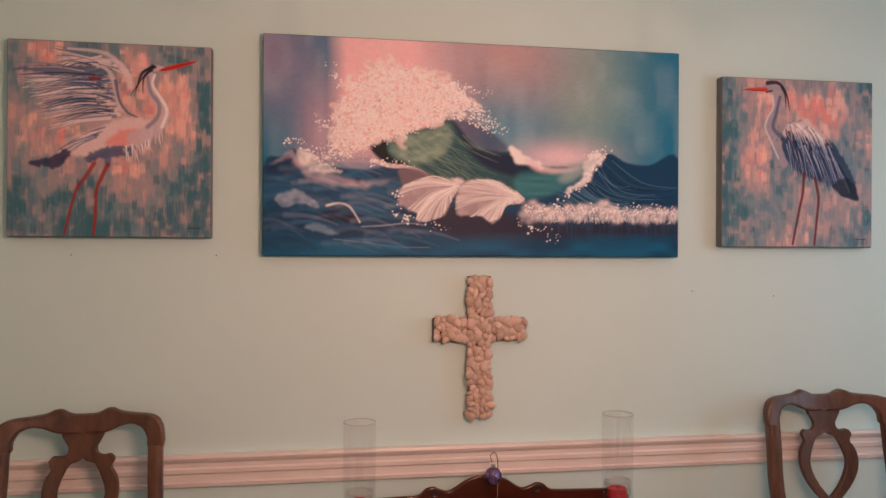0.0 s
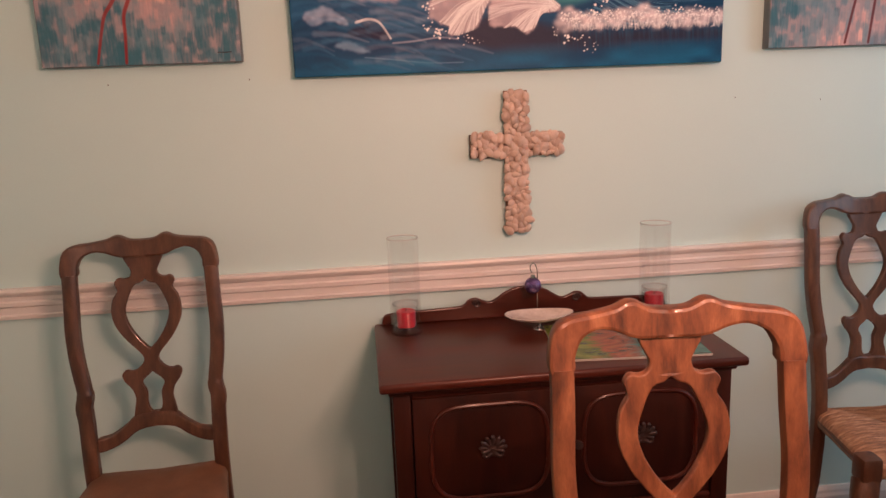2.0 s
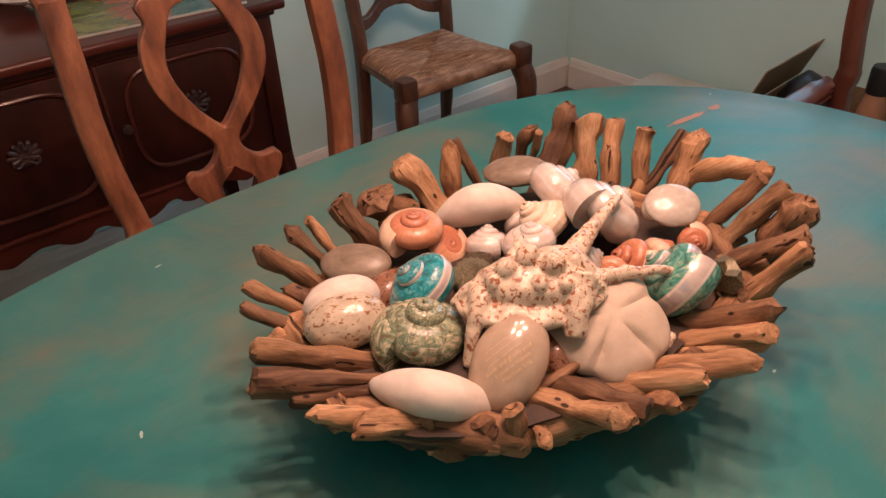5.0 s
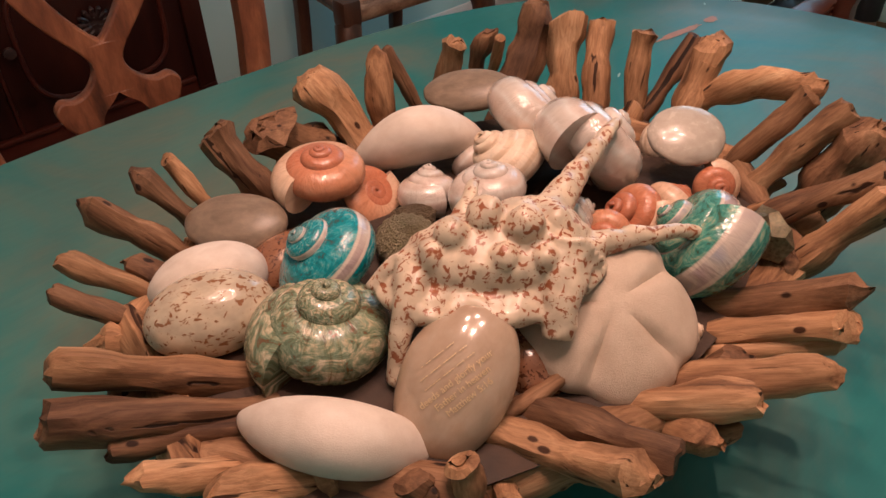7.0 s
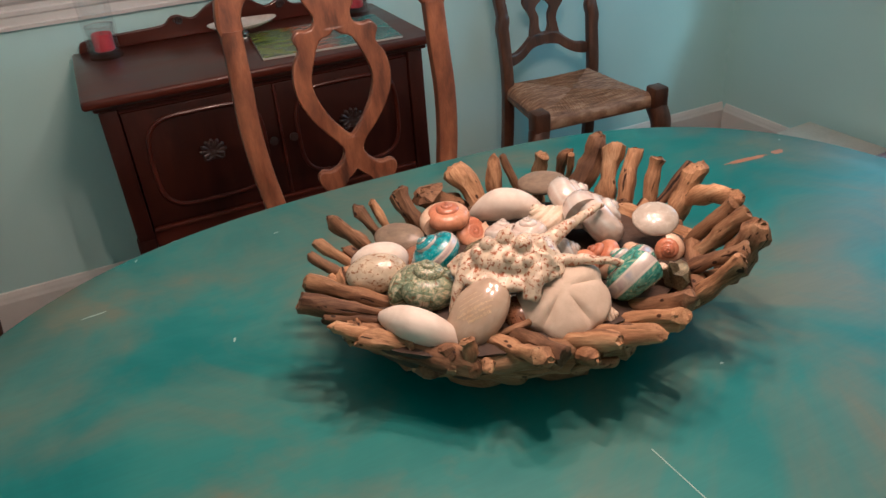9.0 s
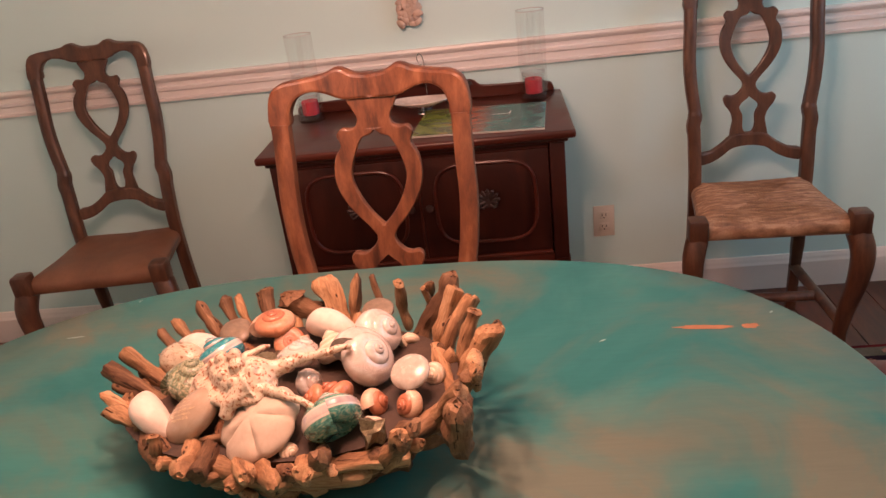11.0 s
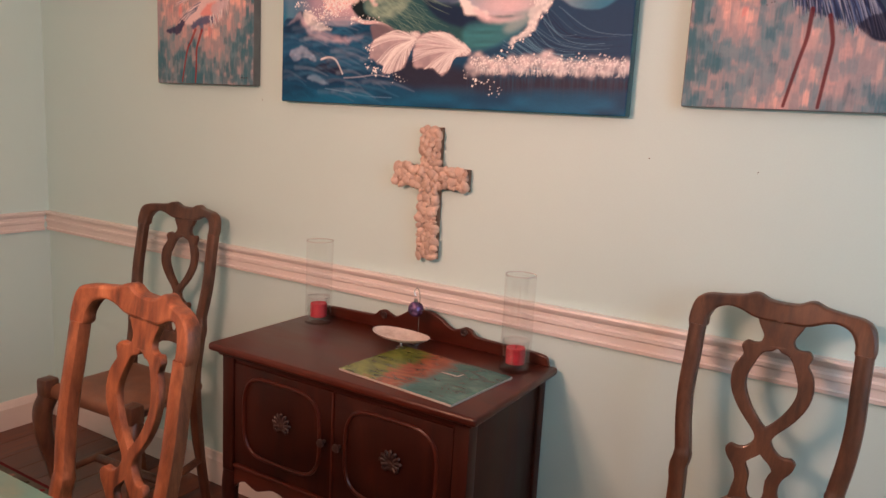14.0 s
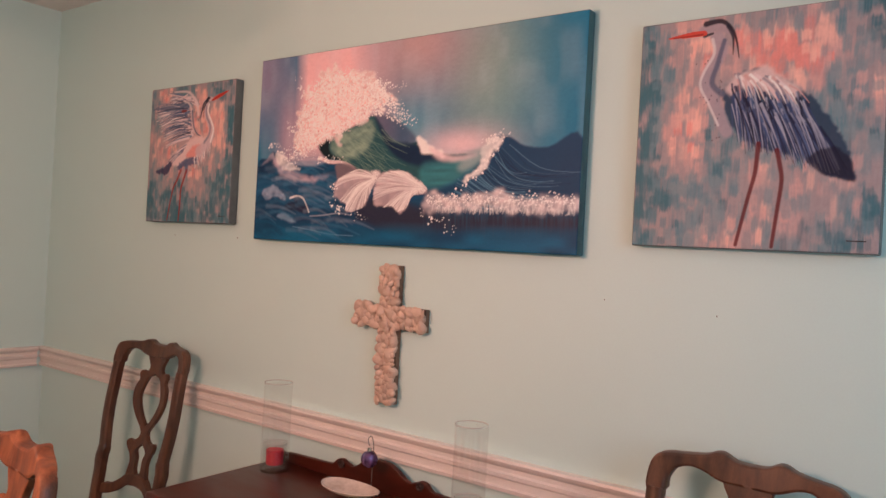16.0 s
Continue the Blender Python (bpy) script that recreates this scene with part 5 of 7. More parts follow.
pic.line([(0.286, 0.921), (0.322, 0.929)], 0.014, 0.010, pigment(40, 38, 44), 0.9)
pic.lay(0.95 * pic.area([(0.120, 0.928), (0.202, 0.943), (0.285, 0.947), (0.290, 0.924), (0.203, 0.923)], 0.002), pigment(190, 66, 52), 0.0006)
pic.line([(0.149, 0.927), (0.278, 0.930)], 0.005, 0.007, pigment(120, 40, 38), 0.8)
pic.line([(0.537, 0.441), (0.533, 0.367), (0.527, 0.307), (0.502, 0.199), (0.464, 0.016)], 0.020, 0.015, pigment(92, 36, 38), 0.9, 0.5)
pic.line([(0.612, 0.411), (0.626, 0.351), (0.636, 0.284), (0.625, 0.169), (0.609, 0.013)], 0.020, 0.015, pigment(92, 36, 38), 0.9, 0.5)
pic.hang(right, "paint_layer", "dabs and strokes of acrylic paint")
part("signature_bar", box(0.432, 0.466, -0.0362, -0.0345, 0.0240, 0.0262), P_INK, right)

# ---------------------------------------------------------------- shell cross
SHELLWHITE = surface("bleached_shell", [(0.3, (0.58, 0.42, 0.33)), (0.6, (0.74, 0.58, 0.48)), (0.8, (0.80, 0.70, 0.60))], 30, 160, 0.36, 0.2, 0.001, random_tint=0.3)
CROSSBACK = surface("brown_glued_backing", [(0.3, (0.15, 0.085, 0.055)), (0.7, (0.26, 0.16, 0.11))], 40, 160, 0.7, 0.3, 0.002)
cross = thing("shell_cross", pose(0.5195, 0, 0), "wall cross covered in small bleached seashells", "cross")
arm_outline = [Vector(v) for v in ((-0.032, 1.420), (0.032, 1.420), (0.032, 1.304), (0.130, 1.304), (0.130, 1.240), (0.032, 1.240), (0.032, 1.028), (-0.032, 1.028), (-0.032, 1.240), (-0.130, 1.240), (-0.130, 1.304), (-0.032, 1.304))]
part("backing", plate("backing", [arm_outline], 0.018, 0.002, CROSSBACK, pose(0, -0.0105, 0)), CROSSBACK, cross, "flat brown cross-shaped backing")


def shell_piece(name, kind):
    """A small shell: a ribbed cap, a snail or a bean-shaped cowrie, about 1 long."""
    bm = bmesh.new()
    if kind == 0:
        n, rings = 14, []
        for j in range(5):
            f = j / 4
            rings.append([bm.verts.new(((0.5 * math.sin(math.pi * 0.5 * f)) * math.cos(2 * math.pi * k / n) * (1 + 0.07 * (k % 2)), -0.28 * math.cos(math.pi * 0.5 * f),
                                        0.62 * math.sin(math.pi * 0.5 * f) * math.sin(2 * math.pi * k / n) * (1 + 0.07 * (k % 2)) + 0.1 * (1 - f))) for k in range(n)] if j else [bm.verts.new((0, -0.28, 0.1))])
        for a, b in zip(rings, rings[1:]):
            for k in range(n):
                bm.faces.new(list(dict.fromkeys([a[k % len(a)], a[(k + 1) % len(a)], b[(k + 1) % n], b[k]])))
    else:
        bmesh.ops.create_icosphere(bm, subdivisions=2, radius=0.5)
        for v in bm.verts:
            x, y, z = v.co
            if kind == 1:
                v.co = Vector((x * (0.85 - 0.5 * z), y * 0.62, z * 1.35))
            else:
                v.co = Vector((x * 0.72, y * 0.6 - 0.06 * math.cos(6 * z), z * 1.1 + 0.1 * x))
    return finish(bm, name, SHELLWHITE)


SHELL_MESH = [shell_piece("shell", k) for k in range(3)]
rng = random.Random(11)
spots = []
for tries in range(9000):
    if len(spots) >= 170:
        break
    if rng.random() < 0.62:
        x, z = rng.uniform(-0.028, 0.028), rng.uniform(1.034, 1.413)
    else:
        x, z = rng.uniform(-0.124, 0.124), rng.uniform(1.246, 1.300)
    if all((x - a) ** 2 + (z - b) ** 2 > 0.0119 ** 2 for a, b in spots):
        spots.append((x, z))
for x, z in spots:
    ob = part("shell", SHELL_MESH[rng.randrange(3)], SHELLWHITE, cross)
    s = rng.uniform(0.020, 0.030)
    ob.matrix_basis = pose(x, -0.021 - rng.uniform(0, 0.006), z, rng.uniform(-25, 25), rng.uniform(0, 360), rng.uniform(-25, 25)) @ Matrix.Diagonal((s, s, s, 1))

# ---------------------------------------------------------------- wall outlet
outlet = thing("wall_outlet", pose(1.100, 0, 0.306), "ivory plastic double wall outlet", "outlet")
part("cover_plate", box(-0.036, 0.036, -0.006, 0.0, -0.057, 0.057, bevel=0.003), PLASTIC, outlet)
for z in (-0.021, 0.021):
    sock = part("socket", box(-0.017, 0.017, -0.0085, -0.0055, z - 0.014, z + 0.014, bevel=0.003), PLASTIC, outlet)
    for dx in (-0.0065, 0.0065):
        part("slot", box(dx - 0.0014, dx + 0.0014, -0.0092, -0.0083, z - 0.001, z + 0.008), BLACK, sock)
    part("slot", add_lathe(bmesh.new(), [(0.0, 0.0), (0.0026, 0.0), (0.0026, 0.0009), (0.0, 0.0009)], 10), BLACK, sock).matrix_basis = pose(0, -0.0083, z - 0.007, 90)

# ---------------------------------------------------------------- things on the sideboard
WAX = surface("red_candle_wax", [(0.3, (0.42, 0.012, 0.03)), (0.7, (0.60, 0.03, 0.06))], 20, 120, 0.4, 0.1, 0.001)
PEARL = surface("mother_of_pearl", [(0.3, (0.50, 0.42, 0.36)), (0.5, (0.66, 0.58, 0.52)), (0.8, (0.78, 0.74, 0.66))], 18, 90, 0.22, 0.06, 0.001, coat=0.6)
RIM_GLINT = surface("pale_rim_glint", [(0.3, (0.46, 0.52, 0.52)), (0.7, (0.56, 0.62, 0.62))], 20, 90, 0.12, 0.0, coat=0.8)


def candle_holder(x, y):
    ob = thing("candle_holder", pose(x, y, 0.786), "tall clear glass cylinder with red candle in glass cup", "candle holder", "candle holders on the sideboard")
    R = 0.042
    cyl = part("glass_cylinder", add_lathe(bmesh.new(), [(0.0, 0.0), (R, 0.0), (R, 0.262), (R - 0.0026, 0.262), (R - 0.0026, 0.007), (0.0, 0.007)], 40), GLASS, ob, "clear glass cylinder")
    cup = part("glass_cup", add_lathe(bmesh.new(), [(0.0, 0.0085), (0.033, 0.0085), (0.0355, 0.082), (0.0335, 0.082), (0.031, 0.018), (0.0, 0.018)], 36), GLASS, ob, "short clear glass cup")
    # Opaque pale rings put the bright glint of the glass rims into colour.
    for host, r, z in ((cyl, R - 0.0013, 0.2625), (cup, 0.0345, 0.0822)):
        rim = part("rim", add_tube(bmesh.new(), [(r * math.cos(k * math.pi / 20), r * math.sin(k * math.pi / 20), z) for k in range(41)], 0.0013, 6), RIM_GLINT, host, "glass rim with its glint as opaque pale grey")
        rim.visible_shadow = False
    cyl.visible_shadow = cup.visible_shadow = False
    part("candle", add_lathe(bmesh.new(), [(0.0, 0.019), (0.0255, 0.019), (0.0262, 0.060), (0.024, 0.062), (0.008, 0.058), (0.0, 0.059)], 28), WAX, ob, "red wax candle")
    part("wick", add_tube(bmesh.new(), [(0, 0, 0.056), (0.001, 0, 0.068)], 0.0011, 6), BLACK, ob)
    return ob


candle_holder(0.185, -0.118)
candle_holder(0.884, -0.118)

orn = thing("ornament_stand", pose(0.542, -0.098, 0.786), "purple glass ball hanging on a silver hook stand", "ornament")
part("base", add_lathe(bmesh.new(), [(0.0, 0.0), (0.026, 0.0), (0.026, 0.003), (0.008, 0.006), (0.0, 0.006)], 24), STEEL, orn)
part("hook", add_tube(bmesh.new(), catmull([(0.012, 0, 0.005), (0.012, 0, 0.08), (0.013, 0, 0.135), (0.009, 0, 0.158), (0.001, 0, 0.166), (-0.007, 0, 0.156), (-0.004, 0, 0.142), (0.0, 0, 0.140)], 5), 0.0015, 6), STEEL, orn, "bent silver wire hook")
ball = part("ball", add_lathe(bmesh.new(), [(0.0, 0.079)] + [(0.0235 * math.sin(radians(a)), 0.1025 - 0.0235 * math.cos(radians(a))) for a in range(15, 180, 12)] + [(0.0, 0.126)], 28), PURPLE, orn, "purple swirled glass ball")
part("cap", add_lathe(bmesh.new(), [(0.0, 0.125), (0.007, 0.124), (0.006, 0.133), (0.0, 0.134)], 14), STEEL, ball)
part("liner", add_lathe(bmesh.new(), [(0.0, 0.0815)] + [(0.021 * math.sin(radians(a)), 0.1025 - 0.021 * math.cos(radians(a))) for a in range(15, 180, 15)] + [(0.0, 0.1235)], 22),
     surface("ornament_silvering", [(0.3, (0.12, 0.06, 0.20)), (0.5, (0.35, 0.24, 0.48)), (0.75, (0.62, 0.55, 0.72))], 60, 200, 0.25, 0.1, 0.001, metal=0.7), ball)

dish = thing("shell_dish", pose(0.542, -0.168, 0.786), "oval mother-of-pearl dish on a small silver foot", "dish")
bm = bmesh.new()
n, rings = 40, []
for f, z in ((0, 0.026), (0.35, 0.0268), (0.7, 0.031), (0.92, 0.038), (1.0, 0.043), (1.01, 0.0415), (0.93, 0.0355), (0.7, 0.0285), (0.35, 0.0242), (0, 0.0235)):
    rings.append([bm.verts.new((0, 0, z))] if f == 0 else [bm.verts.new((0.094 * f * math.cos(2 * math.pi * k / n), 0.052 * f * math.sin(2 * math.pi * k / n) * (1 - 0.12 * math.cos(2 * math.pi * k / n)), z + 0.002 * f * math.cos(4 * math.pi * k / n))) for k in range(n)])
for a, b in zip(rings, rings[1:]):
    for k in range(n):
        bm.faces.new(list(dict.fromkeys([a[k % len(a)], a[(k + 1) % len(a)], b[(k + 1) % len(b)], b[k % len(b)]])))
part("bowl", bm, PEARL, dish, "pearly oval shell bowl")
part("foot", add_lathe(bmesh.new(), [(0.0, 0.0), (0.017, 0.0), (0.016, 0.003), (0.005, 0.007), (0.004, 0.018), (0.010, 0.0245), (0.0, 0.0245)], 20), STEEL, dish, "small turned silver foot")


def abstract_print():
    m, nt, ns, p = nodes_of("abstract_print")
    v = coords(nt, offset=False)
    n1 = noise_node(nt, coords(nt, (1, 2.2, 1), False), 9, 5, 0.6, 1.6)
    reds = ramp_node(nt, n1, [(0.30, (0.05, 0.05, 0.02)), (0.42, (0.16, 0.05, 0.025)), (0.55, (0.30, 0.075, 0.035)), (0.70, (0.15, 0.12, 0.035))])
    teal = ramp_node(nt, n1, [(0.3, (0.010, 0.055, 0.05)), (0.5, (0.022, 0.12, 0.11)), (0.7, (0.07, 0.20, 0.17))])
    green = ramp_node(nt, n1, [(0.35, (0.06, 0.09, 0.02)), (0.6, (0.17, 0.21, 0.04)), (0.75, (0.22, 0.10, 0.04))])
    sep = nt.nodes.new("ShaderNodeSeparateXYZ")
    nt.links.new(v, sep.inputs[0])
    wob = nt.nodes.new("ShaderNodeMath")
    wob.operation = "MULTIPLY_ADD"
    nt.links.new(n1, wob.inputs[0])
    wob.inputs[1].default_value = 0.18
    nt.links.new(sep.outputs["X"], wob.inputs[2])
    f = ramp_node(nt, wob.outputs[0], [(0.085, (0, 0, 0)), (0.13, (1, 1, 1))])
    f2 = ramp_node(nt, wob.outputs[0], [(0.0, (1, 1, 1)), (0.03, (0, 0, 0))])
    col = mix_node(nt, f, reds, teal)
    col = mix_node(nt, f2, col, green)
    nt.links.new(col, p.inputs["Base Color"])
    p.inputs["Roughness"].default_value = 0.25
    return m


board = thing("art_board", pose(0.722, -0.312, 0.786, 0, 0, -5), "flat board with abstract red, green and teal painting", "art board")
part("board", box(-0.182, 0.182, -0.135, 0.135, 0.0, 0.0055, bevel=0.0006), surface("white_board", [(0.3, (0.40, 0.39, 0.35)), (0.7, (0.48, 0.47, 0.43))], 9, 90, 0.5, 0.02), board, "white board core")
part("print", box(-0.1815, 0.1815, -0.1345, 0.1345, 0.0057, 0.0061), abstract_print(), board, "glossy abstract painting")
o = [Vector(v) for v in ((-0.02, 0), (0.03, 0.002), (0.032, 0.03), (0.03, 0.03), (0.028, 0.004), (-0.02, 0.002))]
part("white_line", plate("white_line", [o], 0.0004, 0.00005, TRIM, pose(0.05, 0.03, 0.0063) @ pose(0, 0, 0, -90, 0, 0)), TRIM, board)


# ---------------------------------------------------------------- driftwood bowl on the table
def driftwood(name, stops, tint):
    """Weathered wood: long grain, grey-brown stains, fine splits and worm holes along the stick."""
    m, nt, ns, p = nodes_of(name)
    v = coords(nt, (2.0, 2.0, 0.35))
    stain = noise_node(nt, v, 20, 5, 0.62, 0.8)
    col = ramp_node(nt, stain, stops)
    grain = noise_node(nt, coords(nt, (3.0, 3.0, 0.22)), 170, 4, 0.65, 0.4)
    col = mix_node(nt, 0.65, col, ramp_node(nt, grain, [(0.32, (0.42, 0.36, 0.32)), (0.62, (1, 1, 1))]), "MULTIPLY")
    split = noise_node(nt, coords(nt, (3.4, 3.4, 0.14)), 46, 2, 0.5, 0.9)
    crack = ramp_node(nt, split, [(0.30, (0.10, 0.07, 0.05)), (0.345, (1, 1, 1))])
    col = mix_node(nt, 1.0, col, crack, "MULTIPLY")
    hole = nt.nodes.new("ShaderNodeTexVoronoi")
    hole.inputs["Scale"].default_value = 60
    nt.links.new(coords(nt, (1, 1, 0.55)), hole.inputs["Vector"])
    col = mix_node(nt, 1.0, col, ramp_node(nt, hole.outputs["Distance"], [(0.085, (0.14, 0.10, 0.08)), (0.12, (1, 1, 1))]), "MULTIPLY")
    info = nt.nodes.new("ShaderNodeObjectInfo")
    col = mix_node(nt, 1.0, col, ramp_node(nt, info.outputs["Random"], [(0, (1 - tint,) * 3), (1, (1, 1, 1))]), "MULTIPLY")
    nt.links.new(col, p.inputs["Base Color"])
    p.inputs["Roughness"].default_value = 0.72
    p.inputs["Specular IOR Level"].default_value = 0.3
    both = mix_node(nt, 0.6, grain, crack)
    bump_node(nt, both, 0.6, 0.0016, p)
    return m


DRIFT = driftwood("driftwood", [(0.30, (0.10, 0.047, 0.022)), (0.40, (0.29, 0.155, 0.074)), (0.54, (0.49, 0.285, 0.145)), (0.72, (0.62, 0.42, 0.24))], 0.45)
DRIFTGREY = driftwood("grey_driftwood", [(0.30, (0.050, 0.024, 0.012)), (0.42, (0.145, 0.075, 0.038)), (0.56, (0.26, 0.145, 0.075)), (0.74, (0.42, 0.26, 0.145))], 0.40)
GAP_SHADE = surface("bowl_gap_shade", [(0.3, (0.022, 0.013, 0.008)), (0.7, (0.07, 0.04, 0.024))], 22, 120, 0.75, 0.5, 0.002)
bowl = thing("driftwood_bowl", pose(0, 0, 0), "oval bowl of glued radiating driftwood sticks", "bowl")
rng = random.Random(21)


def stick(a, b, r, dark=0, bow=0.0, sink=0.45):
    """A weathered stick from its inner end a to its blunt, broken tip b; its own z runs along the grain."""
    a, b = Vector(a), Vector(b)
    d = b - a
    a -= d * sink
    a.z = max(a.z, min(b.z, 0.822))
    d = b - a
    n = max(9, int(d.length / 0.007))
    bend, ph, fat, cut = (bow or rng.uniform(-0.07, 0.07)) * d.length, rng.uniform(0, 6), rng.uniform(0.78, 1.05), rng.uniform(-0.5, 0.5)
    path, rad = [], []
    for k in range(n + 1):
        t = k / n
        path.append((bend * math.sin(math.pi * t) + 0.12 * r * math.sin(9 * t + ph), 0.12 * r * math.sin(7 * t + 2 * ph), d.length * t))
        rad.append(r * (fat + (1.12 - fat) * t + 0.11 * math.sin(11 * t + ph) + 0.07 * math.sin(23 * t + 3 * ph)))
    rad[0] *= 0.7
    path += [(path[-1][0], path[-1][1], d.length + r * 0.25), (path[-1][0], path[-1][1], d.length + r * 0.34)]
    point = rng.choice((0.5, 0.8, 1.1, 2.2))
    path[-2], path[-1] = (path[-2][0], path[-2][1], d.length + r * 0.25 * point), (path[-1][0], path[-1][1], d.length + r * 0.42 * point)
    rad += [rad[-1] * (0.9 - 0.16 * point), rad[-1] * (0.6 - 0.16 * point)]
    if rng.random() < 0.5:
        # a rotted hollow end
        path.append((path[-1][0], path[-1][1], d.length - r * 0.5))
        rad.append(rad[-1] * 0.55)
    bm = add_tube(bmesh.new(), path, rad, 14, rng.uniform(0.72, 1.0))
    tip = d.length - 0.6 * r
    for v in bm.verts:
        q = Vector((v.co.x * 150, v.co.y * 150, v.co.z * 45)) + Vector((ph * 9, 0, 0))
        ang = math.atan2(v.co.y, v.co.x)
        v.co += Vector((math.cos(ang), math.sin(ang), 0)) * r * (0.26 * noise.noise(q) - 0.16 * max(0, noise.noise(q * 2.3)) ** 0.5 * (abs(math.sin(2 * ang + ph)) < 0.3))
        if v.co.z > tip:
            v.co.z += cut * v.co.x + 0.35 * r * noise.noise(q * 1.7)
    ob = part("stick", bm, DRIFTGREY if dark else DRIFT, bowl)
    ob.matrix_basis = Matrix.Translation(a) @ d.to_track_quat("Z", "Y").to_matrix().to_4x4() @ pose(0, 0, 0, 0, 0, 90 if bow else rng.uniform(0, 360))
    return ob


# inner end, tip, radius; the last figure marks the darker, greyer sticks
stick((0.549, -1.549, 0.862), (0.527, -1.513, 0.915), 0.0143, 0)
stick((0.527, -1.525, 0.868), (0.484, -1.529, 0.900), 0.0140, 1)
stick((0.571, -1.546, 0.868), (0.576, -1.527, 0.920), 0.0100, 0)
stick((0.608, -1.535, 0.868), (0.596, -1.515, 0.918), 0.0048, 1)
stick((0.638, -1.538, 0.868), (0.636, -1.546, 0.920), 0.0087, 0)
stick((0.673, -1.532, 0.868), (0.675, -1.542, 0.915), 0.0069, 1)
stick((0.678, -1.536, 0.870), (0.669, -1.561, 0.918), 0.0040, 0)
stick((0.671, -1.571, 0.868), (0.708, -1.566, 0.925), 0.0133, 1)
stick((0.688, -1.608, 0.868), (0.712, -1.589, 0.925), 0.0140, 0)
stick((0.701, -1.634, 0.868), (0.733, -1.607, 0.925), 0.0096, 0)
stick((0.714, -1.653, 0.868), (0.738, -1.642, 0.925), 0.0085, 0)
stick((0.720, -1.659, 0.868), (0.766, -1.668, 0.920), 0.0068, 1)
stick((0.724, -1.687, 0.868), (0.755, -1.690, 0.925), 0.0136, 0)
stick((0.699, -1.742, 0.866), (0.733, -1.770, 0.925), 0.0081, 0)
stick((0.683, -1.760, 0.864), (0.727, -1.797, 0.925), 0.0089, 0)
stick((0.718, -1.794, 0.866), (0.721, -1.813, 0.915), 0.0153, 1)
stick((0.666, -1.773, 0.866), (0.674, -1.801, 0.885), 0.0038, 0)
stick((0.650, -1.791, 0.864), (0.683, -1.839, 0.918), 0.0081, 1)
stick((0.639, -1.814, 0.860), (0.670, -1.848, 0.912), 0.0103, 0)
stick((0.578, -1.799, 0.860), (0.593, -1.865, 0.905), 0.0089, 1)
stick((0.559, -1.808, 0.858), (0.579, -1.871, 0.898), 0.0073, 0)
stick((0.539, -1.808, 0.857), (0.579, -1.872, 0.885), 0.0049, 0)
stick((0.501, -1.791, 0.857), (0.551, -1.875, 0.892), 0.0084, 0)
stick((0.480, -1.796, 0.858), (0.519, -1.861, 0.886), 0.0089, 0)
stick((0.455, -1.787, 0.864), (0.467, -1.853, 0.884), 0.0094, 1)
stick((0.430, -1.789, 0.872), (0.448, -1.848, 0.886), 0.0094, 0)
stick((0.500, -1.838, 0.845), (0.519, -1.859, 0.860), 0.0050, 0)
stick((0.443, -1.783, 0.872), (0.470, -1.790, 0.880), 0.0049, 1)
stick((0.398, -1.802, 0.870), (0.399, -1.797, 0.890), 0.0067, 0)
stick((0.360, -1.749, 0.868), (0.319, -1.735, 0.885), 0.0085, 0)
stick((0.347, -1.725, 0.866), (0.301, -1.710, 0.885), 0.0078, 0)
stick((0.352, -1.708, 0.864), (0.299, -1.682, 0.880), 0.0058, 1)
stick((0.360, -1.698, 0.864), (0.283, -1.663, 0.892), 0.0103, 1)
stick((0.373, -1.676, 0.864), (0.298, -1.638, 0.896), 0.0099, 0)
stick((0.352, -1.618, 0.862), (0.318, -1.579, 0.892), 0.0063, 1)
stick((0.368, -1.592, 0.862), (0.332, -1.560, 0.896), 0.0068, 0)
stick((0.390, -1.565, 0.862), (0.361, -1.537, 0.902), 0.0107, 1)
stick((0.415, -1.558, 0.862), (0.394, -1.530, 0.905), 0.0087, 1)
stick((0.431, -1.544, 0.864), (0.410, -1.531, 0.910), 0.0055, 0)
stick((0.461, -1.553, 0.864), (0.447, -1.523, 0.910), 0.0110, 1)
stick((0.390, -1.792, 0.868), (0.383, -1.781, 0.878), 0.0072, 1)
stick((0.736, -1.706, 0.868), (0.742, -1.768, 0.925), 0.0105, 0, 0.20)
# shorter sticks wedged between the long ones
for k in range(26):
    ang = 2 * math.pi * (k + rng.uniform(-0.2, 0.2)) / 26
    c, s = math.cos(radians(-14)), math.sin(radians(-14))
    rim = rng.uniform(0.84, 0.94)
    ends = []
    for f, z in ((0.70, 0.846), (rim, rng.uniform(0.868, 0.880))):
        x, y = 0.228 * f * math.cos(ang), 0.172 * f * math.sin(ang)
        ends.append((0.520 + c * x - s * y, -1.693 + s * x + c * y, z))
    stick(ends[0], ends[1], rng.uniform(0.0055, 0.0095), k % 2, 0.0, 0.0)


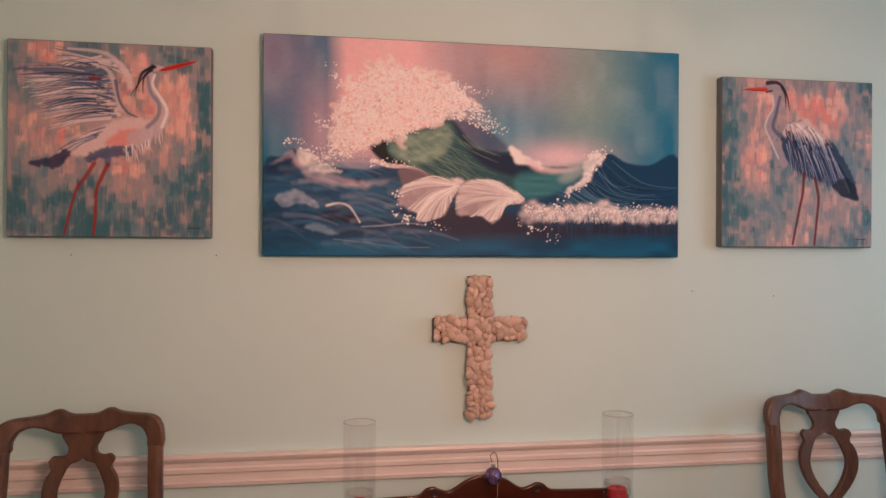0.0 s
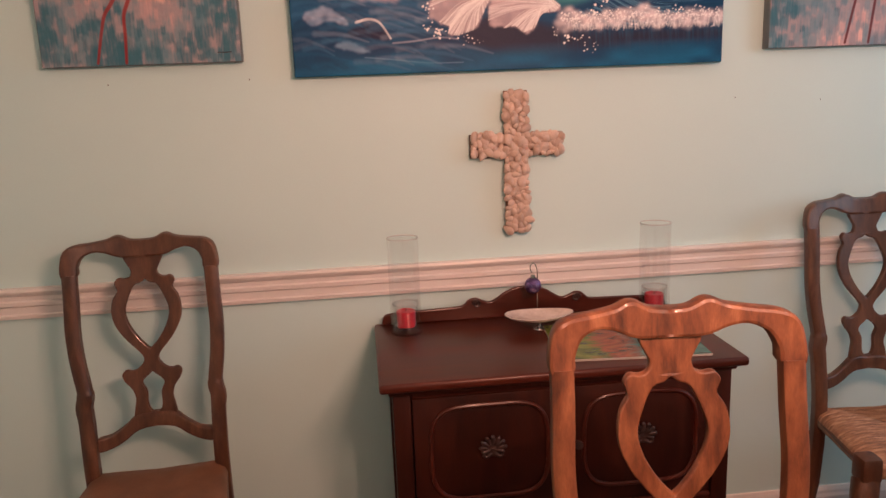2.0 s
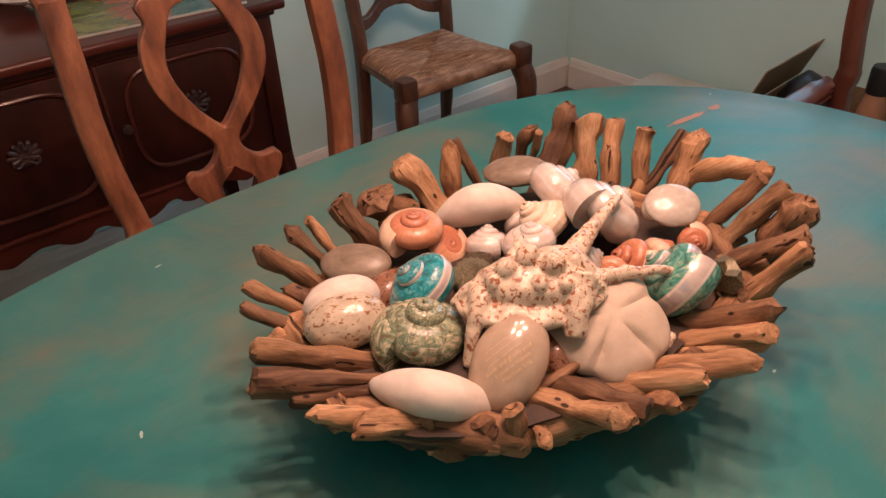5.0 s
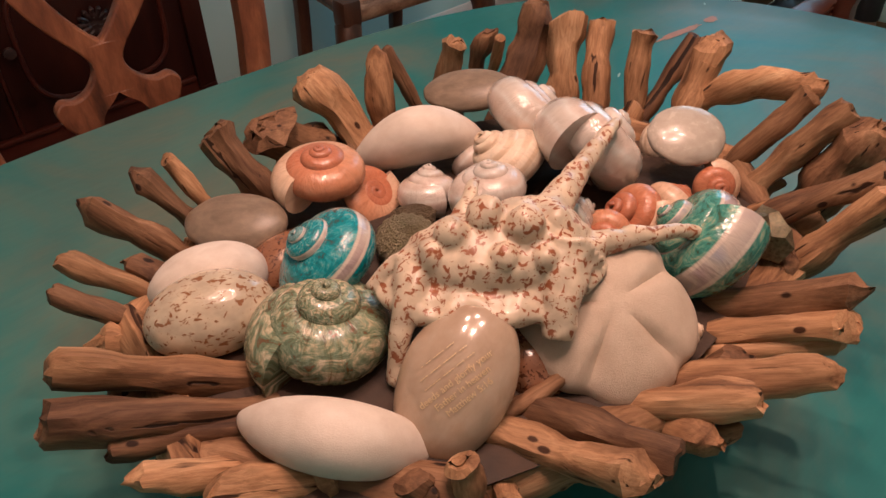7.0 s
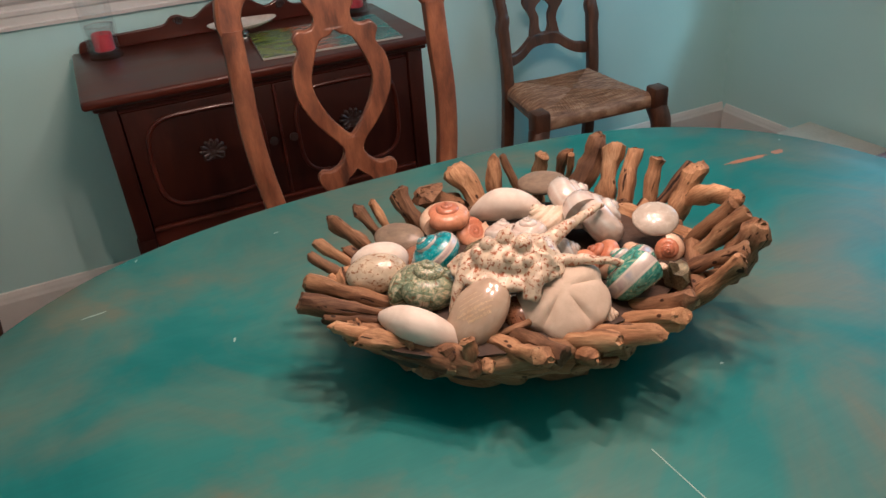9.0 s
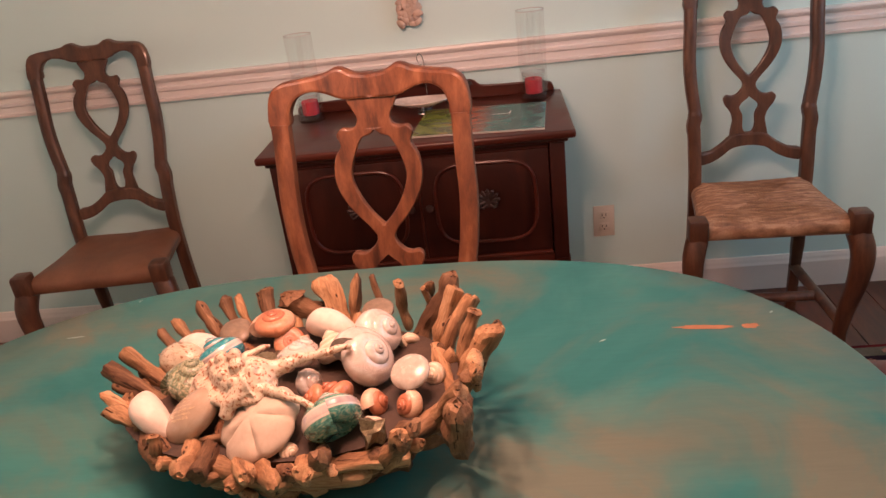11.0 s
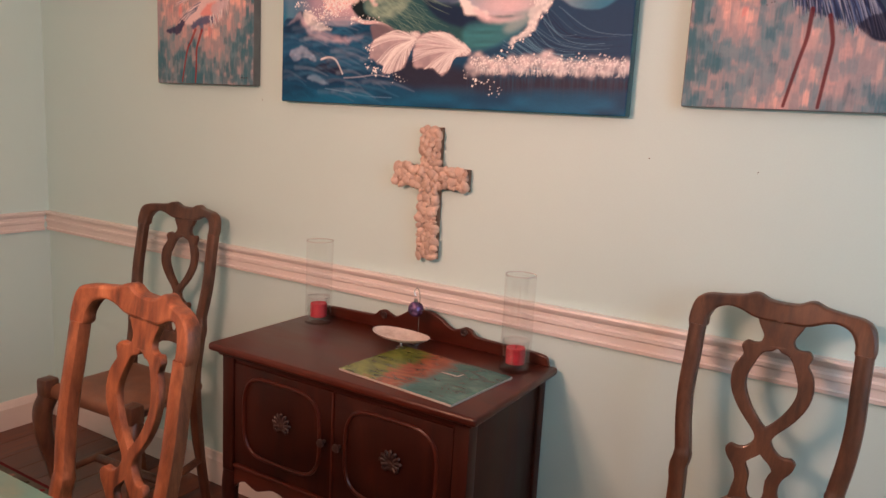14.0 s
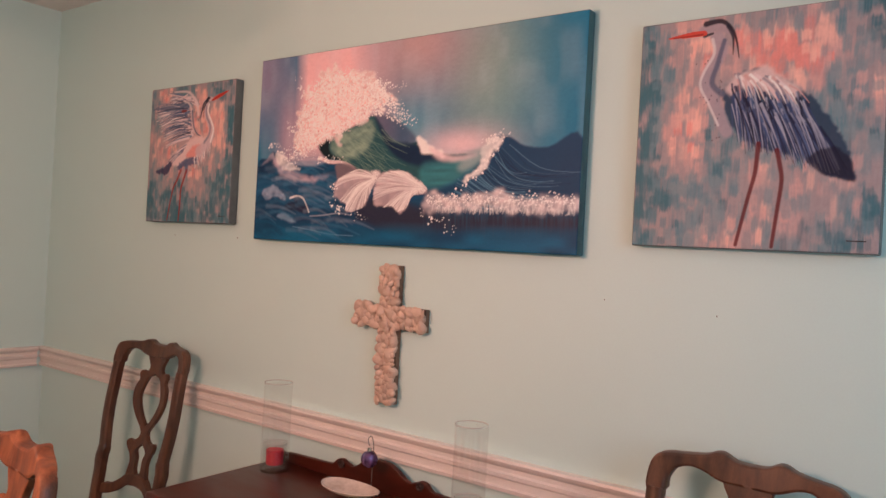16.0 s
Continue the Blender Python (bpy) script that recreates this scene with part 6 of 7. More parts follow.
# lower courses of logs that make the sides
for tier, (ra, rb, z, rr) in enumerate(((0.148, 0.098, 0.8075, 0.0105), (0.170, 0.117, 0.826, 0.0115), (0.192, 0.134, 0.845, 0.0125), (0.208, 0.148, 0.862, 0.012))):
    for k in range(9):
        a0, a1 = 2 * math.pi * (k + 0.35 * tier) / 9 - 0.07, 2 * math.pi * (k + 1 + 0.35 * tier) / 9 + 0.07
        pts = []
        for a in (a0, a1):
            x, y = ra * math.cos(a), rb * math.sin(a)
            c, s = math.cos(radians(-14)), math.sin(radians(-14))
            pts.append((0.518 + c * x - s * y, -1.692 + s * x + c * y, z + rng.uniform(-0.001, 0.002)))
        stick(pts[0], pts[1], rr * rng.uniform(0.9, 1.1), k % 3 == 1, 0.0, 0.0)
# Added filler mound under the shells; its dark colour stands for shade in gaps.
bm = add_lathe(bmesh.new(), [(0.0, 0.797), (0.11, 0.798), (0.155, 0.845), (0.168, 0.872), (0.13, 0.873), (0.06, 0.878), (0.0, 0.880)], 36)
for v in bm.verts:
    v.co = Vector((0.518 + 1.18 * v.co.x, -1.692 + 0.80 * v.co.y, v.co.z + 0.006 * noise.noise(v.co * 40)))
part("bed", bm, GAP_SHADE, bowl, "added filler mound, coloured dark for the shaded gaps")

# ---------------------------------------------------------------- shells and stones in the bowl
RIGHT, AWAY = Vector((0.737, -0.676, 0)), Vector((0.676, 0.737, 0))


def facing(r, f, u, spin=0.0):
    """A turn that brings local z to the direction r to the right, f away and u up, as seen from the table's near side."""
    q = (RIGHT * r + AWAY * f + Vector((0, 0, u))).normalized().to_track_quat("Z", "Y")
    return q.to_matrix().to_4x4() @ pose(0, 0, 0, 0, 0, spin)


def turban(name, mat, turns=3.8, grow=2.45, drop=0.95, fat=0.50, ribs=0.0, knobs=0):
    """A coiled shell with its point up; about 2 wide."""
    bm, per, seg = bmesh.new(), 30, 24
    total = int(turns * per)
    tag = bm.verts.layers.float_color.new("whorl")
    rings = []
    for i in range(total + 1):
        th = 2 * math.pi * i / per
        left_turns = turns - i / per
        s = 1.32 ** -left_turns if left_turns < 1 else grow ** (1 - left_turns) / 1.32
        c, sn = math.cos(th), math.sin(th)
        ring = []
        for k in range(seg):
            a = 2 * math.pi * k / seg
            rr = fat * s * (1 + ribs * math.cos(7 * a) + (0.10 * max(0, math.cos(knobs * th)) * max(0, math.cos(a - 1.0)) if knobs else 0))
            rad = 0.50 * s + rr * math.cos(a)
            ring.append(bm.verts.new((rad * c, rad * sn, -drop * s + rr * 1.02 * math.sin(a))))
            ring[-1][tag] = ((k / seg + 0.5) % 1.0, i / total, 0.0, 1.0)
        rings.append(ring)
    for a, b in zip(rings, rings[1:]):
        for k in range(seg):
            bm.faces.new((a[k], a[(k + 1) % seg], b[(k + 1) % seg], b[k]))
    bm.faces.new(rings[0])
    bm.faces.new(rings[-1][::-1])
    for v in bm.verts:
        v.co.z += 0.5 * (drop + fat)
    return finish(bm, name, mat)


def banded(name, stops, bands=3.0, rough=0.25, coat=0.5, streak=14.0, distort=2.0, mix=0.5, dark=(0.3, 0.3, 0.3)):
    """Shell colours in bands round the shell's axis, broken up by streaks across the whorl."""
    m, nt, ns, p = nodes_of(name)
    v = coords(nt, offset=False)
    w = nt.nodes.new("ShaderNodeTexWave")
    w.wave_type, w.bands_direction = "BANDS", "Z"
    w.inputs["Scale"].default_value, w.inputs["Distortion"].default_value, w.inputs["Detail"].default_value = bands, distort, 3
    nt.links.new(v, w.inputs["Vector"])
    col = ramp_node(nt, w.outputs["Fac"], stops)
    n = noise_node(nt, coords(nt, (1, 1, 0.35), False), streak, 4, 0.65, 1.5)
    g = ramp_node(nt, n, [(0.38, dark), (0.56, (1, 1, 1))])
    col = mix_node(nt, mix, col, g, "MULTIPLY")
    nt.links.new(col, p.inputs["Base Color"])
    p.inputs["Roughness"].default_value = rough
    p.inputs["Coat Weight"].default_value, p.inputs["Coat Roughness"].default_value = coat, 0.1
    bump_node(nt, n, 0.15, 0.02, p)
    return m


def whorled(name, stops, along, streaks, band=(), band_col=(0.36, 0.29, 0.29), edge=(0.58, 0.51, 0.44), rough=0.18, coat=0.7, deep=0.3):
    """Shell colours that follow the coil: mottled ground, growth streaks across the whorl, and pearly bands (start, end) wound round it."""
    m, nt, ns, p = nodes_of(name)
    at = nt.nodes.new("ShaderNodeAttribute")
    at.attribute_name = "whorl"
    sep = nt.nodes.new("ShaderNodeSeparateXYZ")
    nt.links.new(at.outputs["Vector"], sep.inputs[0])

    def coil(scale, detail, distort):
        mp = nt.nodes.new("ShaderNodeMapping")
        mp.inputs["Scale"].default_value = scale
        nt.links.new(at.outputs["Vector"], mp.inputs["Vector"])
        return noise_node(nt, mp.outputs[0], 1.0, detail, 0.65, distort)
    ground = coil((11, 46, 1), 6, 2.2)
    col = ramp_node(nt, ground, stops)
    if along:
        col = mix_node(nt, deep, col, ramp_node(nt, sep.outputs["Y"], along))
    lines = coil((5, 120, 1), 3, 1.2)
    col = mix_node(nt, 0.8, col, ramp_node(nt, lines, streaks), "MULTIPLY")
    sheen = ramp_node(nt, coil((3, 20, 1), 2, 0.6), [(0.35, band_col), (0.5, tuple(0.9 * c for c in edge)), (0.65, (0.30, 0.31, 0.37))])
    for b0, b1 in band:
        rim = ramp_node(nt, sep.outputs["X"], [(b0 - 0.022, (0, 0, 0)), (b0 - 0.014, (1, 1, 1)), (b1 + 0.014, (1, 1, 1)), (b1 + 0.022, (0, 0, 0))])
        core = ramp_node(nt, sep.outputs["X"], [(b0, (0, 0, 0)), (b0 + 0.006, (1, 1, 1)), (b1 - 0.006, (1, 1, 1)), (b1, (0, 0, 0))])
        col = mix_node(nt, core, mix_node(nt, rim, col, edge), sheen)
    nt.links.new(col, p.inputs["Base Color"])
    p.inputs["Roughness"].default_value = rough
    p.inputs["Coat Weight"].default_value, p.inputs["Coat Roughness"].default_value = coat, 0.08
    bump_node(nt, lines, 0.12, 0.02, p)
    return m


def spotted(name, base, spot_col, scale, thresh, rough=0.2, coat=0.6):
    m, nt, ns, p = nodes_of(name)
    v = coords(nt, offset=False)
    n = noise_node(nt, v, scale, 3, 0.55, 0.8)
    wash = noise_node(nt, v, scale * 0.3, 3)
    b = ramp_node(nt, wash, [(0.35, tuple(0.72 * c for c in base)), (0.65, base)])
    f = ramp_node(nt, n, [(thresh, (0, 0, 0)), (thresh + 0.05, (1, 1, 1))])
    col = mix_node(nt, f, b, spot_col)
    nt.links.new(col, p.inputs["Base Color"])
    p.inputs["Roughness"].default_value, p.inputs["Coat Weight"].default_value = rough, coat
    bump_node(nt, wash, 0.2, 0.003, p)
    return m


def put(name, me, centre, size, turn, label, category, group="shells in the bowl"):
    m = Matrix.Translation(centre) @ turn @ Matrix.Diagonal((*(size if hasattr(size, "__len__") else (size,) * 3), 1))
    return solo(name, me, None, m, label, category, group)


def pebble(name, mat, bumps=0.04, sub=4, shape=None):
    bm = bmesh.new()
    bmesh.ops.create_icosphere(bm, subdivisions=sub, radius=1.0)
    for v in bm.verts:
        d = v.co.normalized()
        v.co = d * (1 + bumps * noise.noise(d * 1.7))
        if shape:
            shape(v)
    return finish(bm, name, mat)


FAINT = [(0.3, (0.75, 0.72, 0.68)), (0.55, (1, 1, 1))]
TURQ = whorled("turquoise_shell", [(0.37, (0.06, 0.05, 0.03)), (0.42, (0.015, 0.15, 0.18)), (0.50, (0.025, 0.26, 0.31)), (0.57, (0.09, 0.36, 0.38)), (0.66, (0.40, 0.48, 0.42))],
               [(0.0, (0.45, 0.36, 0.30)), (0.30, (0.36, 0.32, 0.26)), (0.42, (0.025, 0.24, 0.29)), (1.0, (0.025, 0.25, 0.29))], FAINT, [(0.50, 0.55)])
GREENS = whorled("green_turban_shell", [(0.37, (0.16, 0.085, 0.04)), (0.43, (0.13, 0.18, 0.11)), (0.51, (0.23, 0.28, 0.18)), (0.57, (0.40, 0.38, 0.25)), (0.64, (0.60, 0.53, 0.38))],
                 (), [(0.32, (0.42, 0.28, 0.18)), (0.44, (0.85, 0.82, 0.74)), (0.6, (1, 1, 1))], rough=0.26, coat=0.45)
JADE = whorled("jade_banded_shell", [(0.38, (0.05, 0.10, 0.06)), (0.44, (0.05, 0.21, 0.17)), (0.54, (0.11, 0.30, 0.23)), (0.66, (0.36, 0.42, 0.28))], (), FAINT, [(0.48, 0.57)])
ORANGE = whorled("orange_top_shell", [(0.3, (0.46, 0.21, 0.11)), (0.5, (0.64, 0.40, 0.25)), (0.75, (0.72, 0.55, 0.40))],
                 [(0.0, (0.30, 0.07, 0.03)), (0.74, (0.42, 0.12, 0.05)), (0.84, (0.52, 0.22, 0.11)), (0.92, (0.62, 0.42, 0.28)), (1.0, (0.68, 0.51, 0.37))], FAINT, rough=0.3, coat=0.4, deep=0.8)
PEARLY = banded("pearl_turban_shell", [(0.1, (0.56, 0.50, 0.44)), (0.5, (0.66, 0.63, 0.58)), (0.9, (0.60, 0.50, 0.43))], 0.5, 0.14, 1.0, 2.2, 3.0, 0.35, (0.72, 0.62, 0.55))
CREAM = banded("cream_spiral_shell", [(0.2, (0.60, 0.46, 0.32)), (0.6, (0.74, 0.62, 0.48))], 1.5, 0.4, 0.2, 6, 1.0, 0.2)
COWRIE = spotted("spotted_cowrie", (0.56, 0.47, 0.34), (0.22, 0.10, 0.04), 7.5, 0.575)
BROWNCOW = spotted("brown_cowrie", (0.26, 0.12, 0.06), (0.07, 0.025, 0.012), 8, 0.54)
CHALK = surface("chalk_white_shell", [(0.3, (0.58, 0.50, 0.42)), (0.7, (0.68, 0.61, 0.53))], 3, 40, 0.6, 0.1, 0.01, fine_mix=0.08)
DOLLAR = surface("sand_dollar", [(0.3, (0.46, 0.37, 0.28)), (0.7, (0.55, 0.46, 0.36))], 3, 60, 0.75, 0.2, 0.01, fine_mix=0.15)
ONYX = surface("polished_onyx_stone", [(0.3, (0.34, 0.25, 0.17)), (0.6, (0.42, 0.32, 0.23)), (0.8, (0.50, 0.40, 0.30))], 2.2, 20, 0.14, 0.0, coat=0.6, fine_mix=0.05)
GREYSTONE = surface("grey_river_stone", [(0.3, (0.16, 0.12, 0.085)), (0.7, (0.27, 0.21, 0.15))], 3, 30, 0.35, 0.05, 0.01, fine_mix=0.15)
PALESTONE = surface("pale_river_stone", [(0.3, (0.40, 0.35, 0.29)), (0.7, (0.50, 0.45, 0.38))], 3, 30, 0.25, 0.03, 0.01, coat=0.4, fine_mix=0.1)
CONCH = spotted("spider_conch", (0.64, 0.53, 0.39), (0.26, 0.085, 0.03), 260, 0.545, 0.36, 0.25)
URCHIN = surface("urchin_test", [(0.3, (0.44, 0.38, 0.20)), (0.7, (0.60, 0.52, 0.33))], 6, 14, 0.6, 0.9, 0.06, fine_mix=0.4)
PYRITE = surface("pyrite", [(0.3, (0.12, 0.10, 0.06)), (0.7, (0.34, 0.29, 0.18))], 6, 20, 0.32, 0.3, 0.05, metal=0.8)
GOLD = surface("gold_leaf_lettering", [(0.3, (0.62, 0.46, 0.25)), (0.7, (0.72, 0.55, 0.32))], 20, 60, 0.35, 0.0)

put("turban_shell", turban("turban_shell", TURQ), (0.429, -1.664, 0.903), 0.0350, facing(-0.55, -0.12, 0.70, 40), "polished turquoise turban shell with silver bands", "seashell")
put("turban_shell", turban("turban_shell", GREENS, drop=1.05, grow=2.2, fat=0.55), (0.405, -1.694, 0.890), 0.0385, facing(0.08, 0.02, 0.95, 200), "mottled green turban shell in driftwood bowl", "seashell")
put("turban_shell", turban("turban_shell", JADE), (0.590, -1.784, 0.896), 0.0375, facing(-0.68, 0.25, 0.45, 150), "jade and cream banded turban shell", "seashell")
put("top_shell", turban("top_shell", ORANGE, 4.4, 2.0, 0.80, 0.42), (0.477, -1.594, 0.902), (0.0350, 0.0350, 0.030), facing(0.0, -0.05, 1.0, 90), "orange and cream cone-topped shell", "seashell")
put("top_shell", turban("top_shell", ORANGE, 3.0, 2.2, 0.5, 0.45), (0.500, -1.612, 0.882), (0.026, 0.026, 0.016), facing(0.5, -0.3, 0.6, 10), "small pale orange shell fragment", "seashell")
put("pearl_shell", turban("pearl_shell", PEARLY, 3.8, 2.4, 0.85), (0.622, -1.634, 0.902), 0.0345, facing(0.60, 0.30, 0.55, 250), "polished pearl turban shell", "seashell")
put("pearl_shell", turban("pearl_shell", PEARLY, 3.8, 2.4, 0.85), (0.614, -1.695, 0.906), 0.0420, facing(0.58, 0.25, 0.55, 180), "large polished pearl turban shell", "seashell")
put("pearl_shell", turban("pearl_shell", PEARLY, 4.0, 2.0, 0.9), (0.531, -1.684, 0.908), 0.0260, facing(-0.1, 0.1, 0.9, 30), "small pearl spiral shell", "seashell")
put("pearl_shell", turban("pearl_shell", PEARLY, 4.0, 1.9, 1.0), (0.525, -1.638, 0.888), 0.0220, facing(0.0, 0.3, 0.8, 120), "small golden pearl shell", "seashell")
put("spiral_shell", turban("spiral_shell", CREAM, 4.4, 1.7, 1.05, 0.40), (0.568, -1.657, 0.900), 0.0325, facing(-0.55, 0.1, 0.6, 60), "cream stepped spiral shell", "seashell")
put("spiral_shell", turban("spiral_shell", ORANGE, 4.0, 1.8, 1.2, 0.42), (0.585, -1.745, 0.893), 0.027, facing(-0.6, -0.2, 0.4, 60), "small orange spiral shell", "seashell")


def cowrie_shape(v):
    v.co.z *= 0.9 if v.co.z > 0 else 0.6


put("cowrie_shell", pebble("cowrie_shell", COWRIE, 0.02, 4, cowrie_shape), (0.371, -1.643, 0.886), (0.0335, 0.0235, 0.0235), facing(0.05, -0.3, 0.95) @ pose(0, 0, 0, 0, 0, 10), "cream cowrie shell with brown spots", "seashell")
put("cowrie_shell", pebble("cowrie_shell", BROWNCOW, 0.02, 4, cowrie_shape), (0.430, -1.622, 0.872), (0.028, 0.020, 0.020), facing(0.2, -0.2, 0.95), "glossy dark brown cowrie shell", "seashell")
put("cowrie_shell", pebble("cowrie_shell", BROWNCOW, 0.02, 4, cowrie_shape), (0.471, -1.768, 0.874), (0.024, 0.017, 0.018), facing(0.2, -0.2, 0.95) @ pose(0, 0, 0, 0, 0, 80), "small dark brown cowrie shell", "seashell")


def clam_shape(v):
    # a half shell: high round back, flat cut edge, drawn to two points
    x, y, z = v.co
    v.co = Vector((x * (1 - 0.10 * z), y * (0.55 + 0.25 * z), (z if z > 0 else 0.30 * z) * math.sqrt(max(0.02, 1 - 0.55 * x * x)) - 0.25 * x * x))


put("clam_shell", pebble("clam_shell", CHALK, 0.03, 4, clam_shape), (0.375, -1.744, 0.879), (0.0465, 0.028, 0.0295), facing(0.08, -0.62, 0.72) @ pose(0, 0, 0, 0, 0, -16), "smooth white crescent clam shell", "seashell")
put("clam_shell", pebble("clam_shell", CHALK, 0.03, 4, clam_shape), (0.551, -1.600, 0.893), (0.0455, 0.030, 0.030), facing(0.0, -0.45, 0.85) @ pose(0, 0, 0, 0, 0, 12), "smooth white crescent clam shell", "seashell")
put("white_pebble", pebble("white_pebble", CHALK, 0.04), (0.384, -1.618, 0.884), (0.032, 0.021, 0.022), facing(0.0, -0.1, 1.0) @ pose(0, 0, 0, 0, 0, 25), "smooth chalk-white pebble shell", "seashell")


def dollar_shape(v):
    x, y, z = v.co
    a, r = math.atan2(y, x), math.hypot(x, y)
    groove = max(0.0, math.cos(5 * a)) ** 8 * max(0.0, 1 - abs(r - 0.62) / 0.55) * 2.2
    lobe = 1 - 0.07 * max(0.0, math.cos(5 * a)) ** 3
    v.co = Vector((x * lobe, y * lobe, (0.50 if z > 0 else 0.35) * z - (0.045 * groove if z > 0 else 0)))


put("sand_dollar", pebble("sand_dollar", DOLLAR, 0.05, 5, dollar_shape), (0.511, -1.783, 0.889), (0.047, 0.045, 0.042), facing(0.05, -0.45, 0.85) @ pose(0, 0, 0, 0, 0, 100), "puffy cream sand dollar with five petals", "sand dollar")
stone = put("engraved_stone", pebble("engraved_stone", ONYX, 0.03), (0.429, -1.763, 0.889), (0.0265, 0.039, 0.017), facing(-0.05, -0.62, 0.75) @ pose(0, 0, 0, 0, 0, -22), "polished tan stone engraved with gold lettering", "stone", "stones in the bowl")


def engrave(line, off, height, mat):
    """Letters laid over the stone's rounded face, off metres down from its middle."""
    cu = bpy.data.curves.new("lettering", "FONT")
    cu.body, cu.size, cu.align_x = line, height, "CENTER"
    tmp = bpy.data.objects.new("lettering", cu)
    scene.collection.objects.link(tmp)
    me = bpy.data.meshes.new_from_object(tmp.evaluated_get(bpy.context.evaluated_depsgraph_get()))
    bpy.data.objects.remove(tmp)
    bpy.data.curves.remove(cu)
    c, s = math.cos(radians(62)), math.sin(radians(62))
    for v in me.vertices:
        x, y = (c * v.co.x - s * (v.co.y - off)) / 0.0265, (s * v.co.x + c * (v.co.y - off)) / 0.039
        v.co = Vector((x, y, 1.036 * math.sqrt(max(0.02, 1 - x * x - y * y))))
    me.materials.clear()
    me.materials.append(mat)
    part("engraved_line", me, mat, stone, "line of fine gold engraved lettering")


engrave("- -- ---- ---", -0.0125, 0.0046, GOLD)
engrave("--- ---- ----- ---", -0.0080, 0.0046, GOLD)
engrave("------ ---- --- ---", -0.0035, 0.0046, GOLD)
engrave("deeds and glorify your", 0.0012, 0.0044, GOLD)
engrave("Father in heaven", 0.0060, 0.0044, GOLD)
engrave("Matthew 5:16", 0.0108, 0.0044, GOLD)
put("river_stone", pebble("river_stone", PALESTONE, 0.04), (0.667, -1.727, 0.904), (0.025, 0.022, 0.009), facing(0.0, -0.45, 0.9), "flat pale polished stone", "stone", "stones in the bowl")
put("river_stone", pebble("river_stone", GREYSTONE, 0.04), (0.421, -1.584, 0.886), (0.032, 0.021, 0.0105), facing(-0.1, -0.25, 0.95) @ pose(0, 0, 0, 0, 0, 12), "flat grey-brown engraved stone", "stone", "stones in the bowl")
put("river_stone", pebble("river_stone", GREYSTONE, 0.04), (0.612, -1.585, 0.904), (0.033, 0.019, 0.0085), facing(-0.2, -0.3, 0.9) @ pose(0, 0, 0, 0, 0, 22), "flat dark grey-green stone", "stone", "stones in the bowl")


def urchin_shape(v):
    x, y, z = v.co
    a, r = math.atan2(y, x), math.hypot(x, y)
    v.co = Vector((x * (1 + 0.04 * math.cos(20 * a)), y * (1 + 0.04 * math.cos(20 * a)), 0.7 * z - (0.5 * (1 - r / 0.28) if z > 0 and r < 0.28 else 0)))


put("sea_urchin", pebble("sea_urchin", URCHIN, 0.0, 5, urchin_shape), (0.482, -1.668, 0.885), 0.019, facing(0.2, -0.3, 0.9), "ribbed olive sea urchin test with centre hole", "sea urchin")
put("sea_urchin", pebble("sea_urchin", surface("coral_rubble", [(0.3, (0.2, 0.14, 0.07)), (0.7, (0.38, 0.29, 0.17))], 3, 10, 0.7, 0.9, 0.05), 0.35, 3), (0.500, -1.652, 0.884), (0.0165, 0.009, 0.009), facing(0.1, -0.3, 0.95), "small pitted coral fragment", "coral")
put("pyrite_lump", pebble("pyrite_lump", PYRITE, 0.9, 2), (0.632, -1.803, 0.886), 0.0135, facing(0, 0, 1), "rough glittering pyrite lump", "stone", "stones in the bowl")

# spider conch: a knobbed body with long curved fingers, melted into one form
bm = bmesh.new()
BC = Vector((0.478, -1.737, 0.918))


def lump(c, r):
    res = bmesh.ops.create_icosphere(bm, subdivisions=3, radius=1.0)
    for v in res["verts"]:
        v.co = Vector(c) + (RIGHT * v.co.x * r[0] + AWAY * v.co.y * r[1] + Vector((0, 0, v.co.z * r[2])))


lump(BC, (0.042, 0.025, 0.020))
lump(BC + RIGHT * 0.018 + AWAY * 0.008 + Vector((0, 0, 0.003)), (0.030, 0.025, 0.020))
for r, f, u, s in ((-0.020, -0.004, 0.016, 0.010), (-0.004, 0.004, 0.021, 0.011), (0.014, -0.002, 0.020, 0.012), (0.030, 0.004, 0.016, 0.009), (-0.030, -0.010, 0.008, 0.009), (0.004, -0.016, 0.012, 0.008), (0.022, -0.014, 0.010, 0.008)):
    lump(BC + RIGHT * r + AWAY * f + Vector((0, 0, u + 0.001)), (s * 0.78, s * 0.78, s * 0.85))
lump(BC + RIGHT * -0.008 + AWAY * -0.010 + Vector((0, 0, -0.009)), (0.050, 0.029, 0.010))
lump(BC + RIGHT * 0.028 + AWAY * 0.002 + Vector((0, 0, -0.003)), (0.028, 0.027, 0.010))


def finger(tip, root, up, r, blunt=0.26):
    p0, p3 = BC + RIGHT * root[0] + AWAY * root[1] + Vector((0, 0, root[2])), Vector(tip)
    mid = (p0 + p3) / 2 + Vector((0, 0, up))
    pts = catmull([p0, mid, p3], 8)
    add_tube(bm, pts, [r * (blunt + 0.55 * (1 - k / (len(pts) - 1)) ** 0.8 + 0.95 * (1 - k / (len(pts) - 1)) ** 4) for k in range(len(pts))], 10)


finger((0.604, -1.715, 0.935), (0.024, 0.016, 0.004), 0.004, 0.0085)
finger((0.594, -1.801, 0.906), (0.036, 0.000, 0.002), 0.006, 0.0058)
finger((0.474, -1.783, 0.899), (0.034, -0.006, 0.002), 0.006, 0.0090, 0.75)
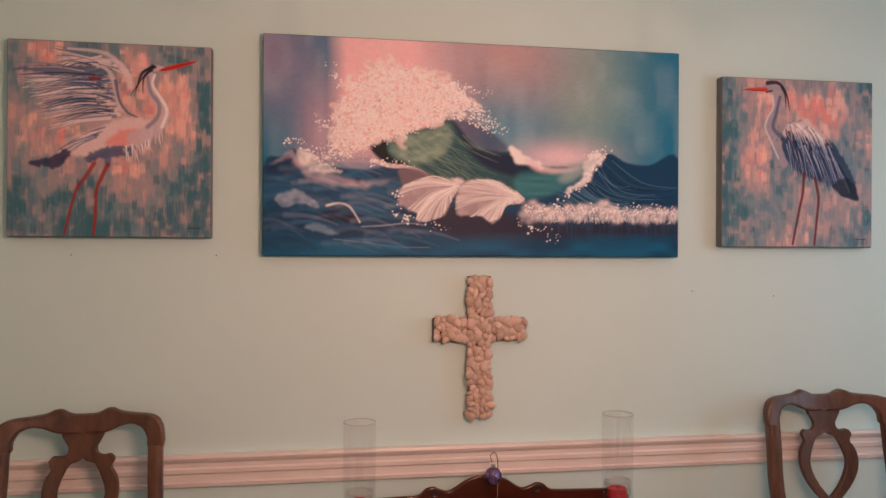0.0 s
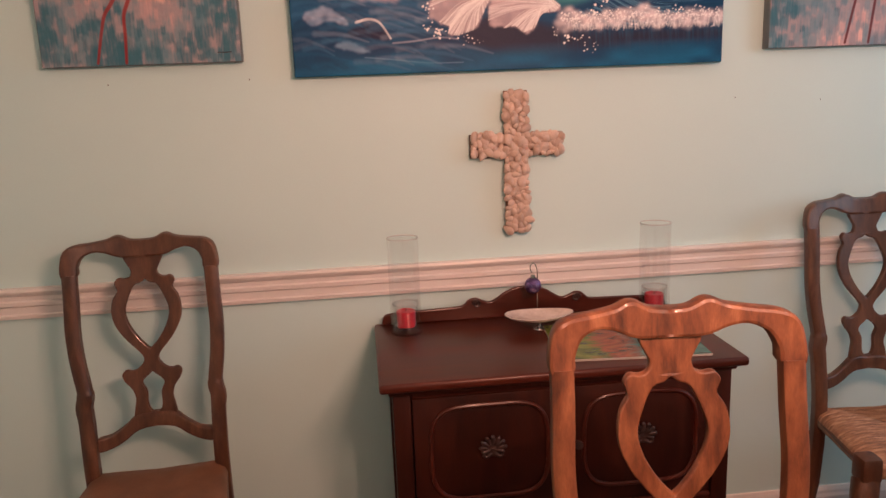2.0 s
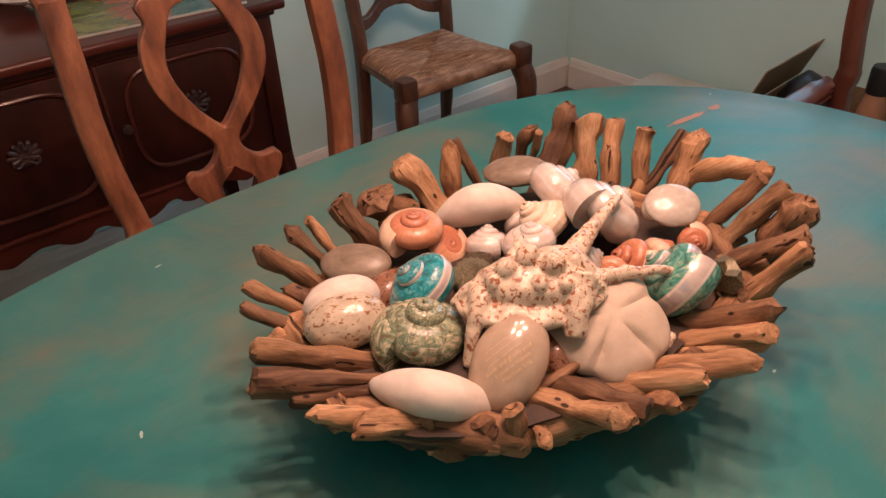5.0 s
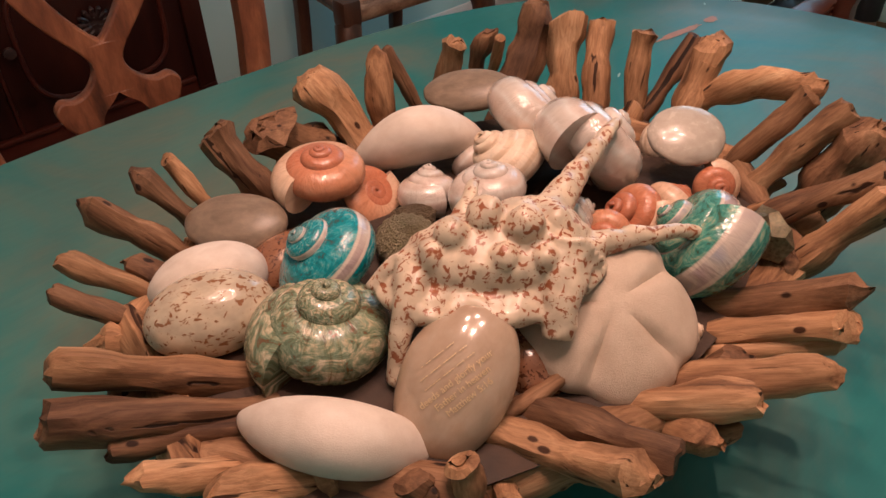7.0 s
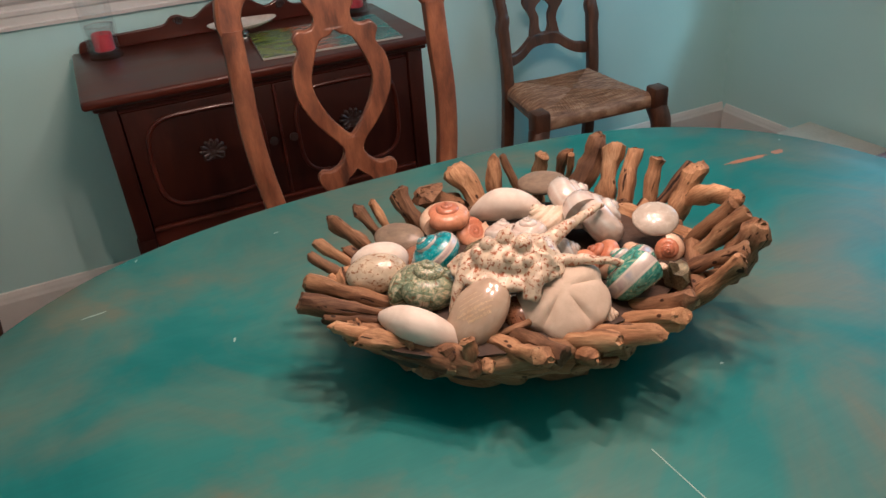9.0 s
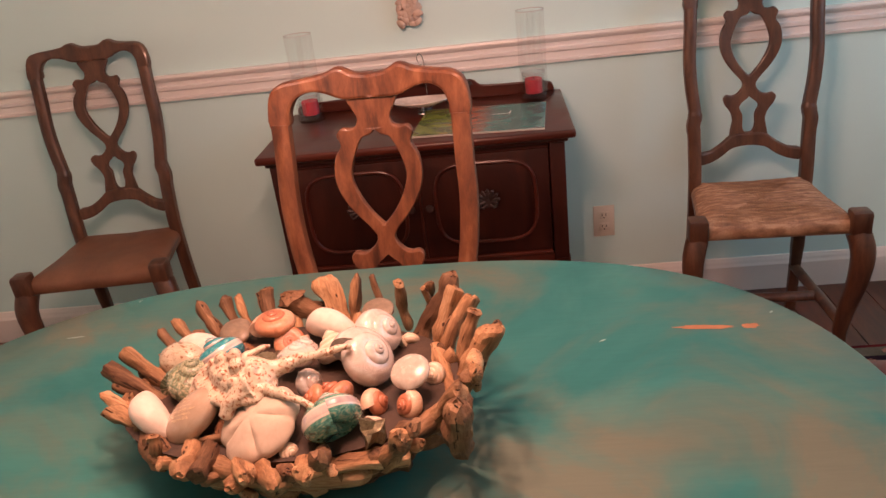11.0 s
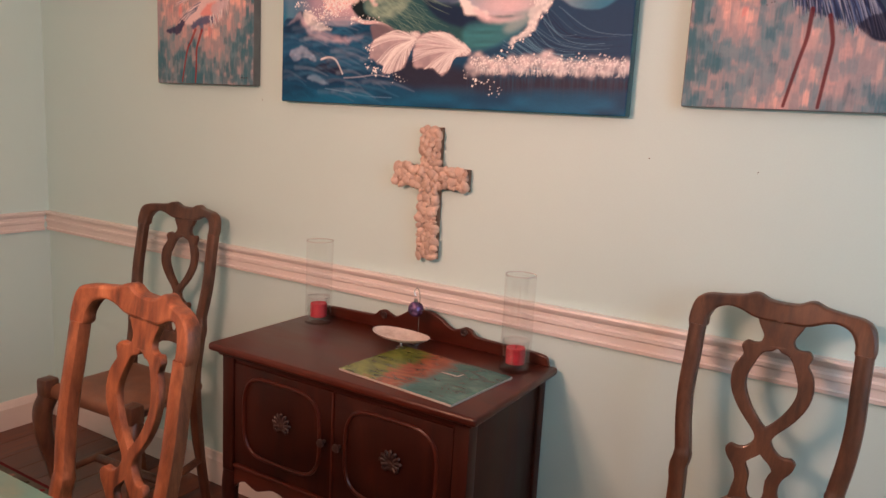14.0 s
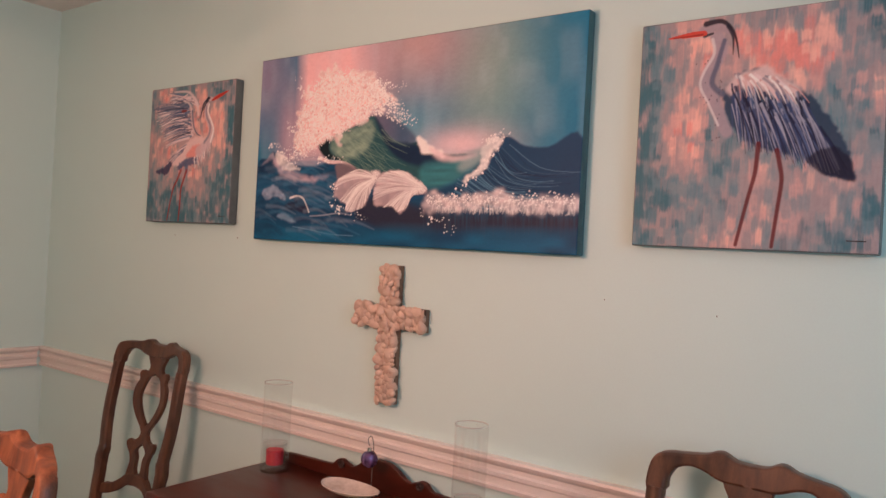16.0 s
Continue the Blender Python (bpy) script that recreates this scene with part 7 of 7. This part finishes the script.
finger((0.413, -1.737, 0.878), (-0.036, -0.008, -0.002), 0.014, 0.0075, 0.5)
finger((0.506, -1.697, 0.930), (-0.016, 0.012, 0.002), 0.006, 0.0062)
finger((0.425, -1.706, 0.911), (-0.034, 0.004, 0.0), 0.004, 0.0060)
me = melt(bm, "spider_conch", CONCH, 0.0016)
for v in me.vertices:
    v.co += Vector((0, 0, 0.0014 * noise.noise(v.co * 130))) + 0.0030 * (0.5 - abs(noise.noise(v.co * 60))) * v.normal
solo("spider_conch", me, CONCH, Matrix(), "cream spider conch shell with brown flecks and fingers", "seashell", "shells in the bowl")

# smaller shells filling the gaps
FILL = [(0.547, -1.812, 0.873, 0.012, CREAM), (0.575, -1.625, 0.880, 0.020, PEARLY), (0.561, -1.746, 0.890, 0.020, ORANGE), (0.554, -1.727, 0.899, 0.021, PEARLY),
        (0.650, -1.610, 0.872, 0.017, CREAM), (0.663, -1.756, 0.881, 0.019, ORANGE), (0.630, -1.747, 0.881, 0.020, ORANGE), (0.626, -1.780, 0.878, 0.015, CREAM),
        (0.688, -1.700, 0.880, 0.017, CREAM), (0.590, -1.560, 0.872, 0.015, ORANGE)]
for k, (x, y, z, s, mat) in enumerate(FILL):
    put("small_shell", turban("small_shell", mat, 3.6, 1.9, 1.0, 0.45), (x, y, z), s, facing(math.cos(2.2 * k), math.sin(2.2 * k), 0.5, 50 * k), "small cream and orange spiral shell", "seashell")


# ---------------------------------------------------------------- clutter by the east wall
CARD = surface("cardboard", [(0.3, (0.20, 0.135, 0.075)), (0.7, (0.27, 0.185, 0.11))], 9, 80, 0.8, 0.15, 0.001)
PAPER = surface("white_carton", [(0.3, (0.62, 0.58, 0.52)), (0.7, (0.70, 0.66, 0.60))], 9, 80, 0.6, 0.05, 0.001)
carton = thing("white_carton", pose(2.375, -0.66, 0, 0, 0, 3), "low white carton standing by the baseboard", "box")
part("body", box(-0.085, 0.085, -0.16, 0.16, 0, 0.19, bevel=0.003), PAPER, carton)
part("lid", box(-0.088, 0.088, -0.163, 0.163, 0.191, 0.207, bevel=0.003), PAPER, carton)
crate = thing("cardboard_box", pose(2.308, -1.26, 0, 0, 0, 3), "open brown cardboard box holding dark bags and bottles", "box")
part("front_side", box(-0.19, -0.184, -0.24, 0.24, 0, 0.33), CARD, crate)
part("back_side", box(0.184, 0.19, -0.24, 0.24, 0, 0.33), CARD, crate)
part("end_side", box(-0.183, 0.183, 0.234, 0.24, 0, 0.33), CARD, crate)
part("end_side", box(-0.183, 0.183, -0.24, -0.234, 0, 0.33), CARD, crate)
part("base", box(-0.183, 0.183, -0.233, 0.233, 0.001, 0.006), CARD, crate)
part("flap", box(-0.18, 0.18, -0.002, 0.002, 0, 0.13), CARD, crate, "raised cardboard flap").matrix_basis = pose(0, 0.243, 0.332, 22, 0, 0)
part("flap", box(-0.002, 0.002, -0.23, 0.23, -0.17, 0), CARD, crate, "hanging cardboard flap").matrix_basis = pose(-0.194, 0, 0.332, 0, 8, 0)
bag = bmesh.new()
bmesh.ops.create_icosphere(bag, subdivisions=4, radius=1.0)
for v in bag.verts:
    d = v.co.copy()
    v.co = Vector((d.x * 0.125, d.y * 0.105, 0.17 + d.z * (0.25 if d.z > 0 else 0.163))) * 1.0 + Vector((noise.noise(d * 3), noise.noise(d * 3 + Vector((5, 0, 0))), noise.noise(d * 3.3))) * 0.014
    v.co.z = max(v.co.z, 0.007)
solo("black_bag", bag, BLACK, pose(2.27, -1.13, 0), "slumped black bag in an open cardboard box", "bag")
bottle = thing("capped_bottle", pose(2.33, -1.30, 0.007), "bottle with a wide black cap in the box", "bottle")
part("body", add_lathe(bmesh.new(), [(0.0, 0.0), (0.038, 0.0), (0.04, 0.02), (0.04, 0.33), (0.03, 0.375), (0.026, 0.385), (0.0, 0.385)], 24), surface("amber_plastic", [(0.3, (0.36, 0.18, 0.10)), (0.7, (0.46, 0.24, 0.14))], 8, 60, 0.3, 0.0), bottle)
part("cap", add_lathe(bmesh.new(), [(0.0, 0.3855), (0.033, 0.3855), (0.033, 0.45), (0.029, 0.462), (0.0, 0.464)], 24), BLACK, bottle, "ribbed black cap")
can = thing("green_can", pose(2.40, -1.42, 0.007), "bright green can in the cardboard box", "can")
part("body", add_lathe(bmesh.new(), [(0.0, 0.0), (0.036, 0.0), (0.037, 0.01), (0.037, 0.40), (0.03, 0.415), (0.0, 0.415)], 24), surface("green_label", [(0.3, (0.10, 0.26, 0.04)), (0.7, (0.16, 0.36, 0.06))], 8, 60, 0.35, 0.0), can)
# nail holes left in the wall
for x, z in ((-0.55, 1.475), (-0.19, 1.475), (1.16, 1.375), (1.42, 1.36)):
    solo("nail_hole", add_lathe(bmesh.new(), [(0.0, -0.0006), (0.0016, -0.0006), (0.0016, 0.0004), (0.0, 0.0004)], 10), BLACK, pose(x, -0.0008, z, 90), "tiny dark nail hole in aqua wall", "nail hole", "nail holes")

# outdoors beyond the window
GRASS = surface("lawn", [(0.3, (0.05, 0.12, 0.03)), (0.7, (0.10, 0.20, 0.05))], 0.6, 12, 0.9, 0.3, 0.02)
solo("ground", box(2.9, 400, -300, 300, -0.40, -0.30), GRASS, Matrix(), "green lawn outside the window", "lawn", kind="structure")
# Invented pale ground, added to brighten the view through the window.
VIEW_PALE = surface("pale_view_fill", [(0.3, (0.40, 0.42, 0.44)), (0.7, (0.5, 0.52, 0.54))], 1.0, 12, 0.8, 0.1)
solo("pavement", box(4.6, 45.0, -300, 300, -0.298, -0.28), VIEW_PALE, Matrix(), "added pale ground sheet that brightens the window view", "drive", kind="structure")

# ---------------------------------------------------------------- rug
RX0, RX1, RY0, RY1 = -1.30, 2.12, -3.20, -0.413
PILE = lambda name, a, b: surface(name, [(0.3, a), (0.7, b)], 14, 220, 0.95, 0.5, 0.002, fine_mix=0.4, spec=0.1)  # noqa: E731
R_RED, R_NAVY = PILE("pile_burgundy", (0.075, 0.008, 0.012), (0.14, 0.016, 0.02)), PILE("pile_navy", (0.012, 0.007, 0.014), (0.024, 0.014, 0.026))
R_GREY, R_CREAM = PILE("pile_grey_green", (0.085, 0.085, 0.065), (0.15, 0.14, 0.11)), PILE("pile_cream", (0.40, 0.27, 0.19), (0.52, 0.37, 0.27))
R_RUBY, R_ROSE = PILE("pile_ruby", (0.15, 0.010, 0.020), (0.27, 0.022, 0.036)), PILE("pile_rose", (0.26, 0.13, 0.10), (0.36, 0.20, 0.155))
R_LEAF = PILE("pile_dark_green", (0.020, 0.018, 0.010), (0.042, 0.036, 0.02))
rug = thing("oriental_rug", pose(0, 0, 0), "dark red and navy oriental rug with floral borders", "rug")


def ring_band(name, inset0, inset1, z, mat):
    bm = bmesh.new()
    a, b = inset0, inset1
    if b is None:
        add_box(bm, RX0 + a, RX1 - a, RY0 + a, RY1 - a, 0.001, z)
    else:
        add_box(bm, RX0 + a, RX1 - a, RY1 - b, RY1 - a, 0.001, z)
        add_box(bm, RX0 + a, RX1 - a, RY0 + a, RY0 + b, 0.001, z)
        add_box(bm, RX0 + a, RX0 + b, RY0 + b, RY1 - b, 0.001, z)
        add_box(bm, RX1 - b, RX1 - a, RY0 + b, RY1 - b, 0.001, z)
    return part(name, bm, mat, rug)


ring_band("binding", 0.0, 0.014, 0.0060, R_RED)
ring_band("outer_guard", 0.014, 0.058, 0.0066, R_GREY)
ring_band("main_border", 0.058, 0.215, 0.0062, R_NAVY)
ring_band("inner_guard", 0.215, 0.292, 0.0066, R_GREY)
ring_band("inner_line", 0.292, 0.315, 0.0060, R_RED)
ring_band("field", 0.315, None, 0.0060, R_ROSE)


def rosette_mesh(name, petals, depth, mat):
    n = petals * 6
    o = [Vector(((1 - depth + depth * abs(math.cos(petals * math.pi * k / n))) * math.cos(2 * math.pi * k / n), (1 - depth + depth * abs(math.cos(petals * math.pi * k / n))) * math.sin(2 * math.pi * k / n))) for k in range(n)]
    bm = bmesh.new()
    bm.faces.new([bm.verts.new((p.x, p.y, 0)) for p in o])
    me = bpy.data.meshes.new(name)
    bm.to_mesh(me)
    bm.free()
    me.materials.append(mat)
    return me


FLOWER = {m.name: rosette_mesh("flower", 6, 0.35, m) for m in (R_RUBY, R_ROSE, R_RED, R_GREY, R_LEAF, R_CREAM, R_NAVY)}
STAR = {m.name: rosette_mesh("palmette", 16, 0.22, m) for m in (R_RUBY, R_ROSE, R_NAVY, R_GREY)}
rng = random.Random(5)


def motif(book, mat, x, y, s, z, rot=0.0, sy=1.0):
    ob = part("motif", book[mat.name], mat, rug)
    ob.matrix_basis = pose(x, y, z, 0, 0, rot) @ Matrix.Diagonal((s, s * sy, 1, 1))


def border_run(length, at, guard_rows):
    """Motifs along one border; at(s, d) gives the place s along it and d in from the edge."""
    n = round(length / 0.40)
    step = length / n
    for k in range(n):
        s = (k + 0.5) * step
        x, y, rot = at(s, 0.137)
        motif(STAR, R_GREY if k % 2 else R_NAVY, x, y, 0.088, 0.0066, rot, 0.95)
        motif(FLOWER, R_RUBY, x, y, 0.078, 0.0068, rot, 0.9)
        motif(STAR, R_NAVY, x, y, 0.068, 0.0070, rot)
        motif(STAR, R_ROSE, x, y, 0.054, 0.0072, rot)
        motif(STAR, R_RUBY, x, y, 0.043, 0.0074, rot)
        motif(FLOWER, R_GREY, x, y, 0.013, 0.0076, rot)
        for ds, d in ((0.11, 0.085), (0.29, 0.085), (0.17, 0.12), (0.23, 0.16), (0.11, 0.19), (0.29, 0.19), (0.14, 0.10), (0.20, 0.15), (0.14, 0.185), (0.20, 0.195), (0.26, 0.10), (0.26, 0.20)):
            x, y, rot = at(s + ds * step / 0.40, d)
            motif(FLOWER, rng.choice([R_RUBY, R_RUBY, R_RED, R_ROSE, R_ROSE, R_CREAM]), x, y, rng.uniform(0.011, 0.020), 0.0068, rng.uniform(0, 60))
            motif(FLOWER, rng.choice([R_NAVY, R_RUBY]), x, y, 0.009, 0.0072)
    n = round(length / 0.105)
    for k in range(n):
        for d in guard_rows:
            x, y, rot = at((k + 0.5) * length / n, d)
            motif(FLOWER, (R_RUBY, R_LEAF, R_ROSE, R_LEAF)[k % 4], x, y, 0.015, 0.0071, rng.uniform(0, 60), 0.8)


border_run(2.05, lambda s, d: (RX1 - s, RY1 - d, 0), (0.036, 0.254))
border_run(1.15, lambda s, d: (RX1 - d, RY1 - 0.35 - s, 90), (0.036, 0.254))
border_run(0.80, lambda s, d: (RX0 + s, RY1 - d, 0), (0.036,))
# scrolling vines, leaves and palmettes crowding the field, where it shows past the table
def vine(cx, cy, s, mat, size=0.11, wide=0.012):
    bm = bmesh.new()
    pts = [(cx + s * (size * (1 - k / 30) * math.cos(0.42 * k)), cy + 0.8 * size * (1 - k / 30) * math.sin(0.42 * k), 0.0060) for k in range(26)]
    add_tube(bm, pts, [wide * (1 - 0.5 * k / 26) for k in range(26)], 6, 0.18, side=(0, 0.2, 1))
    part("vine", bm, mat, rug)


for i in range(6):
    for j in range(4):
        x, y = 0.98 + 0.155 * i + 0.06 * (j % 2), -0.80 - 0.17 * j
        if x > RX1 - 0.42:
            continue
        vine(x, y, 1 if (i + j) % 2 else -1, (R_LEAF, R_RED, R_NAVY)[(i + 2 * j) % 3], 0.085, 0.017)
        motif(FLOWER, (R_RED, R_NAVY, R_LEAF)[(i + j) % 3], x + 0.075, y + 0.06, 0.040, 0.0068, 40 * i, 0.8)
        motif(FLOWER, (R_ROSE, R_RUBY, R_GREY)[(i * 2 + j) % 3], x + 0.075, y + 0.06, 0.026, 0.0070, 20 * j)
        motif(FLOWER, (R_NAVY, R_CREAM)[(i + j) % 2], x + 0.075, y + 0.06, 0.010, 0.0072)
        for k in range(6):
            a = 1.05 * k + i + j
            motif(FLOWER, (R_RED, R_LEAF, R_RUBY, R_NAVY)[(k + i) % 4], x + 0.075 * math.cos(a), y + 0.062 * math.sin(a), rng.uniform(0.012, 0.022), 0.0071 + 0.0001 * (k % 3), 40 * k, 0.55)
for k, (mat, s) in enumerate(((R_RED, 0.21), (R_NAVY, 0.18), (R_RUBY, 0.16), (R_RED, 0.135), (R_ROSE, 0.095), (R_RED, 0.080), (R_CREAM, 0.03))):
    motif(FLOWER, mat, 1.585, -0.99, s, 0.0076 + 0.0002 * k, 0, 0.8)

# ---------------------------------------------------------------- floor boards
rng = random.Random(8)
W = 0.133
cols = int((WX1 - WX0) / W) + 1
plank_mesh = {}
for i in range(cols):
    x0 = WX0 + i * W
    x1 = min(x0 + W, WX1)
    if x1 - x0 < 0.02:
        continue
    y = 0.0
    first = True
    while y > WY0 + 0.02:
        ln = rng.choice((0.9, 1.3, 1.7)) if first else rng.choice((1.3, 1.7, 2.1))
        first = False
        ln = min(ln, y - WY0)
        key = (round(x1 - x0, 3), round(ln, 3))
        if key not in plank_mesh:
            plank_mesh[key] = finish(box(0.0009, key[0] - 0.0009, -key[1] + 0.0008, -0.0008, -0.012, 0.0, bevel=0.0012, seg=1), "plank", PLANK, False)
        ob = part("plank", plank_mesh[key], PLANK, floor)
        ob.location = (x0, y, 0)
        y -= ln
